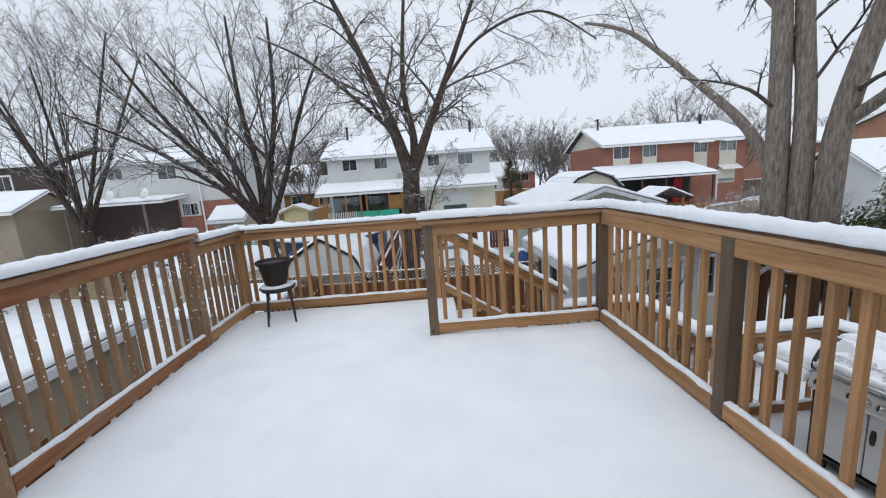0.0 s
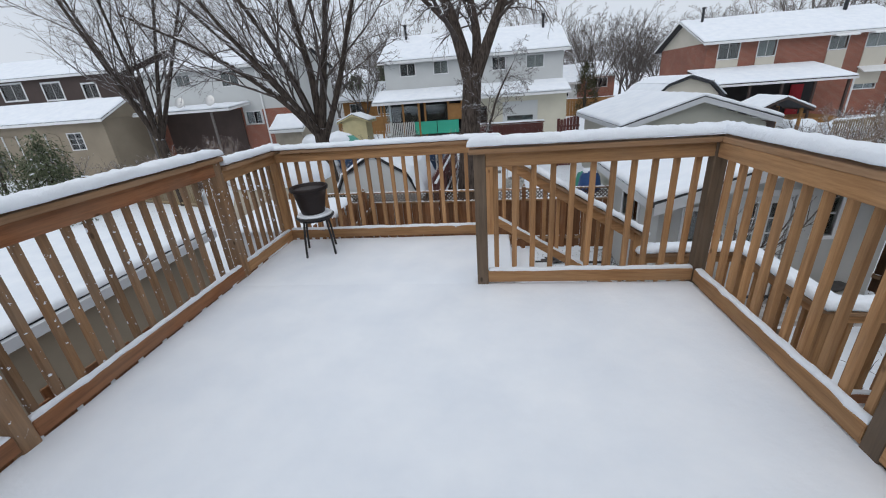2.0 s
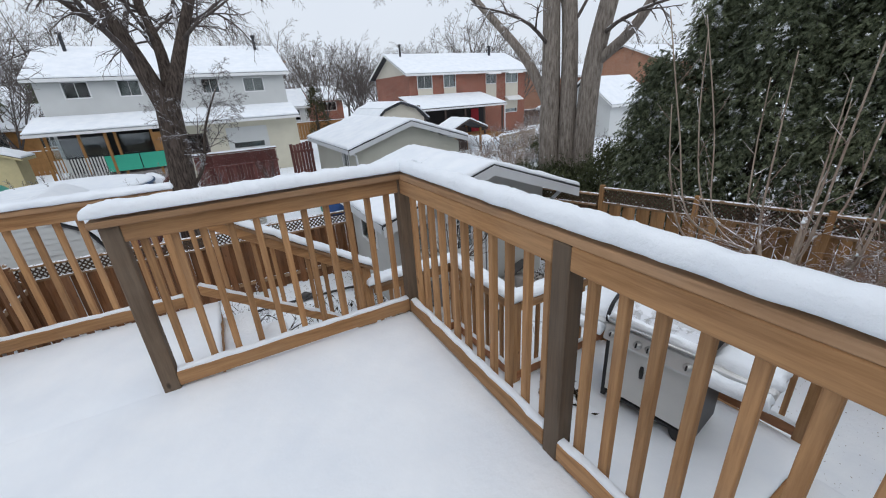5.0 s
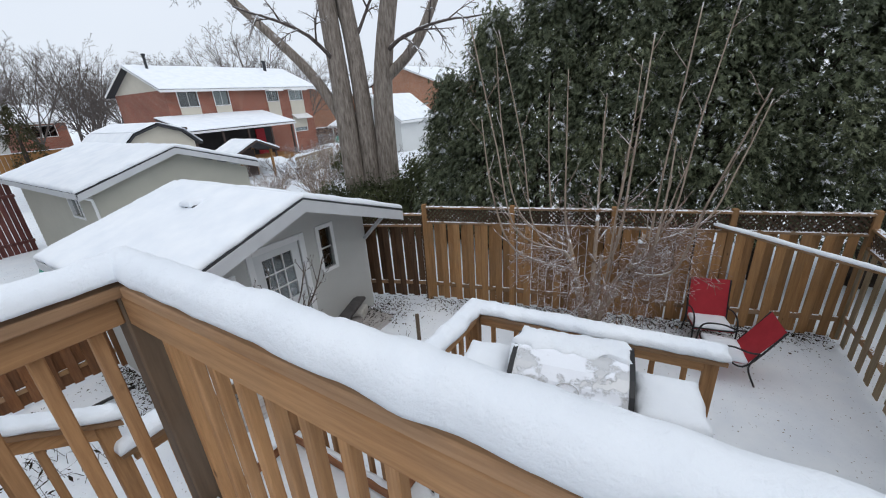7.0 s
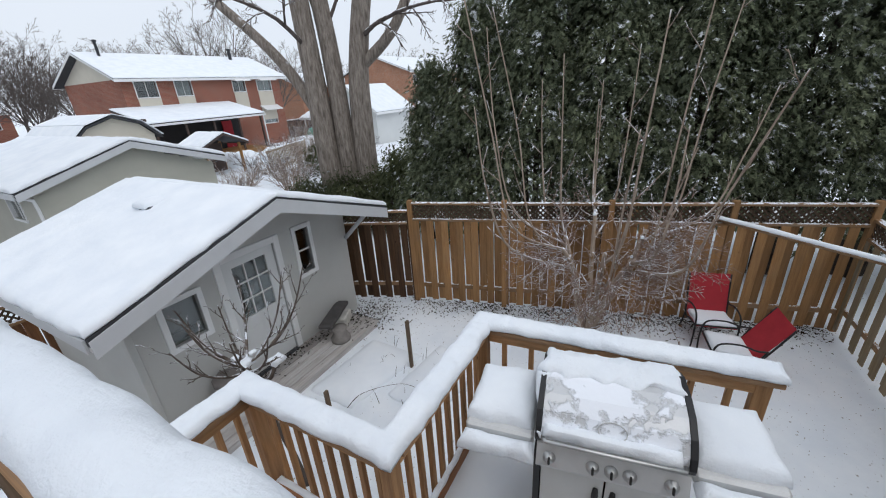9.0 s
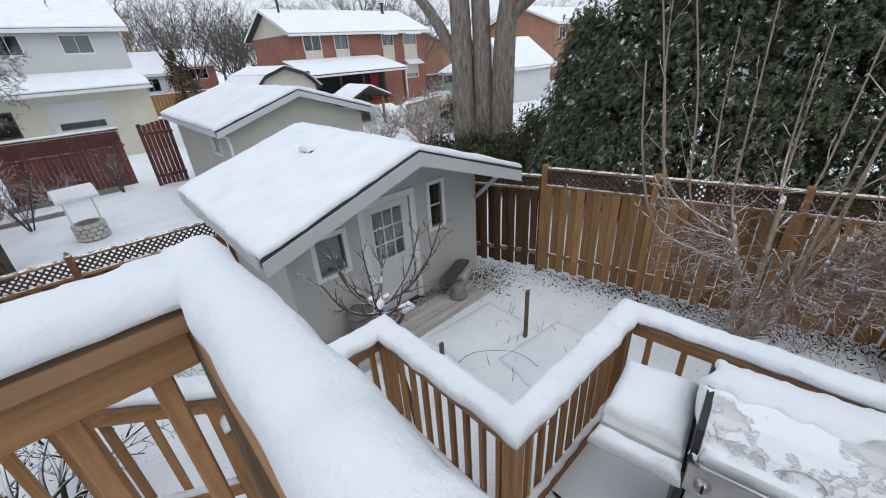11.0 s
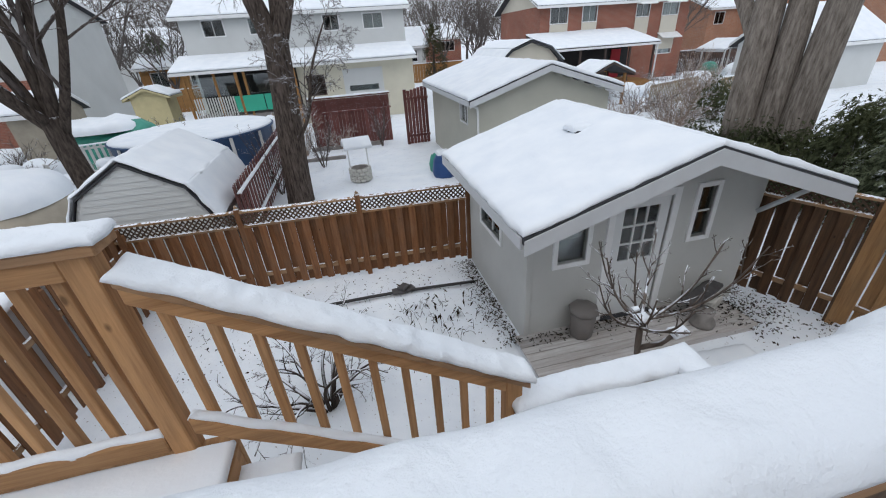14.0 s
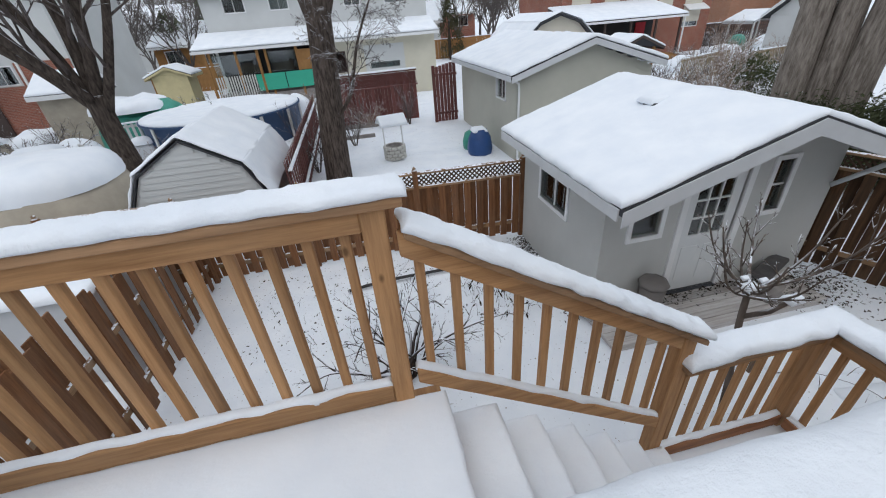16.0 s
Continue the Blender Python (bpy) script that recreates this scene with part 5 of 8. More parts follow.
def sling_chair(at, turn, recline, label):
    c = thing("patio_chair", at, label, "chair", "red patio chairs", turn=turn)
    fr = lambda nm, pts, r=0.013: part(nm, (lambda t: (t.add(bend(pts, 5), [r] * (5 * (len(pts) - 1) + 1), 8), t.mesh(nm, BLACK_METAL))[1])(Tubes()), c, local=True)
    back = lambda s, h: Vector((s, 0.22 + h * math.sin(recline), 0.36 + h * math.cos(recline)))
    for s in (-0.29, 0.29):
        fr("side_frame", [(s, -0.27, 0.0), (s, -0.29, 0.3), (s, -0.24, 0.57), (s, 0.0, 0.61), (s, 0.2, 0.55), tuple(back(s, 0.22))])
        fr("back_leg", [tuple(back(s, 0.2)), (s, 0.24, 0.3), (s, 0.36, 0.0)])
        fr("seat_rail", [(s, -0.26, 0.40), (s, 0.0, 0.36), (s, 0.22, 0.34), tuple(back(s, 0.65))])
    fr("crossbar", [(-0.29, -0.26, 0.40), (0.0, -0.265, 0.40), (0.29, -0.26, 0.40)])

    def cloth(nm, row):
        v, f = [], []
        for i, (p, sag) in enumerate(row):
            for j in range(7):
                u = -0.275 + 0.55 * j / 6
                v.append((u, p[0], p[1] - sag * (1 - (u / 0.275) ** 2)))
        n = len(row)
        f = [(i * 7 + j, i * 7 + j + 1, (i + 1) * 7 + j + 1, (i + 1) * 7 + j) for i in range(n - 1) for j in range(6)]
        v += [(x, y, z - 0.006) for x, y, z in v]
        k = n * 7
        f += [tuple(k + q for q in g)[::-1] for g in f]
        part(nm, make_mesh(nm, v, f, RED_SLING, True), c, "red sling fabric", local=True)
    cloth("seat", [((-0.27, 0.385), 0), ((-0.26, 0.405), 0.01), ((-0.1, 0.38), 0.025), ((0.1, 0.355), 0.02), ((0.22, 0.35), 0.01)])
    cloth("backrest", [((b.y, b.z), 0.008) for b in (back(0, 0.0), back(0, 0.2), back(0, 0.4), back(0, 0.66))])
    m = world_of(c)
    snow_on("chair_snow", [tuple(m @ Vector(p)) for p in ((-0.27, -0.255, 0.40), (0.27, -0.255, 0.40), (0.27, 0.23, 0.35), (-0.27, 0.23, 0.35))], 0.06, "snow on a red patio chair seat", r=0.05, step=0.07, seed=int(at[0] * 10))
    return c


sling_chair((8.13, 1.72, GZ - 0.02), -78, radians(14), "red sling patio chair with snow on its seat by the fence")
sling_chair((7.42, 1.55, GZ - 0.02), 190, radians(30), "reclined red sling patio chair with a snowy seat")


# ---------- leaf litter ----------
def build_litter():
    rng = random.Random(11)
    v, f = [], []
    for _ in range(5600):
        k = rng.random()
        if k < 0.5:
            s = rng.random() ** 0.9
            x, y = 7.4 + 1.72 * s - abs(rng.gauss(0, 0.27)) - 0.08, 6.7 - 6.6 * s + rng.gauss(0, 0.1)
        elif k < 0.66:
            x, y = 6.45 + rng.gauss(0, 0.35), 7.35 + rng.gauss(0, 0.35)
        elif k < 0.82:
            x, y = 2.93 - abs(rng.gauss(0, 0.16)), rng.uniform(7.6, 10.2)
        elif k < 0.9:
            x, y = rng.uniform(3.0, 6.2), 7.66 - abs(rng.gauss(0, 0.12))
        else:
            x, y = rng.uniform(-2.2, 2.8), rng.uniform(8.0, 10.2)
        if SX0 - 0.05 < x < SX1 + 0.1 and y > SY - 0.04:
            continue
        z = GZ + 0.035 + 0.02 * rng.random()
        if 2.85 < x < 6.3 and 6.93 < y < 7.68:
            z = -2.397
        a, r = rng.uniform(0, 6.28), rng.uniform(0.006, 0.021)
        b = len(v)
        for q in range(4):
            an = a + q * 1.57
            rr = r * (1.6 if q % 2 else 0.6)
            v.append((x + rr * math.cos(an), y + rr * math.sin(an), z + rng.uniform(0, 0.025)))
        f.append((b, b + 1, b + 2, b + 3))
    tagged(new("leaf_litter", make_mesh("leaf_litter", v, f, LITTER)), "dark fallen leaves scattered over the snow along the fence", "leaves", kind="stuff")
    v, f = [], []
    for _ in range(150):
        an, d = rng.uniform(0, 6.28), abs(rng.gauss(0, 0.13))
        x, y, r = 2.98 + d * math.cos(an), 3.42 + d * math.sin(an), rng.uniform(0.012, 0.03)
        a, b = rng.uniform(0, 6.28), len(v)
        v += [(x + r * (1.6 if q % 2 else 0.5) * math.cos(a + q * 1.57), y + r * (1.6 if q % 2 else 0.5) * math.sin(a + q * 1.57), LOW + 0.012 + rng.uniform(0, 0.03)) for q in range(4)]
        f.append((b, b + 1, b + 2, b + 3))
    tagged(new("leaf_litter", make_mesh("leaf_litter", v, f, LITTER)), "heap of dark wet leaves on the landing by the barbecue", "leaves", kind="stuff")
    # dead stems poking through the snow
    stems, lv, lf = Tubes(), [], []
    for k in range(120):
        if k < 70:
            x, y = rng.uniform(1.3, 2.7), rng.uniform(7.9, 9.1)
        elif k < 95:
            x, y = rng.uniform(4.5, 6.0), rng.uniform(5.0, 6.7)
        else:
            x, y = rng.uniform(-1.8, 1.2), rng.uniform(8.2, 9.9)
        h = rng.uniform(0.08, 0.24)
        t = (x + rng.uniform(-0.12, 0.12), y + rng.uniform(-0.12, 0.12), GZ + h)
        stems.add([(x, y, GZ - 0.03), ((x + t[0]) / 2, (y + t[1]) / 2, GZ + h * 0.6), t], [0.004, 0.003, 0.002], 4)
        if k < 70:
            a, b = rng.uniform(0, 6.28), len(lv)
            u, w = Vector((math.cos(a), math.sin(a), -0.8)) * 0.09, Vector((-math.sin(a), math.cos(a), 0)) * 0.018
            q = Vector(t)
            lv += [q, q + u * 0.5 + w, q + u, q + u * 0.5 - w]
            lf.append((b, b + 1, b + 2, b + 3))
    tagged(new("dead_stems", stems.mesh("dead_stems", CANE)), "thin dead plant stems standing in the snow", "plants", kind="stuff")
    tagged(new("withered_leaves", make_mesh("withered_leaves", lv, lf, LITTER)), "dark withered leaves hanging over the snowy bed", "plants", kind="stuff")
    # bed edging, stacked stones
    ed = Tubes()
    ed.add(bend([(-0.6, 9.42, GZ + 0.03), (0.1, 9.5, GZ + 0.05), (1.4, 9.52, GZ + 0.04), (2.76, 9.4, GZ + 0.05)], 8), [0.028] * 25, 6)
    tagged(new("bed_edging", ed.mesh("bed_edging", BLACK_PLASTIC)), "dark round edging pipe along the snowy garden bed", "edging")
    st = thing("stone_stack", (1.46, 9.54, GZ), "few dark flat stones stacked on the bed edging", "stones")
    for k, (dx, dy, w, z) in enumerate(((-0.09, 0.0, 0.24, 0.05), (0.1, 0.03, 0.2, 0.05), (0.0, 0.01, 0.2, 0.115))):
        part("stone", block(w, 0.16, 0.06, SLATE, 0.018), st, local=True, m=Matrix.Translation((dx, dy, z)) @ Matrix.Rotation(0.4 * k, 4, "Z"))


build_litter()


# ---------- trees ----------
def tree(name, at, label, limbs, spec, seed, bark, twig, trunk_pts=None, trunk_r=None, group="bare trees", sides=14):
    """A bare tree: a trunk line, main limbs given by a few points, and grown branches."""
    rng = random.Random(seed)
    root = thing(name, at, label, "tree", group)
    crown = Tubes()
    if trunk_pts:
        p = bend(trunk_pts, 6)
        n = len(p)
        r = [trunk_r[0] + (trunk_r[1] - trunk_r[0]) * (i / (n - 1)) ** 0.8 for i in range(n)]
        r[0] *= 1.35
        r[1] *= 1.12
        tr = Tubes()
        tr.add(p, r, sides)
        part("trunk", tr.mesh("trunk", bark), root)
    for pts, r0, r1 in limbs:
        p = bend(pts, 6)
        n = len(p)
        rad = [r0 + (r1 - r0) * (i / (n - 1)) for i in range(n)]
        li = Tubes()
        li.add(p, rad, 12 if r0 > 0.12 else 8 if r0 > 0.03 else 5)
        part("limb", li.mesh("limb", bark), root)
        ln = sum((p[i + 1] - p[i]).length for i in range(n - 1))
        sprout(rng, crown, crown, p, rad, ln, 0, spec, spec.get("first", 0.25))
    if crown.v:
        tagged(part("crown", crown.mesh("crown", twig), root), kind="stuff")
    return root


def fan(base, n, spread, height, seed, r0, r1, lean=(0, 0)):
    """Main limbs that rise from one place and part."""
    rng = random.Random(seed)
    out = []
    for k in range(n):
        an = 2 * math.pi * (k + rng.uniform(-0.25, 0.25)) / n
        s, h = spread * rng.uniform(0.55, 1.1), height * rng.uniform(0.75, 1.1)
        b = Vector(base)
        q = lambda f, g: tuple(b + Vector((math.cos(an) * s * f + lean[0] * g, math.sin(an) * s * f + lean[1] * g, h * g)))
        out.append(([tuple(b), q(0.25, 0.25), q(0.6, 0.6), q(1.0, 1.0)], r0 * rng.uniform(0.75, 1.1), r1))
    return out


SP_MAPLE = dict(levels=4, children=(8, 7, 5, 3), angle=33, ratio=0.55, wander=0.11, lift=(0.03, 0.03, 0.02, 0.0), least=0.0038, seg=0.35, first=0.18, shrink=0.4)
SP_SILVER = dict(levels=4, children=(9, 8, 7, 4), angle=42, ratio=0.5, wander=0.15, lift=(0.02, -0.03, -0.09, -0.12), least=0.0036, seg=0.3, first=0.25, shrink=0.42)
SP_BIG = dict(levels=4, children=(5, 7, 7, 4), angle=45, ratio=0.4, wander=0.14, lift=(0.04, -0.03, -0.10, -0.16), least=0.005, seg=0.4, first=0.5, shrink=0.25)
SP_SHRUB = dict(levels=2, children=(7, 4), angle=38, ratio=0.38, wander=0.12, lift=(0.08, 0.06), least=0.003, seg=0.12, first=0.3)
SP_FAR = dict(levels=4, children=(6, 6, 5, 3), angle=36, ratio=0.5, wander=0.12, lift=(0.05, 0.04, 0.02), least=0.012, seg=0.7, first=0.2)

# forked tree behind the back fence
tree("maple_tree", (-0.75, 15.05, GZ), "gray-barked forked bare tree with drooping twigs behind the fence", [
    ([(-0.45, 15.0, 1.5), (-0.85, 15.0, 3.0), (-1.6, 15.1, 5.2), (-2.9, 15.2, 8.2)], 0.27, 0.07),
    ([(-0.35, 15.0, 1.6), (-0.25, 15.3, 3.0), (-0.5, 15.8, 5.0), (-0.2, 16.2, 8.5)], 0.19, 0.05),
    ([(-0.3, 14.95, 1.8), (0.3, 14.9, 3.2), (1.1, 14.8, 5.0), (2.4, 14.8, 8.0)], 0.21, 0.05),
    ([(0.9, 14.8, 4.6), (2.2, 14.4, 6.0), (4.2, 14.0, 6.6), (6.0, 13.8, 5.6)], 0.07, 0.02),
    ([(-0.5, 14.9, -0.7), (0.0, 14.3, 0.0), (0.35, 13.9, 1.1), (0.8, 13.7, 2.0)], 0.06, 0.015),
    ([(-0.95, 15.0, 3.2), (-2.2, 14.6, 4.4), (-3.6, 14.2, 5.6), (-5.0, 14.0, 6.3)], 0.08, 0.02),
], SP_SILVER, 3, BARK_GRAY, TWIG_DARK, [(-0.78, 15.1, GZ - 0.2), (-0.70, 15.05, -1.4), (-0.55, 15.0, 0.2), (-0.42, 15.0, 1.9)], (0.40, 0.30))

# spreading tree by the gambrel shed
tree("maple_tree", (-6.3, 16.2, GZ), "broad dark-branched bare tree with snow along its limbs", [
    ([(-6.45, 16.0, -0.2), (-6.9, 16.0, 1.6), (-7.9, 16.0, 3.8), (-9.6, 15.8, 6.6)], 0.17, 0.04),
    ([(-6.4, 16.0, 0.0), (-7.6, 15.8, 1.5), (-9.8, 15.4, 3.2), (-12.4, 15.0, 4.6)], 0.16, 0.03),
    ([(-6.45, 16.1, 0.1), (-6.5, 16.3, 2.2), (-6.9, 16.5, 4.8), (-7.0, 16.6, 8.0)], 0.17, 0.04),
    ([(-6.35, 16.0, 0.2), (-6.0, 16.2, 2.2), (-5.5, 16.2, 4.6), (-5.4, 16.4, 7.8)], 0.16, 0.04),
    ([(-6.25, 16.0, 0.0), (-5.3, 15.8, 1.9), (-4.4, 15.6, 4.2), (-3.4, 15.5, 6.2)], 0.13, 0.03),
    ([(-6.4, 15.8, 0.3), (-7.2, 14.9, 2.0), (-8.2, 14.0, 3.8), (-9.2, 13.4, 5.8)], 0.12, 0.03),
    ([(-6.7, 16.0, 0.5), (-8.4, 16.4, 2.4), (-10.8, 16.8, 4.6), (-13.0, 17.0, 7.0)], 0.12, 0.03),
], SP_MAPLE, 7, BARK_BROWN, TWIG_DARK, [(-6.05, 15.6, GZ - 0.2), (-6.2, 15.8, -1.6), (-6.4, 16.0, -0.4), (-6.4, 16.0, 0.4)], (0.29, 0.25))

# farther tree to the west
tree("maple_tree", (-13.6, 16.0, GZ), "slender dark bare tree with a fine twiggy crown", fan((-13.3, 16.0, 0.2), 6, 3.6, 7.2, 21, 0.11, 0.025, (-0.6, 0)), SP_MAPLE, 22, BARK_BROWN, TWIG_DARK, [(-13.1, 16.0, GZ - 0.2), (-13.2, 16.0, -1.0), (-13.3, 16.0, 0.4)], (0.21, 0.16))

# great three-stemmed tree
tree("silver_maple", (11.6, 11.95, GZ), "huge pale furrowed tree trunk with three rising stems", [
    ([(11.3, 12.42, -2.4), (11.26, 12.45, 0.3), (11.3, 12.55, 2.6), (11.35, 12.9, 7.0), (11.2, 13.6, 11.0)], 0.40, 0.2),
    ([(11.66, 11.98, -2.4), (11.66, 11.98, 0.5), (11.75, 12.15, 3.0), (11.85, 12.6, 6.5), (12.2, 13.0, 11.0)], 0.33, 0.2),
    ([(12.0, 11.5, -2.4), (12.02, 11.46, 0.5), (12.1, 11.3, 2.6), (12.4, 10.7, 5.5), (13.0, 9.6, 9.5)], 0.40, 0.2),
    ([(11.28, 12.6, 1.0), (11.0, 13.6, 2.6), (10.5, 15.4, 4.4), (9.4, 18.0, 7.0), (8.2, 20.0, 8.2)], 0.2, 0.06),
    ([(12.1, 11.3, 2.2), (12.5, 10.1, 3.3), (12.9, 9.2, 5.5), (13.1, 8.5, 9.0)], 0.18, 0.08),
    ([(11.75, 12.15, 3.0), (11.8, 13.0, 5.4), (11.4, 14.2, 7.4), (11.2, 15.0, 9.6)], 0.15, 0.06),
], SP_BIG, 31, BARK_BIG, TWIG_DARK, [(11.65, 11.95, GZ - 0.2), (11.65, 11.95, -2.15)], (0.72, 0.5))


# cedar hedge
def cedar(name, at, height, radius, seed, label, n=5200, mat=None, size=0.20, group="cedar hedge", bare=0.1, conic=1.0):
    rng = random.Random(seed)
    root = thing(name, at, label, "evergreen tree", group)
    x, y, z = at
    t = Tubes()
    for k in range(3):
        o = rng.uniform(-0.2, 0.2)
        t.add([(x + o, y + 0.2 * (k - 1), z - 0.1), (x + o * 1.5, y + 0.3 * (k - 1), z + height * 0.3), (x, y + 0.15 * (k - 1), z + height * 0.85)], [0.085, 0.07, 0.02], 7)
    part("trunk", t.mesh("trunk", BARK_BROWN), root)
    clumps = []
    for _ in range(int(n / (26 if size > 0.15 else 48))):
        h = bare + (1 - bare) * rng.random() ** 0.85
        rr = radius * (min(1.0, (h - bare + 0.22) * 3.2)) * max(0.05, 1 - h ** (1.6 / conic)) ** 0.62
        an = rng.uniform(0, 6.283)
        k = rng.uniform(0.84, 1.1)
        clumps.append((Vector((x + rr * k * math.cos(an), y + rr * k * math.sin(an), z + height * h)), Vector((math.cos(an), math.sin(an), 0.25))))

    def place():
        c, o = rng.choice(clumps)
        g = Vector((rng.gauss(0, 0.16), rng.gauss(0, 0.16), rng.gauss(0, 0.2)))
        return c + g, (o + g * 1.8 + Vector((0, 0, 0.25)))
    part("crown", fronds(rng, n, place, size, mat or CEDAR, "crown"), root)
    return root


for k, (x, y, h, r) in enumerate(((10.75, 8.0, 4.4, 1.1), (10.7, 6.7, 5.6, 1.4), (10.6, 5.2, 6.8, 1.6), (10.8, 3.7, 8.1, 1.7), (11.0, 2.2, 8.1, 1.75), (11.3, 0.7, 8.2, 1.75), (11.6, -0.9, 8.2, 1.8), (11.7, -2.6, 8.0, 1.8), (11.6, -4.4, 7.6, 1.8), (11.5, -6.2, 7.6, 1.8))):
    cedar("cedar", (x, y, GZ + 0.0), h, r, 40 + k, "tall dense dark green cedar with flecks of snow in a hedge", n=int(19000 * (h / 6) ** 1.2), bare=0.15, conic=1.5, size=0.15)
for k, (x, y, h, r) in enumerate(((10.5, 12.9, 1.3, 0.8), (10.9, 12.0, 1.2, 0.9), (10.6, 11.2, 1.5, 0.9), (11.3, 10.6, 1.5, 0.9), (11.1, 9.6, 2.2, 0.9), (12.2, 10.2, 1.8, 0.9), (13.6, 10.4, 2.0, 1.1), (16.9, 18.6, 1.5, 1.2), (14.2, 9.6, 3.0, 1.2))):
    cedar("cedar_shrub", (x, y, GZ), h, r, 60 + k, "low dark evergreen shrub at the foot of the great tree", n=3200, bare=0.0, size=0.14, mat=CEDAR_LOW)
for _k, (_x, _y, _h) in enumerate(((-17.8, 15.0, 3.2), (-19.0, 15.6, 2.6), (-16.9, 14.2, 2.2), (-20.4, 15.2, 2.9))):
    cedar("cedar_shrub", (_x, _y, GZ), _h, 1.2, 65 + _k * 7, "dark green evergreen shrub in a western yard", n=1700, bare=0.0, group="shrubs", size=0.16)
cedar("far_cedar", (10.2, 46.0, GZ), 5.4, 1.2, 66, "brownish columnar cedar in a distant yard", n=2600, bare=0.0, mat=CEDAR_FAR, size=0.22, group="shrubs")


# multi-stemmed ornamental tree before the fence
def build_ornamental():
    rng = random.Random(77)
    limbs = []
    base = Vector((7.42, 3.45, GZ))
    up = Vector((0, 0, 1))
    hub = []
    for k in range(6):
        an = radians(60 * k + rng.uniform(-18, 18))
        o = Vector((math.cos(an) * 0.9, math.sin(an), 0))
        s = rng.uniform(0.45, 1.0)
        p1 = base + o * 0.16 + up * 0.42
        p2 = base + o * s * 0.6 + up * rng.uniform(0.95, 1.25)
        p3 = base + o * s + up * rng.uniform(1.6, 2.1)
        limbs.append(([tuple(base + o * 0.04), tuple(p1), tuple(p2), tuple(p3)], 0.062, 0.028))
        hub.append((p2, p3, an))
        for j in range(3):
            a2 = an + rng.uniform(-0.6, 0.6)
            o2 = Vector((math.cos(a2) * 0.9, math.sin(a2), 0))
            st = p2.lerp(p3, rng.uniform(0.1, 1))
            h, e = rng.uniform(1.7, 3.8), rng.uniform(0.45, 1.6)
            limbs.append(([tuple(st), tuple(st + o2 * 0.62 * e + up * h * 0.16), tuple(st + o2 * 0.85 * e + up * h * 0.55), tuple(st + o2 * rng.uniform(0.9, 1.25) * e + up * h)], rng.uniform(0.015, 0.025), 0.007))
    root = tree("ornamental_tree", tuple(base), "many-stemmed bare tan tree with upright shoots and snow in its forks", limbs, dict(levels=2, children=(5, 3), angle=42, ratio=0.17, wander=0.16, lift=(0.12, 0.08), least=0.0032, seg=0.12, first=0.15), 78, BARK_TAN, TWIG_TAN, group="small trees")
    fine = Tubes()
    spec = dict(levels=2, children=(6, 4), angle=52, ratio=0.5, wander=0.22, lift=(0.02, -0.03), least=0.0034, seg=0.09, first=0.1)
    for k in range(110):
        p2, p3, an = rng.choice(hub)
        st = p2.lerp(p3, rng.uniform(0.0, 1.1))
        a2 = an + rng.uniform(-1.3, 1.3)
        d = Vector((math.cos(a2), math.sin(a2), rng.uniform(-0.45, 0.6)))
        grow(rng, fine, fine, st, d, rng.uniform(0.5, 1.15), 0.0075, 0, spec)
    tagged(part("inner_crown", fine.mesh("inner_crown", TWIG_RED), root, "dense reddish-brown fine twigs"), kind="stuff")

    def place():
        an, r = rng.uniform(0, 6.28), rng.uniform(0.2, 1.4)
        return base + Vector((math.cos(an) * r * 0.8, math.sin(an) * r, rng.uniform(0.6, 2.2))), Vector((math.cos(an), math.sin(an), -0.6))
    part("dry_leaves", sprays(rng, 130, place, 0.06, DRY_LEAF, "dry_leaves"), root, "few curled brown leaves")
    for k in range(16):
        p2, p3, an = hub[k % 6]
        c = p2.lerp(p3, rng.random())
        r = rng.uniform(0.02, 0.04)
        snow_on("fork_snow", [tuple(c + Vector((dx * r * 1.3, dy * r * 0.8, 0.02))) for dx, dy in ((-1, -1), (1, -1), (1, 1), (-1, 1))], r * 0.8, "lump of snow in a fork of the tan tree", r=r * 0.7, step=0.03, rough=0.02, lump=0.02, seed=140 + k, edge_wobble=0.02)


build_ornamental()

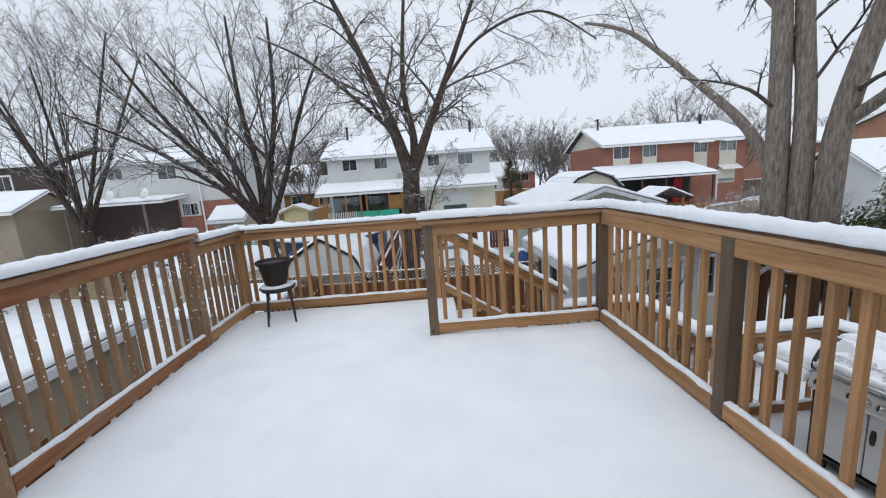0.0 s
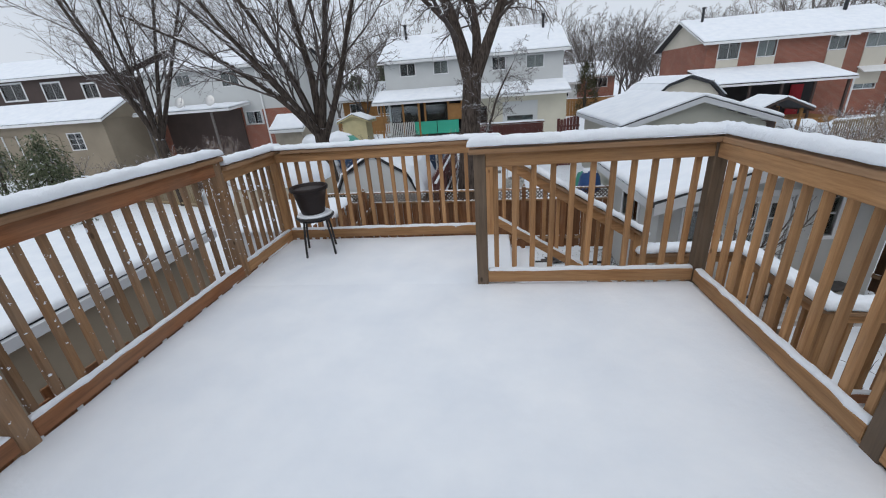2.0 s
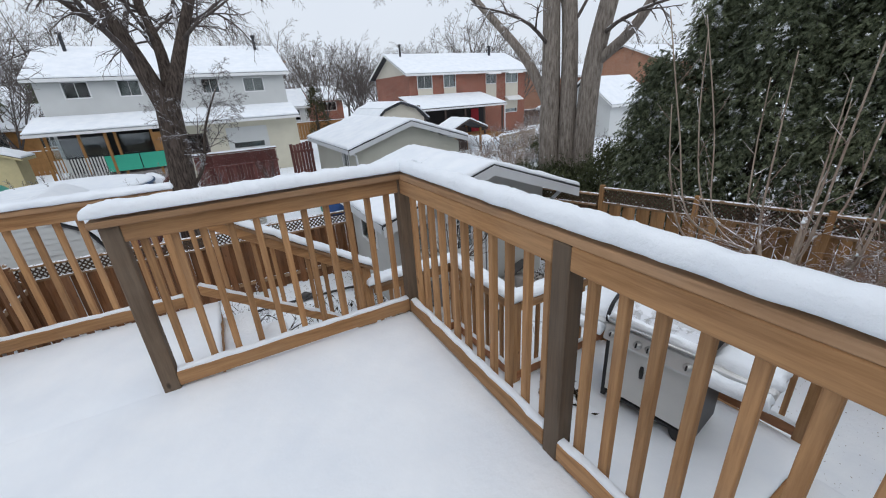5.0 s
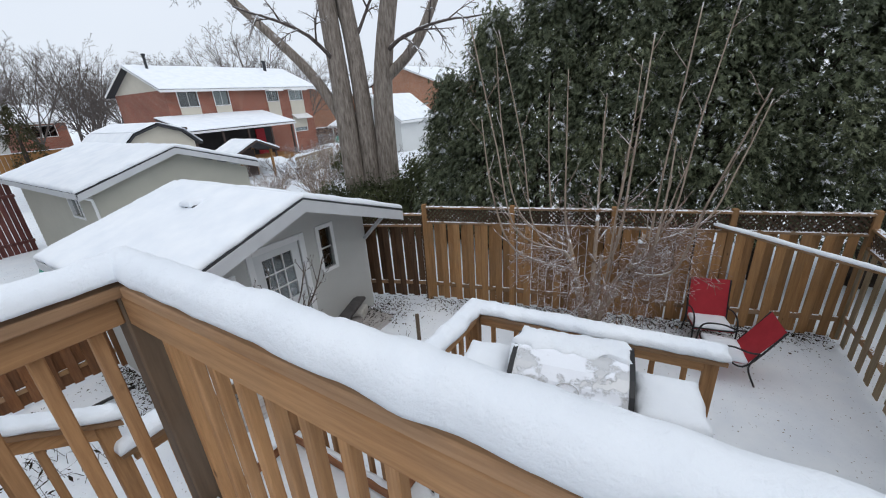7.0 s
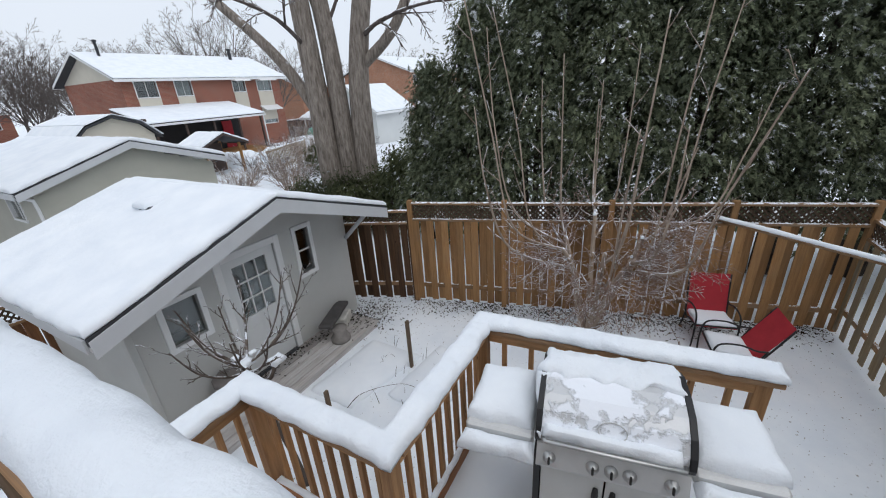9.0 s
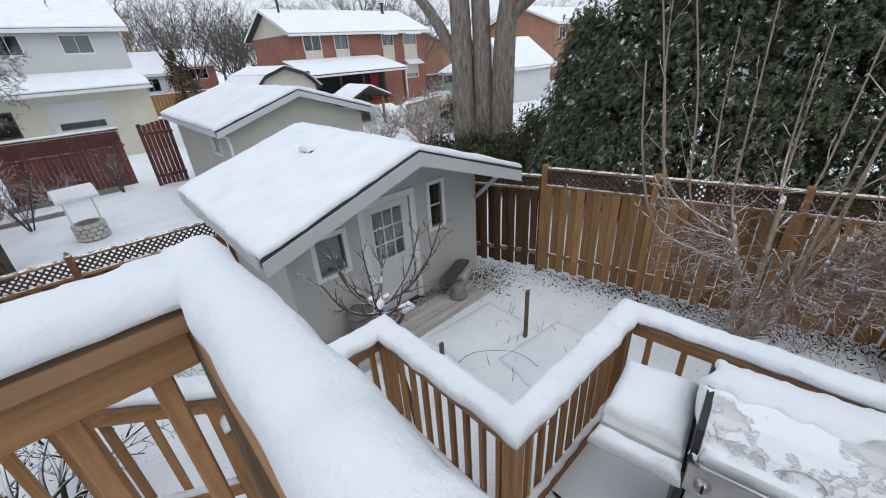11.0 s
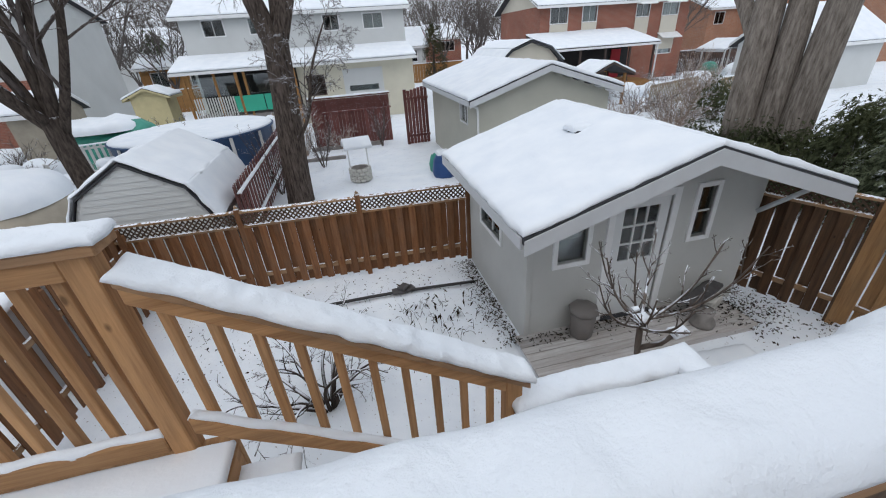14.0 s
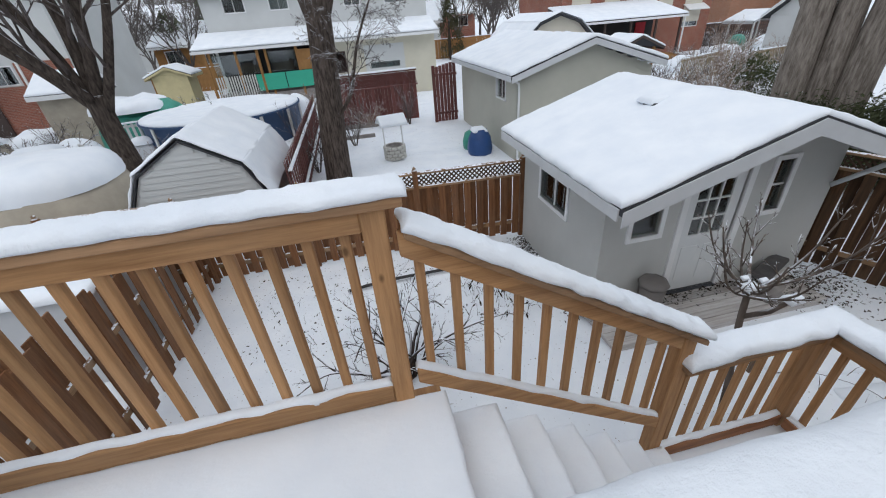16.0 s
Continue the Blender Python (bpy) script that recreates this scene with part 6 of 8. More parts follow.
# small tree by the shed door, shrub below the stairs
def build_small_tree():
    rng = random.Random(812)
    f = Vector((3.2, 5.86, -0.74))
    up = Vector((0, 0, 1))
    limbs = []
    for k in range(9):
        an = radians(40 * k + rng.uniform(-14, 14))
        o = Vector((math.cos(an), math.sin(an), 0))
        e, h = rng.uniform(0.25, 0.68), rng.uniform(0.5, 0.9)
        st = f - up * rng.uniform(0.0, 0.12)
        limbs.append(([tuple(st), tuple(st + o * e * 0.4 + up * h * 0.2), tuple(st + o * e * 0.75 + up * h * 0.52), tuple(st + o * e + up * h)], rng.uniform(0.014, 0.021), 0.005))
    spec = dict(levels=3, children=(6, 3, 2), angle=38, ratio=0.36, wander=0.2, lift=(0.1, 0.08, 0.05), least=0.0026, seg=0.06, first=0.22)
    root = tree("small_tree", (3.4, 5.76, GZ), "small bare tree with snow in its forks before the shed", limbs, spec, 82, BARK_SMALL, BARK_SMALL, [(3.4, 5.76, GZ - 0.1), (3.34, 5.8, -1.9), (3.23, 5.84, -1.2), (3.2, 5.86, -0.76)], (0.035, 0.027), "small trees", 10)
    st = Tubes()
    st.add([(3.22, 5.84, -1.05), (3.3, 5.7, -0.9), (3.34, 5.6, -0.7)], [0.024, 0.022, 0.02], 8)
    part("sawn_limb", st.mesh("sawn_limb", BARK_SMALL), root)
    for k, (x, y, z, r) in enumerate(((3.2, 5.86, -0.72, 0.07), (3.14, 5.89, -0.62, 0.03), (3.27, 5.83, -0.63, 0.03), (3.34, 5.6, -0.69, 0.07))):
        snow_on("fork_snow", ((x - r, y - r * 0.7, z - 0.02), (x + r, y - r * 0.7, z - 0.01), (x + r, y + r * 0.7, z), (x - r, y + r * 0.7, z)), r * 0.75, "lump of snow caught in a small tree", r=r * 0.7, step=0.03, rough=0.02, lump=0.02, seed=83 + k, edge_wobble=0.02)


build_small_tree()
def build_cane_shrub():
    rng = random.Random(853)
    limbs = []
    base = Vector((0.15, 7.35, GZ - 0.05))
    for k in range(15):
        an = radians(24 * k + rng.uniform(-10, 10))
        o = Vector((math.cos(an), math.sin(an), 0))
        e, h = rng.uniform(0.5, 1.25), rng.uniform(0.5, 1.0)
        w = Vector((-o.y, o.x, 0)) * rng.uniform(-0.3, 0.3)
        limbs.append(([tuple(base + o * 0.08), tuple(base + o * e * 0.35 + Vector((0, 0, h * 0.55))), tuple(base + o * e * 0.75 + w + Vector((0, 0, h * 0.9))), tuple(base + o * e * 1.1 + w * 1.6 + Vector((0, 0, h * rng.uniform(0.55, 1.1))))], rng.uniform(0.018, 0.036), 0.007))
    tree("shrub", (0.15, 7.35, GZ), "dark bare shrub of arching canes with snow below the stairs", limbs, dict(SP_SHRUB, children=(6, 4), wander=0.22, angle=44), 86, CANE, CANE, group="shrubs")


build_cane_shrub()
for k, (x, y, s, h) in enumerate(((-1.4, 16.0, 1.4, 2.0), (-0.2, 18.5, 1.2, 1.8), (9.6, 15.8, 1.2, 1.5), (14.5, 21, 1.6, 1.6), (2.2, 20.9, 0.6, 1.7), (-10.5, 19, 1.6, 1.6), (-14, 21, 1.8, 1.8), (-12.2, 23, 1.5, 1.5), (-20, 18, 2.0, 1.8), (-23, 20, 2.0, 2.0))):
    tree("shrub", (x, y, GZ), "bare reddish-brown shrub in a snowy yard", fan((x, y, GZ - 0.05), 8, s * 0.7, h, 90 + k, 0.02, 0.006), dict(SP_SHRUB, seg=0.3), 120 + k, TWIG_DARK, TWIG_DARK, group="shrubs")

# tangled snowy brush in the yards, copied about
def brush(seed, s, h, mat):
    return tree("brush", (0, 0, 0), "tangled bare brush catching snow", fan((0, 0, -0.05), 12, s, h, seed, 0.022, 0.007), dict(SP_SHRUB, children=(9, 5), seg=0.3, wander=0.2, least=0.006), seed + 1, mat, mat, group="brush")


rngb = random.Random(9)
brush_kinds = [brush(501, 1.3, 1.5, TWIG_TAN), brush(503, 1.7, 1.1, TWIG_DARK), brush(505, 0.9, 2.1, TWIG_TAN)]
spots = [(13.6, 17.2), (15.2, 18.4), (16.6, 19.6), (13.2, 20.2), (15.8, 21.6), (18.0, 20.8), (19.6, 22.4), (21.0, 24.6), (23.2, 25.4), (25.4, 24.2), (22.5, 28.0), (25.8, 29.6), (28.4, 30.6), (30.5, 27.8), (33.0, 32.0), (36.0, 35.0), (29.6, 34.5), (12.4, 16.0), (18.8, 18.2), (21.8, 20.6), (-1.0, 20.6), (0.4, 21.3), (-10.9, 17.6), (-12.8, 16.4), (-15.2, 18.6), (-17.6, 20.2), (-14.4, 20.0), (-19.4, 22.6), (-22.6, 23.4), (-25.4, 21.6), (-21.2, 17.4), (-11.6, 20.4), (-16.6, 24.4), (-7.0, 18.2), (-6.4, 25.8), (10.4, 20.4), (11.6, 18.0)]
for k, (x, y) in enumerate(spots):
    m = Matrix.Translation((x, y, GZ)) @ Matrix.Rotation(rngb.uniform(0, 6.28), 4, "Z") @ Matrix.Scale(rngb.uniform(0.7, 1.15), 4)
    if k < 3:
        brush_kinds[k].matrix_basis = m
    else:
        copy_thing(brush_kinds[k % 3], m)


# ---------- neighbouring buildings ----------
def house(name, at, label, x0, x1, y0, y1, ze, zr, wall_mat, holes=(), over=0.35, ridge="x", lower=None, snow=0.12, curtain=None, gable_mat=None, group="houses", trim=0.06, bars=(1, 0), seed=1, west_mat=None):
    """A house whose long face looks to -y; its ridge runs along x. holes: windows (x0, z0, x1, z1) in that face."""
    h = thing(name, at, label, "house", group)
    g = at[2]
    part("wall", fixed_normals(make_mesh("wall", *wall_cells(x0, x1, g - 0.3, ze, holes, y0, y0 + 0.25, "y"), wall_mat)), h)
    wm = west_mat or wall_mat
    put_block("wall", x0, y0 + 0.25, g - 0.3, x0 + 0.25, y1, ze, wm, h, c=0.01)
    put_block("wall", x1 - 0.25, y0 + 0.25, g - 0.3, x1, y1, ze, wm, h, c=0.01)
    put_block("wall", x0 + 0.25, y1 - 0.25, g - 0.3, x1 - 0.25, y1, ze, wm, h, c=0.01)
    # Added sheets close off an unlit room; its darkness is in their colour.
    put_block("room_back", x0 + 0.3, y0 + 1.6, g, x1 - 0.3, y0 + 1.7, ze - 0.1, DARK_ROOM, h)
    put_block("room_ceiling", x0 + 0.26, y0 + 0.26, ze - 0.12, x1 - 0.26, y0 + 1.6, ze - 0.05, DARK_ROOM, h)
    ym = (y0 + y1) / 2
    for xa, xb in ((x0 + 0.002, x0 + 0.2), (x1 - 0.2, x1 - 0.002)):
        put_prism("gable", [(y0, ze + 0.001), (y1, ze + 0.001), (ym, zr - 0.1)], xa, xb, "x", gable_mat or wm, h)
    for ya, s in ((y0 - over, 1), (y1 + over, -1)):
        za = ze - 0.02
        put_prism("roof_slope", [(ya, za), (ym, zr), (ym, zr - 0.14), (ya, za - 0.14)], x0 - over, x1 + over, "x", SHINGLE, h)
        put_block("fascia", x0 - over, min(ya, ya - s * 0.04), za - 0.16, x1 + over, max(ya, ya - s * 0.04), za + 0.01, TRIM, h)
        c4 = ((x0 - over, ya, za + 0.002), (x1 + over, ya, za + 0.002), (x1 + over, ym + s * 0.03, zr + 0.002), (x0 - over, ym + s * 0.03, zr + 0.002))
        part("roof_snow", snow_mesh("roof_snow", c4, snow, r=0.15, step=0.8, rough=0.0, lump=0.04, mat=SNOW_ROOF, seed=seed, edge_min=0.4), h, "roof snow")
    for xa in (x0 - over - 0.02, x1 + over - 0.02):
        for ya in (y0 - over, y1 + over):
            put_prism("barge_board", [(ya, ze - 0.02), (ym, zr - 0.002), (ym, zr - 0.13), (ya, ze - 0.13)], xa, xa + 0.04, "x", TRIM, h)
    for k, w in enumerate(holes):
        window(h, *w, y0, -1, "y", bars, trim, back=(curtain if curtain and k % 2 else None))
    return h


def flue(h, x, y, z0, z1, r=0.09):
    part("chimney", lathe(((r * 0.9, z0), (r, z0 + 0.05), (r, z1 - 0.12), (r * 1.6, z1 - 0.1), (r * 1.6, z1), (0.02, z1 + 0.03)), SHINGLE, "chimney", 10, (x, y, 0)), h, "dark metal flue")


def lean_to(parent, x0, x1, y0, y1, z_front, z_back, posts, fascia=TRIM, seed=1, post_mat=TRIM, z_floor=GZ):
    """A porch roof sloping to the front, on posts."""
    put_prism("porch_roof", [(y0, z_front), (y1, z_back), (y1, z_back - 0.15), (y0, z_front - 0.15)], x0, x1, "x", fascia, parent)
    c4 = ((x0 - 0.03, y0 - 0.04, z_front + 0.003), (x1 + 0.03, y0 - 0.04, z_front + 0.003), (x1 + 0.03, y1, z_back + 0.003), (x0 - 0.03, y1, z_back + 0.003))
    part("porch_snow", snow_mesh("porch_snow", c4, 0.13, r=0.15, step=0.7, rough=0, lump=0.04, mat=SNOW_ROOF, seed=seed, edge_min=0.35), parent, "porch roof snow")
    put_block("gutter", x0 - 0.05, y0 - 0.1, z_front - 0.15, x1 + 0.05, y0 - 0.045, z_front - 0.02, TRIM, parent)
    for x in posts:
        put_block("porch_post", x - 0.06, y0 + 0.08, z_floor - 0.1, x + 0.06, y0 + 0.2, z_front - 0.152, post_mat, parent)


# red brick house
BX0, BX1 = 14.8, 28.3
bh = house("brick_house", (21.5, 38, GZ), "two-storey red brick house with a snowy gabled roof", BX0 + 0.9, BX1, 34.0, 42.0, 3.15, 5.0, BRICK, [(16.5, 2.0, 17.85, 3.05), (19.1, 2.0, 20.25, 3.05), (23.65, 2.1, 24.75, 2.9), (25.95, 2.1, 27.35, 2.9), (16.4, -1.6, 18.6, -0.2), (25.9, -0.6, 27.3, 0.3)], over=0.5, gable_mat=BEIGE, curtain=CURTAIN, seed=3)
for x0, x1, z0, z1 in ((16.45, 17.9, 1.2, 1.93), (19.05, 20.3, 1.2, 1.93), (23.6, 24.8, 0.6, 2.03), (25.9, 27.4, -0.3, 2.03)):
    put_block("wall_panel", x0, 33.955, z0, x1, 33.997, z1, BEIGE, bh, "cream panel below a window")
for x0, x1, z in ((23.5, 24.9, 2.98), (25.8, 27.5, 2.98), (25.8, 27.6, 0.6)):
    put_prism("awning", [(33.99, z + 0.3), (33.99, z + 0.22), (33.3, z - 0.12), (33.3, z - 0.05)], x0, x1, "x", TRIM, bh, "white metal awning")
lean_to(bh, 14.6, 22.9, 30.0, 33.99, 0.42, 1.35, (15.0, 16.9, 18.8, 20.7, 22.6), seed=5, fascia=SIDING_BROWN, post_mat=SIDING_BROWN)
# Dark sheet painted as the shade deep under the porch roof.
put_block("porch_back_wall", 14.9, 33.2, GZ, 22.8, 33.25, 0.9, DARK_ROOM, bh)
put_block("porch_floor", 14.6, 30.0, GZ, 22.9, 33.9, -2.0, ORANGE_BOARD, bh)
put_block("porch_side", 14.62, 30.2, 0.2, 14.7, 33.9, 0.75, SIDING_BROWN, bh)
put_block("porch_door", 21.3, 33.1, -2.0, 22.1, 33.19, 0.0, RED_SLING, bh, "red porch door")
put_block("downspout", 22.75, 30.02, GZ, 22.85, 30.07, 0.28, TRIM, bh)
flue(bh, 16.5, 37.2, 4.6, 5.75)
flue(bh, 26.3, 37.2, 4.6, 5.6, 0.13)
ant = Tubes()
for dx, dy in ((0, 0), (0.25, 0), (0.12, 0.22)):
    ant.add([(26.5 + dx, 37.6 + dy, 4.4), (26.62, 37.67, 7.8)], [0.02, 0.012], 4)
for k in range(8):
    ant.add([(26.5 + 0.02 * k, 37.6, 4.9 + 0.3 * k), (26.75 - 0.02 * k, 37.6, 5.05 + 0.3 * k)], [0.01, 0.01], 3)
part("antenna_mast", ant.mesh("antenna_mast", STEEL), bh, "thin lattice antenna mast")

# white house
wh = house("white_house", (-1, 34, GZ), "two-storey white house with an enclosed back porch", -7.2, 5.1, 30.5, 38.5, 3.42, 5.3, SIDING_WHITE, [(-6.05, 2.45, -5.0, 3.2), (-3.65, 2.45, -2.7, 3.2), (0.4, 2.4, 1.25, 3.15), (2.7, 2.38, 3.8, 3.12), (-6.0, -0.8, -3.4, 0.6), (-0.9, -1.1, 0.0, 0.2), (1.2, -0.9, 3.1, 0.2)], over=0.35, curtain=CURTAIN, seed=7)
lap_siding("siding", (1.55, 3.38, lambda z: (-7.2, 5.1)), 30.5, -1, "y", SIDING_WHITE, wh, holes=[(-6.15, 2.35, -4.9, 3.3), (-3.75, 2.35, -2.6, 3.3), (0.3, 2.3, 1.35, 3.25), (2.6, 2.28, 3.9, 3.22)], course=0.2)
lean_to(wh, -7.7, 5.25, 28.2, 30.47, 0.82, 1.5, (-7.2, -4.6, -1.6), seed=9, post_mat=ORANGE_BOARD)
put_block("lower_wall", -1.5, 28.9, GZ, 5.15, 29.0, 0.66, SIDING_CREAM, wh, "cream stucco wall")
put_block("wall_patch", 1.0, 28.86, GZ + 0.6, 3.3, 28.897, 0.35, SIDING_WHITE, wh)
for x0, x1 in ((-1.0, -0.1), (1.3, 3.0)):
    pn = put_block("window", x0, 28.85, -0.85, x1, 28.858, 0.1 if x0 < 0 else -0.55, GLASS, wh)
    put_block("window_backing", x0 - 0.06, 28.862, -0.92, x1 + 0.06, 28.895, 0.17 if x0 < 0 else -0.5, SIDING_BROWN, wh)
# Sheet coloured near-black for the shade inside the enclosed porch.
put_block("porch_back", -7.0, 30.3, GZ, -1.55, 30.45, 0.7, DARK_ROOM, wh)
for x0, x1 in ((-6.9, -5.75), (-5.65, -4.7), (-4.1, -2.7)):
    put_block("porch_window", x0, 28.42, -0.45, x1, 28.43, 0.5, GLASS, wh)
for x in (-7.0, -5.7, -4.6, -4.2, -2.6, -1.7):
    put_block("porch_mullion", x - 0.06, 28.38, -1.8, x + 0.06, 28.48, 0.66, ORANGE_BOARD, wh)
put_block("porch_panel", -2.55, 28.40, -0.5, -1.75, 28.46, 0.5, ORANGE_BOARD, wh)
for x0, x1 in ((-4.95, -3.45), (-3.4, -1.95)):
    put_block("mesh_screen", x0, 28.30, -1.35, x1, 28.33, -0.52, TEAL_SCREEN, wh, "green mesh privacy screen")
x = -7.0
while x < -5.0:
    put_block("porch_slat", x, 28.32, -1.5, x + 0.07, 28.35, -0.5, PANEL_WHITE, wh)
    x += 0.13
put_block("porch_base", -7.1, 28.4, GZ, -1.6, 30.3, -1.5, STONE, wh)
flue(wh, -6.0, 33.6, 4.8, 6.0)
flue(wh, 4.1, 33.6, 4.8, 5.9)

# pale west house with carport
lh = house("pale_house", (-20, 33, GZ), "pale two-storey house with a dark open carport below", -25.0, -13.7, 29.2, 37.0, 3.95, 5.2, SIDING_WHITE, [(-18.75, 2.7, -17.5, 3.65), (-22.3, 2.9, -21.2, 3.6), (-17.5, 0.05, -16.4, 0.85)], seed=11)
put_block("brick_base", -25.0, 29.12, GZ, -17.7, 29.19, 1.2, BRICK, lh)
put_block("brick_base", -17.699, 29.121, GZ, -16.2, 29.19, -0.05, BRICK, lh)
put_block("brick_base", -16.199, 29.12, GZ, -13.68, 29.19, 1.0, BRICK, lh, "red brick lower wall")
put_block("downspout", -16.05, 29.05, GZ, -15.95, 29.115, 3.8, TRIM, lh)
lean_to(lh, -24.0, -17.0, 26.5, 29.1, 1.25, 1.5, (-23.4, -18.4), seed=13, post_mat=BIN_GRAY)
put_block("carport_back", -23.9, 29.0, GZ, -17.8, 29.1, 1.1, SIDING_BROWN, lh)
for x in (-20.2, -18.0):
    dish = part("satellite_dish", lathe(((0.03, 0.0), (0.2, 0.03), (0.34, 0.12), (0.33, 0.13), (0.02, 0.03)), STEEL, "satellite_dish", 16), lh, m=Matrix.Translation((x, 26.4, 1.75)) @ Matrix.Rotation(radians(70), 4, "X"))

# dark house and tan row
dh = house("brown_house", (-34, 34, GZ), "dark brown house with white-framed windows and snowy roof", -44.0, -26.5, 29.5, 38.0, 4.35, 6.0, SIDING_BROWN, [(-37.3, 2.9, -35.4, 4.0), (-33.6, 2.75, -32.1, 3.85), (-30.2, 2.65, -29.1, 3.6), (-41, 2.9, -39.5, 4.0)], trim=0.12, curtain=CURTAIN, seed=14)
th = house("tan_row", (-33, 26, GZ), "tan stucco outbuilding with snowy roof and paired doors", -42.0, -24.5, 24.5, 29.0, 1.2, 2.4, TAN_WALL, [(-34.6, -0.6, -33.6, 0.4), (-27.4, -0.6, -26.4, 0.4), (-38.5, -0.6, -37.5, 0.4)], bars=(1, 2), seed=15)
for x in (-32.3, -31.2, -30.1, -29.0):
    put_prism("door_leaf", [(x, -1.8), (x + 0.95, -1.8), (x + 0.95, 0.25), (x + 0.7, 0.45), (x + 0.25, 0.45), (x, 0.25)], 24.45, 24.497, "y", TAN_WALL, th, "tan arched door leaf")
    put_block("door_trim", x - 0.06, 24.40, -1.8, x - 0.005, 24.499, 0.5, TRIM, th)

# houses farther off
for nm, lab, x0, x1, y0, y1, ze, zr, mt, sd in (("far_house", "orange brick house beyond the great tree", 41, 56, 45, 54, 2.6, 4.4, BRICK_ORANGE, 21), ("far_house", "small brick house with a snowy roof in the distance", 13.2, 17.5, 62, 70, 1.6, 3.4, BRICK, 22), ("far_house", "white and brick house between the larger houses", 6.4, 10.5, 52, 60, 1.0, 3.0, SIDING_WHITE, 23), ("far_house", "distant brick house with snow on its roof", 36, 40, 60, 68, 0.6, 2.6, BRICK, 24), ("far_house", "tan bungalow beyond the yellow shed", -15.5, -9.5, 44, 52, 0.9, 2.6, ORANGE_BOARD, 25), ("far_house", "distant pale house with a snowy roof", -9.0, -2, 70, 80, 2.0, 4.0, SIDING_CREAM, 26), ("far_house", "brick house far beyond the hedge", 44, 60, 30, 40, 3.4, 5.4, BRICK_ORANGE, 27), ("far_house", "distant white house with a snowy roof", -30, -16, 62, 72, 3.0, 5.0, SIDING_WHITE, 28)):
    house(nm, ((x0 + x1) / 2, (y0 + y1) / 2, GZ), lab, x0, x1, y0, y1, ze, zr, mt, [(x0 + 0.8, ze - 1.5, x0 + 2.0, ze - 0.4), (x1 - 2.2, ze - 1.5, x1 - 1.0, ze - 0.4)], group="far houses", seed=sd)
fs = house("white_outbuilding", (28, 24, GZ), "white sided outbuilding with a snowy roof beside the hedge", 26.4, 31, 22, 27, 0.0, 2.0, SIDING_WHITE, group="far houses", seed=29)

# garage beyond the shed
ga = thing("garage", (6.45, 17, GZ), "olive-gray vinyl-sided garage with a snowy gabled roof", "garage")
put_block("wall", 4.47, 14.3, GZ - 0.1, 8.45, 14.42, -0.12, SIDING_OLIVE, ga)
put_prism("gable", [(4.47, -0.119), (8.45, -0.119), (6.45, 0.6)], 14.301, 14.419, "y", SIDING_OLIVE, ga)
lap_siding("siding", (GZ, 0.56, lambda z: (4.47, 8.45) if z < -0.12 else (6.45 - 1.98 * (0.6 - z) / 0.72, 6.45 + 2.0 * (0.6 - z) / 0.72)), 14.3, -1, "y", SIDING_OLIVE, ga, course=0.125)
part("wall", fixed_normals(make_mesh("wall", *wall_cells(14.42, 20.3, GZ - 0.1, -0.12, [(15.35, -0.78, 16.1, -0.2)], 4.47, 4.59, "x"), SIDING_OLIVE)), ga)
lap_siding("siding", (GZ, -0.12, lambda z: (14.42, 20.3)), 4.47, -1, "x", SIDING_OLIVE, ga, holes=[(15.27, -0.86, 16.18, -0.12)], course=0.125)
put_block("wall", 8.33, 14.42, GZ - 0.1, 8.45, 20.3, -0.12, SIDING_OLIVE, ga)
put_block("wall", 4.59, 20.18, GZ - 0.1, 8.33, 20.3, -0.12, SIDING_OLIVE, ga)
window(ga, 15.35, -0.78, 16.1, -0.2, 4.47, -1, "x", (1, 0), 0.06)
gable_roof("roof", ga, 4.15, 8.72, 6.45, 14.05, 20.6, 0.02, 0.76, thick=0.1, snow=0.10, fascia=0.18, seed=33)
dp = Tubes()
dp.add([(4.2, 14.12, -0.08), (4.42, 14.22, -0.2), (4.44, 14.24, -0.4), (4.44, 14.24, GZ)], [0.035] * 4, 6)
part("downspout", dp.mesh("downspout", TRIM), ga, "white downspout")

# second outbuilding behind the garage
g2 = thing("outbuilding", (9.9, 25, GZ), "beige outbuilding with a curved snowy roof behind the garage", "shed")
put_block("wall", 8.5, 23.0, GZ - 0.1, 11.4, 27.5, 0.3, BEIGE, g2)
put_prism("gable", [(8.5, 0.301), (11.4, 0.301), (10.9, 0.8), (9.95, 1.12), (9.0, 0.8)], 23.001, 23.2, "y", BEIGE, g2)
for a, b in (((8.25, 0.22), (8.95, 0.86)), ((8.95, 0.86), (9.95, 1.2)), ((9.95, 1.2), (10.95, 0.86)), ((10.95, 0.86), (11.65, 0.22))):
    put_prism("roof_slope", [a, b, (b[0], b[1] - 0.09), (a[0], a[1] - 0.09)], 22.8, 27.8, "y", SHINGLE, g2)
    part("roof_snow", snow_mesh("roof_snow", ((a[0], 22.82, a[1]), (b[0], 22.82, b[1]), (b[0], 27.8, b[1]), (a[0], 27.8, a[1])), 0.09, r=0.05, step=0.5, mat=SNOW_ROOF, edge_min=0.7), g2)

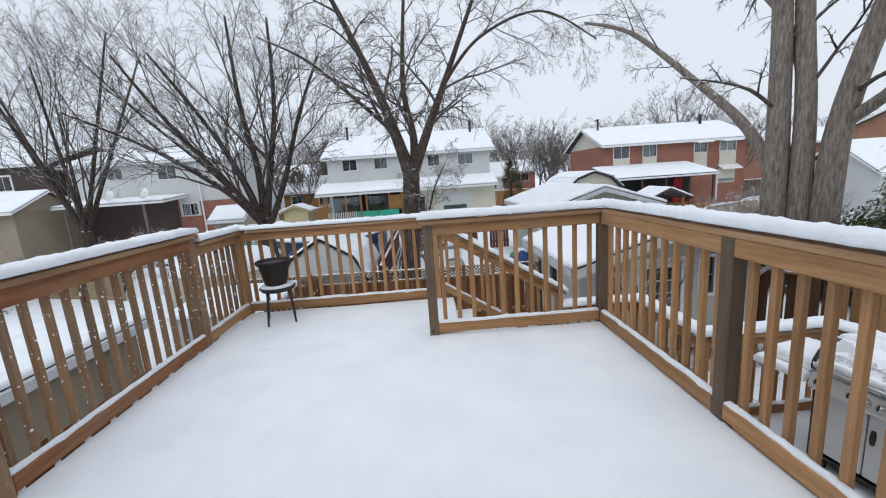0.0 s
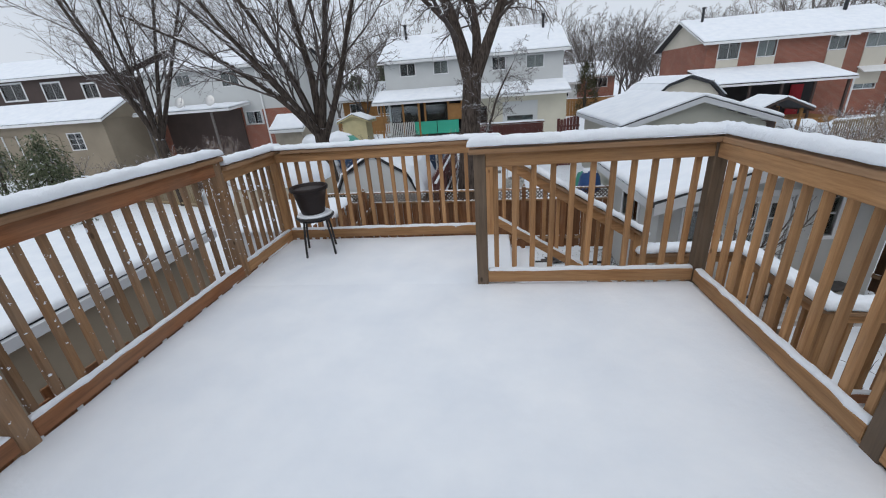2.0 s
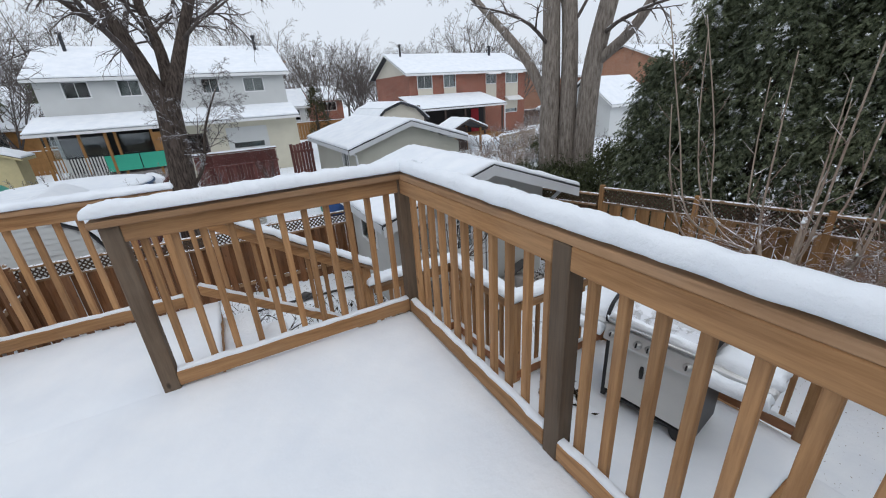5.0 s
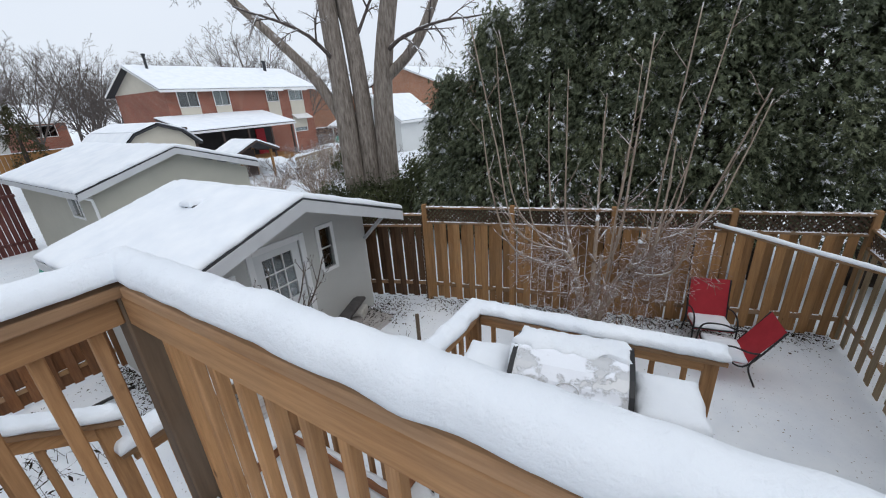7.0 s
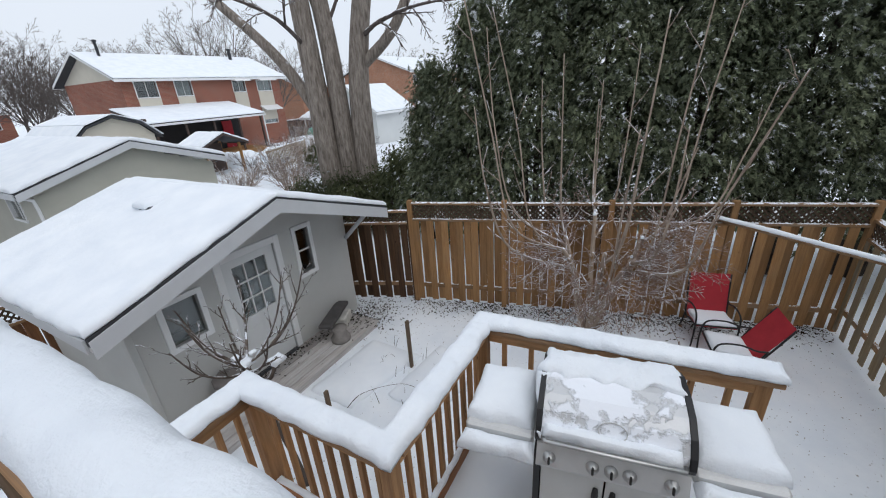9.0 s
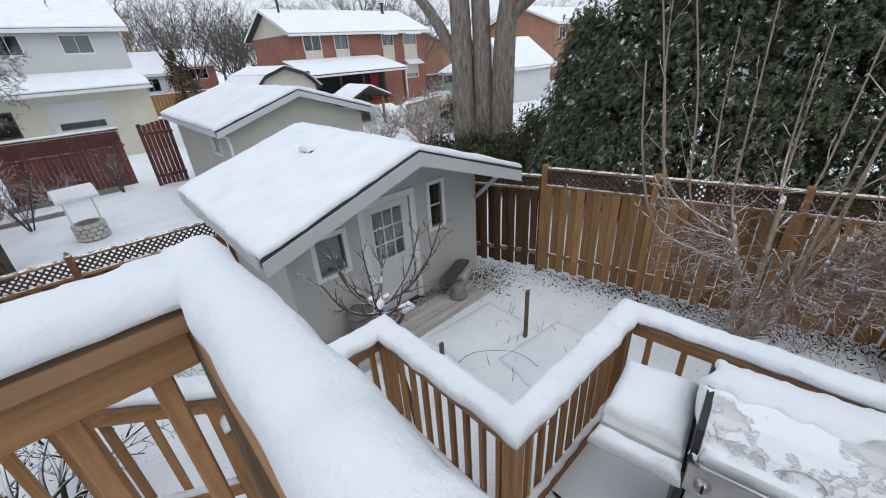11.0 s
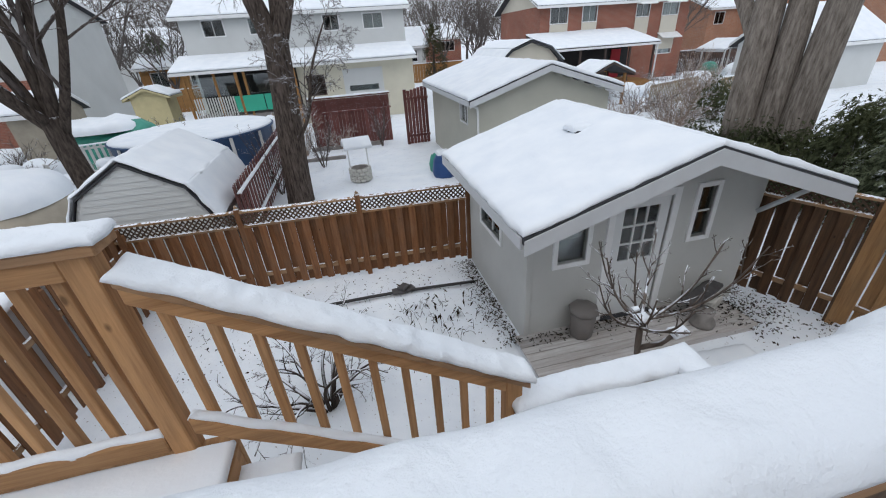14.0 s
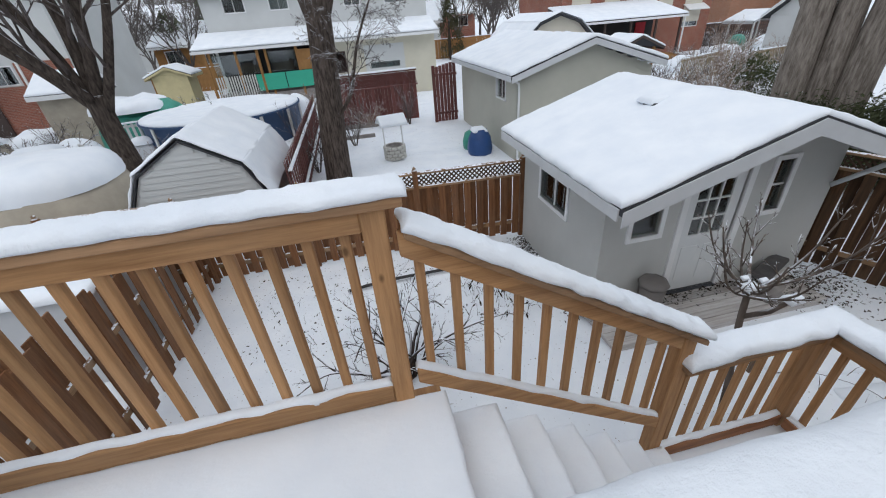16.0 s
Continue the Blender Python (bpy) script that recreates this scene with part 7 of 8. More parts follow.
# small shelter and picket fence in the brick house's yard
sh2 = thing("woodshed", (15.2, 25, GZ), "small open timber shelter with a snowy gabled roof", "shelter")
for x in (14.2, 16.2):
    for y in (24.2, 26.0):
        put_block("post", x - 0.06, y - 0.06, GZ - 0.1, x + 0.06, y + 0.06, -0.75, ORANGE_BOARD, sh2)
gable_roof("roof", sh2, 13.8, 16.6, 15.2, 23.9, 26.3, -0.75, -0.12, thick=0.07, snow=0.1, fascia=0.12, fmat=SIDING_BROWN, seed=35, soffit=False)
put_block("back_boards", 14.2, 25.9, GZ, 16.2, 25.94, -0.8, SIDING_BROWN, sh2)


def pickets(name, a, b, z0, z1, mat, label, pitch=0.16, w=0.09):
    a, b = Vector((*a, 0)), Vector((*b, 0))
    d = (b - a).normalized()
    root = thing(name, (a.x, a.y, z0), label, "fence", "picket fences")
    an = Matrix.Rotation(math.atan2(d.y, d.x), 4, "Z")
    n = int((b - a).length / pitch)
    for k in range(n):
        q = a + d * (k + 0.5) * pitch
        part("picket", block(w, 0.02, round(z1 - z0, 2), mat, 0.004), root, m=Matrix.Translation((q.x, q.y, (z0 + z1) / 2)) @ an)
    m = (a + b) / 2
    for z in (z0 + 0.2, z1 - 0.12):
        part("rail", block(round((b - a).length, 2), 0.04, 0.08, mat, 0.004), root, m=Matrix.Translation((m.x, m.y, z)) @ an @ Matrix.Translation((0, 0.032, 0)))
    snow_on("fence_snow", [(*(a - Vector((0, 0.03, 0))).xy, z1), (*(b - Vector((0, 0.03, 0))).xy, z1), (*(b + Vector((0, 0.05, 0))).xy, z1), (*(a + Vector((0, 0.05, 0))).xy, z1)], 0.05, "snow along a fence top", r=0.04, step=0.15)
    return root


pickets("picket_fence", (16.2, 22.0), (20.6, 23.6), GZ, -1.2, FENCE_GREEN, "weathered picket fence with snow before the brick house")
pickets("picket_fence", (-9.6, 21.6), (-7.2, 22.2), GZ, -1.25, PANEL_WHITE, "white picket fence beside the green tarp", 0.2, 0.1)
pickets("board_fence", (6.0, 48.0), (26.0, 48.0), GZ, -0.6, ORANGE_BOARD, "orange-brown board fence far behind the garage", 0.3, 0.28)
pickets("board_fence", (-26, 41.0), (-8.0, 41.0), GZ, -0.7, ORANGE_BOARD, "orange-brown board fence behind the yards", 0.3, 0.28)

# ---------- neighbour's yard straight behind ----------
mf = thing("maroon_fence", (-1.6, 17, GZ), "maroon stained board fence with snow on its rails", "fence", "maroon fences")
for k in range(62):
    y = 12.3 + 0.15 * k
    part("board", block(0.02, 0.149, 1.55, MAROON, 0.003), mf, m=Matrix.Translation((-1.6 - 0.03 * (k % 2), y, GZ + 0.8)))
for k in range(4):
    y = 12.3 + 2.35 * k
    put_block("rail", -1.56, y, -1.2, -1.52, y + 2.3, -1.11, MAROON, mf)
    put_block("rail", -1.56, y, -2.1, -1.52, y + 2.3, -2.01, MAROON, mf)
    snow_on("fence_snow", ((-1.575, y, -1.108), (-1.50, y, -1.108), (-1.50, y + 2.3, -1.108), (-1.575, y + 2.3, -1.108)), 0.05, "snow along a maroon fence rail", r=0.04, step=0.2)
    snow_on("fence_snow", ((-1.575, y, -2.008), (-1.50, y, -2.008), (-1.50, y + 2.3, -2.008), (-1.575, y + 2.3, -2.008)), 0.05, "snow along a maroon fence rail", r=0.04, step=0.2)
mb = thing("maroon_fence", (1.1, 21.9, GZ), "maroon lattice-topped privacy fence behind the wishing well", "fence", "maroon fences")
for k in range(24):
    part("board", block(0.139, 0.02, 2.0, MAROON, 0.003), mb, m=Matrix.Translation((-0.55 + 0.142 * k, 21.9, GZ + 1.06)))
for z in (-1.0, -0.42):
    put_block("rail", -0.65, 21.84, z, 2.85, 21.93, z + 0.06, MAROON, mb)
v, f = [], []
for k in range(46):
    for sg in (1, -1):
        x = -0.65 + 0.075 * k
        q = [(x, -0.95), (x + 0.5, -0.45), (x + 0.53, -0.45), (x + 0.03, -0.95)]
        if sg < 0:
            q = [(2 * x + 0.5 - u, z) for u, z in q]
        q = [(min(max(u, -0.65), 2.85), z) for u, z in q]
        pv, pf = prism(q, 21.87 + 0.006 * sg, 21.876 + 0.006 * sg, "y")
        n0 = len(v)
        v += pv
        f += [tuple(n0 + c for c in g) for g in pf]
part("lattice", fixed_normals(make_mesh("lattice", v, f, MAROON)), mb, "maroon lattice panel")
snow_on("fence_snow", ((-0.65, 21.84, -0.36), (2.85, 21.84, -0.36), (2.85, 21.94, -0.36), (-0.65, 21.94, -0.36)), 0.06, "snow along the maroon fence top", r=0.05, step=0.3)
gt = thing("garden_gate", (3.9, 20.6, GZ), "dark red open plank gate beside the garage", "gate")
for k in range(6):
    put_block("board", 3.42 + 0.145 * k, 20.6, GZ + 0.1, 3.55 + 0.145 * k, 20.63, -0.25 + 0.03 * k, MAROON, gt)
for z in (-2.1, -0.6):
    put_block("rail", 3.4, 20.56, z, 4.3, 20.598, z + 0.1, MAROON, gt)
put_block("post", 3.28, 20.55, GZ - 0.1, 3.4, 20.67, -0.2, MAROON, gt)


def build_well():
    c = (1.06, 16.4, GZ + 0.08)
    w = thing("wishing_well", c, "small white stone wishing well with a snowy gabled roof", "wishing well", turn=8)
    rng = random.Random(4)
    for row in range(4):
        for k in range(12):
            an = 2 * math.pi * (k + 0.5 * (row % 2)) / 12
            part("stone", block(0.15, 0.1, 0.1, STONE_WHITE, 0.018), w, local=True, m=Matrix.Rotation(an, 4, "Z") @ Matrix.Translation((0, 0.31, 0.06 + 0.107 * row)))
    part("well_lining", lathe(((0.27, 0.0), (0.27, 0.44), (0.22, 0.44), (0.22, 0.02), (0.02, 0.02)), STONE, "well_lining", 16), w, local=True)
    for s in (-1, 1):
        put_block("post", s * 0.3 - 0.02, -0.02, 0.3, s * 0.3 + 0.02, 0.02, 1.2, TRIM, w, local=True)
    for s in (-1, 1):
        o = [(s * 0.34, 1.12), (0, 1.34), (0, 1.31), (s * 0.34, 1.09)]
        vv, ff = prism(o, -0.42, 0.42, "x")
        part("roof_slope", fixed_normals(make_mesh("roof_slope", vv, ff, TRIM)), w, local=True)
        part("roof_snow", snow_mesh("roof_snow", ((-0.44, s * 0.36, 1.11), (0.44, s * 0.36, 1.11), (0.44, 0, 1.345), (-0.44, 0, 1.345)), 0.07, r=0.04, step=0.1), w, local=True)


build_well()
bt = thing("covered_mower", (3.75, 15.9, GZ), "dark blue tarpaulin heaped over something against the garage", "tarp")
part("cover", lathe(((0.36, 0.0), (0.42, 0.25), (0.36, 0.6), (0.22, 0.85), (0.03, 0.9)), BLUE_TARP, "cover", 9, (3.75, 15.7, GZ)), bt)
part("cover", lathe(((0.3, 0.0), (0.33, 0.3), (0.25, 0.6), (0.03, 0.7)), GREEN_TARP, "cover", 9, (3.7, 16.4, GZ)), bt, "green plastic lump")
snow_on("tarp_snow", ((3.5, 15.5, GZ + 0.8), (3.95, 15.5, GZ + 0.8), (3.95, 15.95, GZ + 0.8), (3.5, 15.95, GZ + 0.8)), 0.12, "snow on the blue tarpaulin", r=0.15, step=0.1)
tagged(put_block("garden_edging", -1.3, 19.4, GZ, 0.6, 19.52, GZ + 0.22, STONE), "low dark stone garden edging in the snow", "edging")
tagged(put_block("garden_edging", -0.8, 21.2, GZ, 2.2, 21.35, GZ + 0.24, STONE), "low dark garden edging before the maroon fence", "edging")

# gambrel shed
gs = thing("gambrel_shed", (-3.2, 13.2, GZ), "white vinyl gambrel shed with a snow-covered roof", "shed")
GP = [(-4.45, -1.35), (-4.1, -0.68), (-3.2, -0.13), (-2.3, -0.68), (-1.95, -1.35)]
put_block("wall", -4.4, 11.75, GZ - 0.1, -2.0, 14.6, -1.35, SIDING_WHITE, gs)
put_prism("gable", GP, 11.751, 14.599, "y", SIDING_WHITE, gs)


def gspan(z):
    if z < -1.35:
        return (-4.4, -2.0)
    for (xa, za), (xb, zb) in ((GP[0], GP[1]), (GP[1], GP[2])):
        if za <= z <= zb:
            x = xa + (xb - xa) * (z - za) / (zb - za)
            return (x + 0.05, -6.45 - x)
    return (-3.22, -3.18)


lap_siding("siding", (GZ, -0.22, gspan), 11.75, -1, "y", SIDING_WHITE, gs, course=0.12)
GR = [(-4.5, -1.42), (-4.13, -0.655), (-3.2, -0.095), (-2.27, -0.655), (-1.9, -1.42)]
for k in range(4):
    a, b = GR[k], GR[k + 1]
    put_prism("roof_slope", [a, b, (b[0], b[1] - 0.035), (a[0], a[1] - 0.035)], 11.69, 14.8, "y", SHINGLE, gs)
    ex, ez = (b[0] - a[0]) * 0.05, (b[1] - a[1]) * 0.05
    a, b = (a[0] - (ex if k else 0), a[1] - (ez if k else 0)), (b[0] + (ex if k < 3 else 0), b[1] + (ez if k < 3 else 0))
    part("roof_snow", snow_mesh("roof_snow", ((a[0], 11.7, a[1]), (b[0], 11.7, b[1]), (b[0], 14.85, b[1]), (a[0], 14.85, a[1])), 0.1, r=0.06, step=0.18, lump=0.05, mat=SNOW_ROOF, seed=k, edge_min=0.6, edge_wobble=0.03), gs, "roof snow")

# pool
pl = thing("pool", (-5.4, 22.4, GZ), "blue above-ground pool with a snow-covered winter cover", "pool")
part("pool_wall", lathe(((3.0, -0.1), (3.0, 1.22), (3.1, 1.24), (3.1, 1.3), (2.9, 1.3), (2.9, 1.15), (0.1, 1.15)), POOL_BLUE, "pool_wall", 40, (-5.4, 22.4, GZ)), pl)
for k in range(14):
    an = 2 * math.pi * k / 14
    put = block(0.12, 0.06, 1.3, PANEL_WHITE, 0.01)
    part("upright", put, pl, m=Matrix.Translation((-5.4 + 3.05 * math.cos(an), 22.4 + 3.05 * math.sin(an), GZ + 0.64)) @ Matrix.Rotation(an + 1.57, 4, "Z"))
tagged(new("pool_snow", lathe(((3.05, 1.29), (3.02, 1.36), (2.7, 1.4), (1.5, 1.36), (0.05, 1.33)), SNOW_ROOF, "pool_snow", 40, (-5.4, 22.4, GZ))), "snow covering the pool", "snow", "lying snow", "stuff")
for x, y in ((-3.2, 15.2), (-2.9, 15.4)):
    lp = thing("garden_lamp", (x, y, GZ), "dark pole garden lamp with a snowy head", "lamp", "garden lamps")
    t = Tubes()
    t.add([(x, y, GZ - 0.1), (x - 0.1, y + 0.3, -0.6)], [0.025, 0.025], 6)
    part("pole", t.mesh("pole", BLACK_METAL), lp)
    part("head", lathe(((0.02, -0.15), (0.1, -0.1), (0.12, 0.05), (0.02, 0.12)), BLACK_METAL, "head", 8, (x - 0.1, y + 0.3, -0.55)), lp)


# canvas shelter, sheds, tarp
def mound(name, cx, cy, rx, ry, h, mat, label, category, seed, z=GZ, rough=0.18, sq=2.6):
    v, f = [], []
    nu, nv = 20, 9
    for j in range(nv):
        t = j / (nv - 1)
        for i in range(nu):
            an = 2 * math.pi * i / nu
            c, s = math.cos(an), math.sin(an)
            k = (abs(c) ** sq + abs(s) ** sq) ** (-1 / sq)
            r = k * math.cos(t * math.pi / 2) ** 0.5
            p = Vector((cx + rx * c * r, cy + ry * s * r, z + h * math.sin(t * math.pi / 2) ** 0.8))
            v.append(p + Vector((0, 0, 1)) * noise.noise(p * 1.1 + Vector((seed, 0, 0))) * rough * t)
    f = [(j * nu + i, j * nu + (i + 1) % nu, (j + 1) * nu + (i + 1) % nu, (j + 1) * nu + i) for j in range(nv - 1) for i in range(nu)]
    return tagged(new(name, make_mesh(name, v, f, mat, True)), label, category)


mound("canvas_shelter", -6.55, 12.9, 1.75, 1.5, 2.0, CANVAS, "tan canvas shelter sagging under snow", "shelter", 1)
tagged(mound("shelter_snow", -6.6, 12.95, 1.5, 1.3, 0.62, SNOW_ROOF, "deep snow on the canvas shelter", "snow", 1, GZ + 1.58, 0.12), group="lying snow", kind="stuff")
mound("covered_grill", -9.6, 17.8, 0.75, 0.6, 1.3, BLACK_PLASTIC, "black cover over a garden grill", "cover", 4)
tagged(mound("cover_snow", -9.6, 17.8, 0.7, 0.55, 0.4, SNOW_ROOF, "snow on the black cover", "snow", 5, GZ + 1.1), group="lying snow", kind="stuff")
mound("tarp_cover", -9.2, 24.2, 2.0, 1.6, 1.7, GREEN_TARP, "green tarpaulin over a heap with snow on top", "tarp", 7, rough=0.5, sq=2.0)
tagged(mound("tarp_snow", -9.5, 24.0, 1.5, 1.3, 0.5, SNOW_ROOF, "snow on the green tarpaulin", "snow", 8, GZ + 1.45, 0.4), group="lying snow", kind="stuff")
for k, (x, y, s, h) in enumerate(((-8.7, 19.2, 0.9, 0.6), (-11.6, 16.5, 0.9, 0.7), (-12.6, 18.4, 1.1, 0.8), (-10.6, 21.2, 0.8, 0.9), (-13.6, 24.5, 1.2, 1.0), (-16, 22, 1.0, 0.8), (17.5, 26.5, 1.3, 0.9), (20.2, 26.2, 1.2, 0.8), (24.5, 28, 1.2, 0.9), (27.5, 27, 1.3, 0.9), (31, 30, 1.6, 1.1), (-2.6, 24.6, 0.6, 1.2))):
    mound("snow_mound", x, y, s, s * 0.8, h, SNOW_ROOF, "garden clutter buried under snow", "snow mound", 20 + k, rough=0.35)
ys = thing("yellow_shed", (-9.7, 30.4, GZ), "pale yellow garden shed with snow on its roof", "shed")
put_block("wall", -10.6, 29.7, GZ - 0.1, -8.8, 31.2, -0.25, YELLOW_WALL, ys)
gable_roof("roof", ys, -10.9, -8.5, -9.7, 29.5, 31.4, -0.3, 0.2, thick=0.07, snow=0.1, fascia=0.12, fmat=YELLOW_WALL, seed=41, soffit=False)
put_prism("gable", [(-10.6, -0.249), (-8.8, -0.249), (-9.7, 0.12)], 29.701, 29.9, "y", YELLOW_WALL, ys)
ws = house("white_shed", (-11.65, 24.5, GZ), "small tan shed with a snow-covered roof", -12.5, -10.8, 23.5, 25.7, -0.1, 0.65, CANVAS, over=0.2, group="garden sheds", seed=43)
tagged(ws, "small tan shed with a snow-covered roof", "shed", "garden sheds")

# neighbour's long low shed to the west
ns = thing("low_shed", (-8.2, 4.8, GZ), "long low vinyl shed with thick roof snow and gray gutter", "shed", turn=0)
put_block("wall", -10.3, 0.2, GZ - 0.1, -6.15, 8.15, -1.1, TAN_WALL, ns)
put_block("roof_slab", -10.5, 0.0, -1.1, -5.98, 8.32, -1.0, SHINGLE, ns)
put_block("gutter", -5.978, 0.0, -1.16, -5.88, 8.32, -1.0, FASCIA, ns, "gray gutter")
lap_siding("siding", (GZ, -1.16, lambda z: (0.2, 8.15)), -6.15, 1, "x", TAN_WALL, ns, course=0.12)
part("roof_snow", snow_mesh("roof_snow", ((-10.5, 0.0, -1.0), (-5.95, 0.0, -1.0), (-5.95, 8.35, -1.0), (-10.5, 8.35, -1.0)), 0.14, r=0.12, step=0.3, mat=SNOW_ROOF, lump=0.04, edge_wobble=0.03, edge_min=0.3), ns, "smooth roof snow")
n2 = thing("low_shed", (-4.6, 9.2, GZ), "small greenish-gray lean-to under snow by the fence", "shed")
put_block("wall", -5.6, 8.4, GZ - 0.1, -3.5, 10.2, -1.12, FASCIA, n2)
part("roof_snow", snow_mesh("roof_snow", ((-5.7, 8.3, -1.12), (-3.4, 8.3, -1.12), (-3.4, 10.3, -1.02), (-5.7, 10.3, -1.02)), 0.16, r=0.12, step=0.2, mat=SNOW_ROOF, lump=0.04, edge_min=0.3), n2, "smooth roof snow")

# clutter beyond the brick house's porch
gz = thing("garden_shelter", (32.0, 33.0, GZ), "small open garden shelter with a snowy gabled roof", "shelter")
for x in (30.6, 33.4):
    for y in (31.9, 34.1):
        put_block("post", x - 0.05, y - 0.05, GZ - 0.1, x + 0.05, y + 0.05, -0.6, PANEL_WHITE, gz)
gable_roof("roof", gz, 30.2, 33.8, 32.0, 31.6, 34.4, -0.6, 0.1, thick=0.06, snow=0.1, fascia=0.1, seed=45, soffit=False)
pickets("board_fence", (29.4, 35.6), (38.0, 34.6), GZ, -0.7, SIDING_BROWN, "dark metal fence behind the garden shelter", 0.2, 0.17)
pickets("board_fence", (22.6, 24.0), (29.5, 25.4), GZ, -1.5, FENCE_GREEN, "low weathered fence along the garden terrace", 0.16, 0.1)
tagged(put_block("terrace_wall", 18.4, 27.2, GZ - 0.1, 25.4, 27.5, -2.05, STONE), "low garden terrace wall with snow", "wall")
snow_on("terrace_snow", ((18.4, 27.15, -2.05), (25.4, 27.15, -2.05), (25.4, 27.55, -2.05), (18.4, 27.55, -2.05)), 0.09, "snow along the terrace wall", r=0.08, step=0.2)
mound("wheelbarrow_cover", 29.0, 31.5, 0.7, 0.6, 1.1, GREEN_TARP, "green plastic cover over a barrow", "cover", 61)
mound("covered_table", 30.6, 29.2, 1.2, 0.9, 0.8, SIDING_BROWN, "dark garden table under snow", "table", 62)
tagged(mound("table_snow", 30.6, 29.2, 1.2, 0.9, 0.45, SNOW_ROOF, "snow heaped on a garden table", "snow", 63, GZ + 0.7, 0.2), group="lying snow", kind="stuff")
for k, (x, y, sx, h, mt) in enumerate(((-12.0, 19.2, 0.5, 0.9, BLACK_PLASTIC), (-13.2, 20.8, 0.6, 0.7, BLUE_TARP), (-10.4, 18.9, 0.35, 0.8, STONE), (-15.0, 19.6, 0.7, 0.8, SIDING_BROWN), (-14.4, 22.6, 0.6, 1.0, CANVAS), (-17.0, 18.4, 0.8, 0.9, STONE), (-18.6, 20.6, 0.7, 0.8, BLACK_PLASTIC), (-8.0, 20.6, 0.45, 0.8, FASCIA))):
    mound("garden_box", x, y, sx, sx * 0.8, h, mt, "dark covered garden box half buried in snow", "garden box", 70 + k, rough=0.15, sq=5.0)
    tagged(mound("box_snow", x, y, sx * 1.02, sx * 0.82, 0.25, SNOW_ROOF, "cap of snow on a garden box", "snow", 80 + k, GZ + h - 0.12, 0.1), group="lying snow", kind="stuff")


def garden_chair(x, y, turn):
    c = thing("garden_chair", (x, y, GZ), "white plastic garden chair standing in snow", "chair", "white garden chairs", turn=turn)
    put_block("seat", -0.24, -0.24, 0.40, 0.24, 0.24, 0.44, PANEL_WHITE, c, local=True)
    for sx in (-0.22, 0.22):
        for sy in (-0.22, 0.22):
            put_block("leg", sx - 0.02, sy - 0.02, -0.05, sx + 0.02, sy + 0.02, 0.4, PANEL_WHITE, c, local=True)
        put_block("arm", sx - 0.03, -0.22, 0.62, sx + 0.03, 0.24, 0.66, PANEL_WHITE, c, local=True)
    for k in range(5):
        put_block("slat", -0.22 + 0.092 * k, 0.21, 0.44, -0.15 + 0.092 * k, 0.24, 0.9, PANEL_WHITE, c, local=True)


for x, y, tn in ((-11.0, 19.9, 30), (-10.2, 20.4, -40), (-11.9, 21.0, 100)):
    garden_chair(x, y, tn)
pickets("board_fence", (-12.0, 15.5), (-20.0, 18.0), GZ, -1.3, FENCE_GREEN, "gray weathered lot fence among brush", 0.15, 0.13)

# ---------- distant bare trees ----------
def far_tree(seed, height):
    rng = random.Random(seed)
    root = thing("far_tree", (0, 0, 0), "distant leafless gray tree", "tree", "distant trees")
    tr, tw = Tubes(), Tubes()
    tr.add([(0, 0, -0.3), (0.1, 0, height * 0.25)], [0.22, 0.16], 6)
    for pts, r0, r1 in fan((0.05, 0, height * 0.2), 6, height * 0.36, height * 0.72, seed, 0.09, 0.03):
        p = bend(pts, 4)
        rad = [r0 + (r1 - r0) * i / (len(p) - 1) for i in range(len(p))]
        tr.add(p, rad, 5)
        sprout(rng, tr, tw, p, rad, height * 0.75, 0, dict(SP_FAR, levels=3, children=(7, 6, 5)))
    part("trunk", tr.mesh("trunk", TWIG_FAR), root, local=True)
    tagged(part("crown", tw.mesh("crown", TWIG_FAR), root, local=True), kind="stuff")
    return root


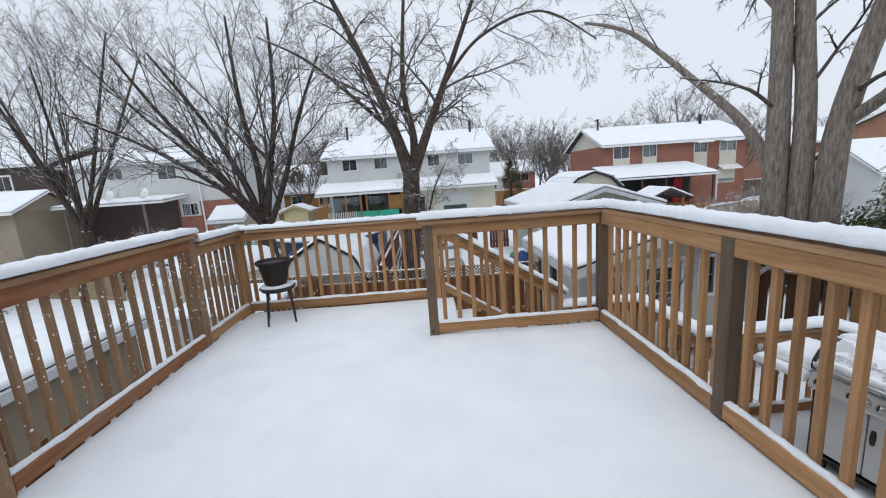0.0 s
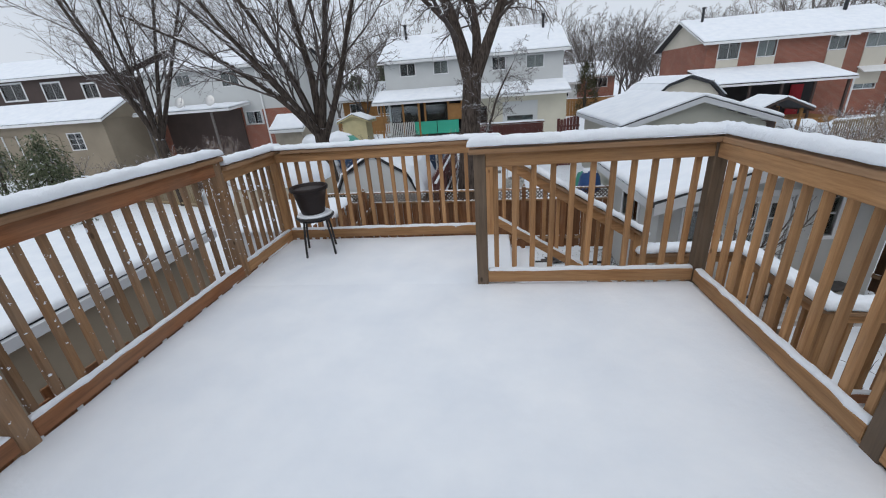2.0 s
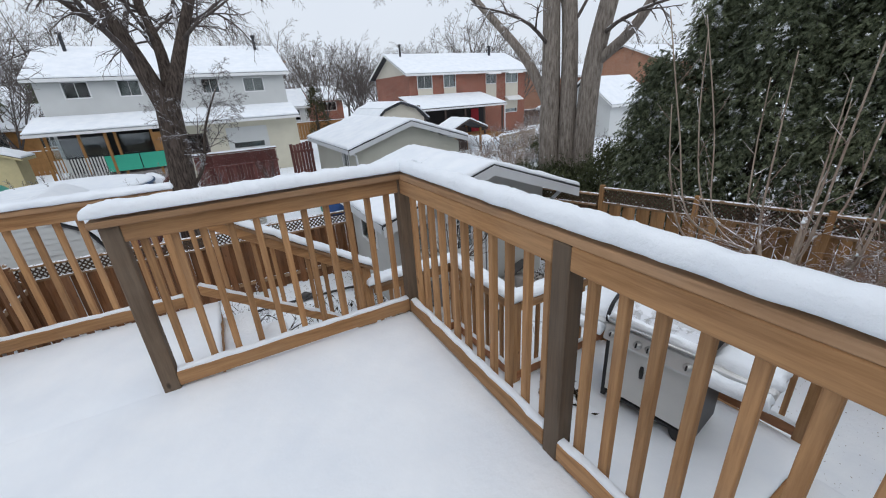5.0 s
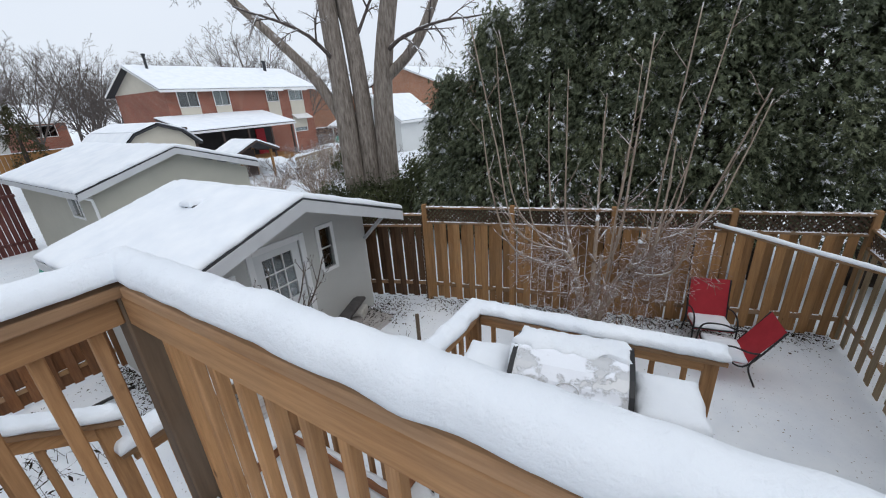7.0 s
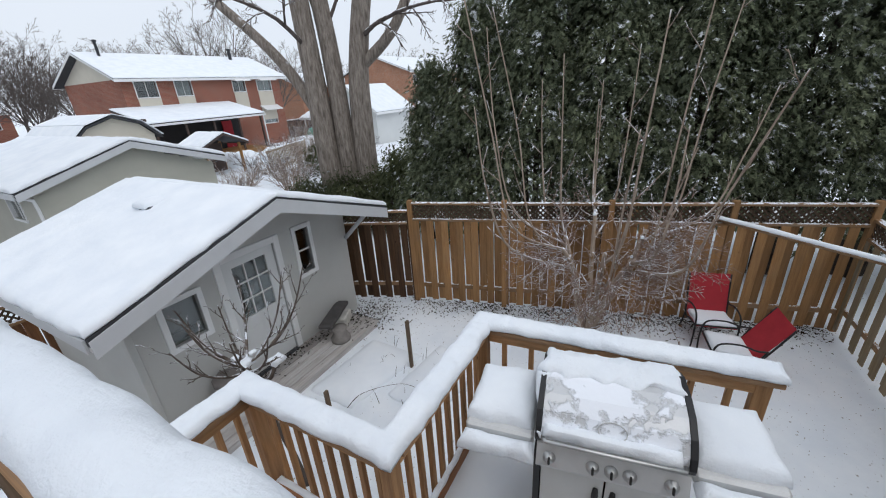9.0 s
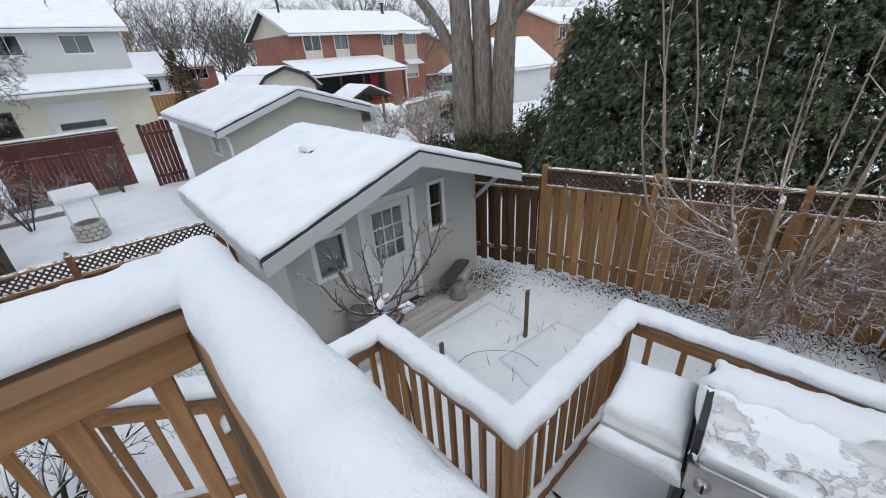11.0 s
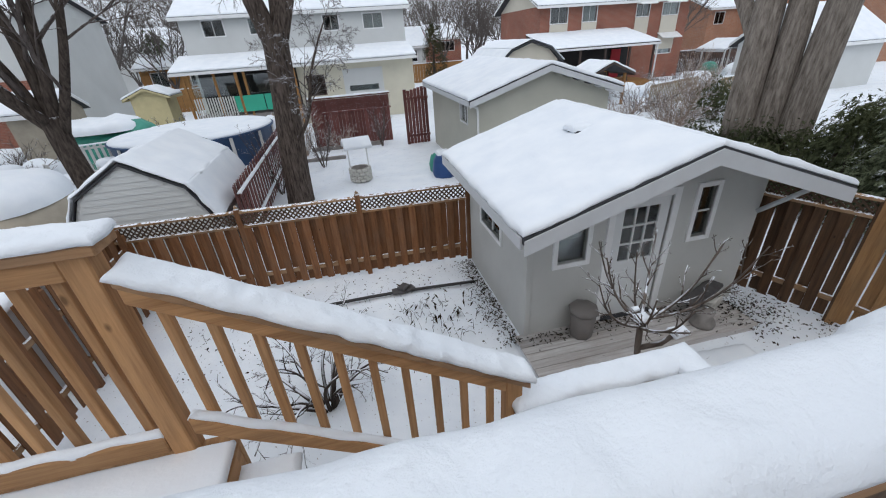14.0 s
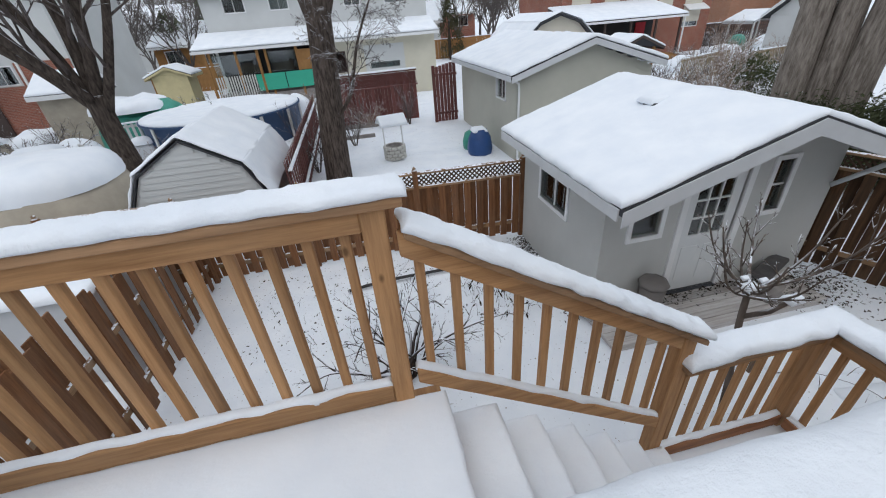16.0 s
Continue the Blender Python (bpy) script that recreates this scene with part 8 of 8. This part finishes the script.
protos = [far_tree(301, 9.5), far_tree(302, 12.0), far_tree(303, 8.0)]
rngf = random.Random(55)
spots = [(8, 66), (13, 70), (17.5, 56), (22, 58), (4, 62), (0, 66), (-4, 56), (-14, 58), (-19, 52), (27, 60), (33, 54), (39, 66), (47, 58), (-28, 48), (-36, 54), (-46, 46), (-11, 50), (-7.5, 60), (12.5, 52), (6.8, 57), (56, 52), (62, 44), (31, 46), (-55, 40), (-24, 58), (-16.5, 42), (-13, 44), (36, 44)]
while len(spots) < 85:
    an, rr = radians(rngf.uniform(-62, 62)), rngf.uniform(70, 125)
    spots.append((rr * math.sin(an), rr * math.cos(an)))
for k, (x, y) in enumerate(spots):
    pr = protos[k % 3]
    m = Matrix.Translation((x, y, GZ)) @ Matrix.Rotation(rngf.uniform(0, 6.28), 4, "Z")
    if k < 3:
        pr.matrix_basis = m
    else:
        copy_thing(pr, m)
for k, (x, y, h) in enumerate(((-9.6, 46, 8), (-12.0, 49, 7), (-14.6, 47, 6))):
    cedar("far_spruce", (x, y, GZ), h, 1.7, 400 + k, "dark distant spruce tree", n=1300, bare=0.0, mat=CEDAR, size=0.45, group="distant trees")

# utility pole and wires
up = thing("utility_pole", (9.2, 58, GZ), "tall wooden utility pole in the distance", "pole")
t = Tubes()
t.add([(9.2, 58, GZ - 0.2), (9.0, 58, 7.0)], [0.16, 0.12], 8)
part("pole", t.mesh("pole", ORANGE_BOARD), up)
put_block("crossarm", 8.0, 57.95, 6.2, 10.0, 58.05, 6.35, ORANGE_BOARD, up)

# ---------- house behind the camera ----------
# Never in view; white and one storey so it bounces light, blocks little.
hb = thing("home_wall", (0, HOUSE - 0.15, GZ), "unseen house wall behind the deck, white to bounce light", "wall", kind="structure")
put_block("wall", -7.0, HOUSE - 0.3, GZ - 0.2, 6.0, HOUSE - 0.02, 2.6, SIDING_WHITE, hb)
put_block("house_body", -7.0, HOUSE - 9.0, GZ - 0.2, 6.0, HOUSE - 0.302, 2.59, SIDING_WHITE, hb)
put_block("roof", -7.4, HOUSE - 9.2, 2.6, 6.4, HOUSE + 0.1, 2.8, SNOW_ROOF, hb)
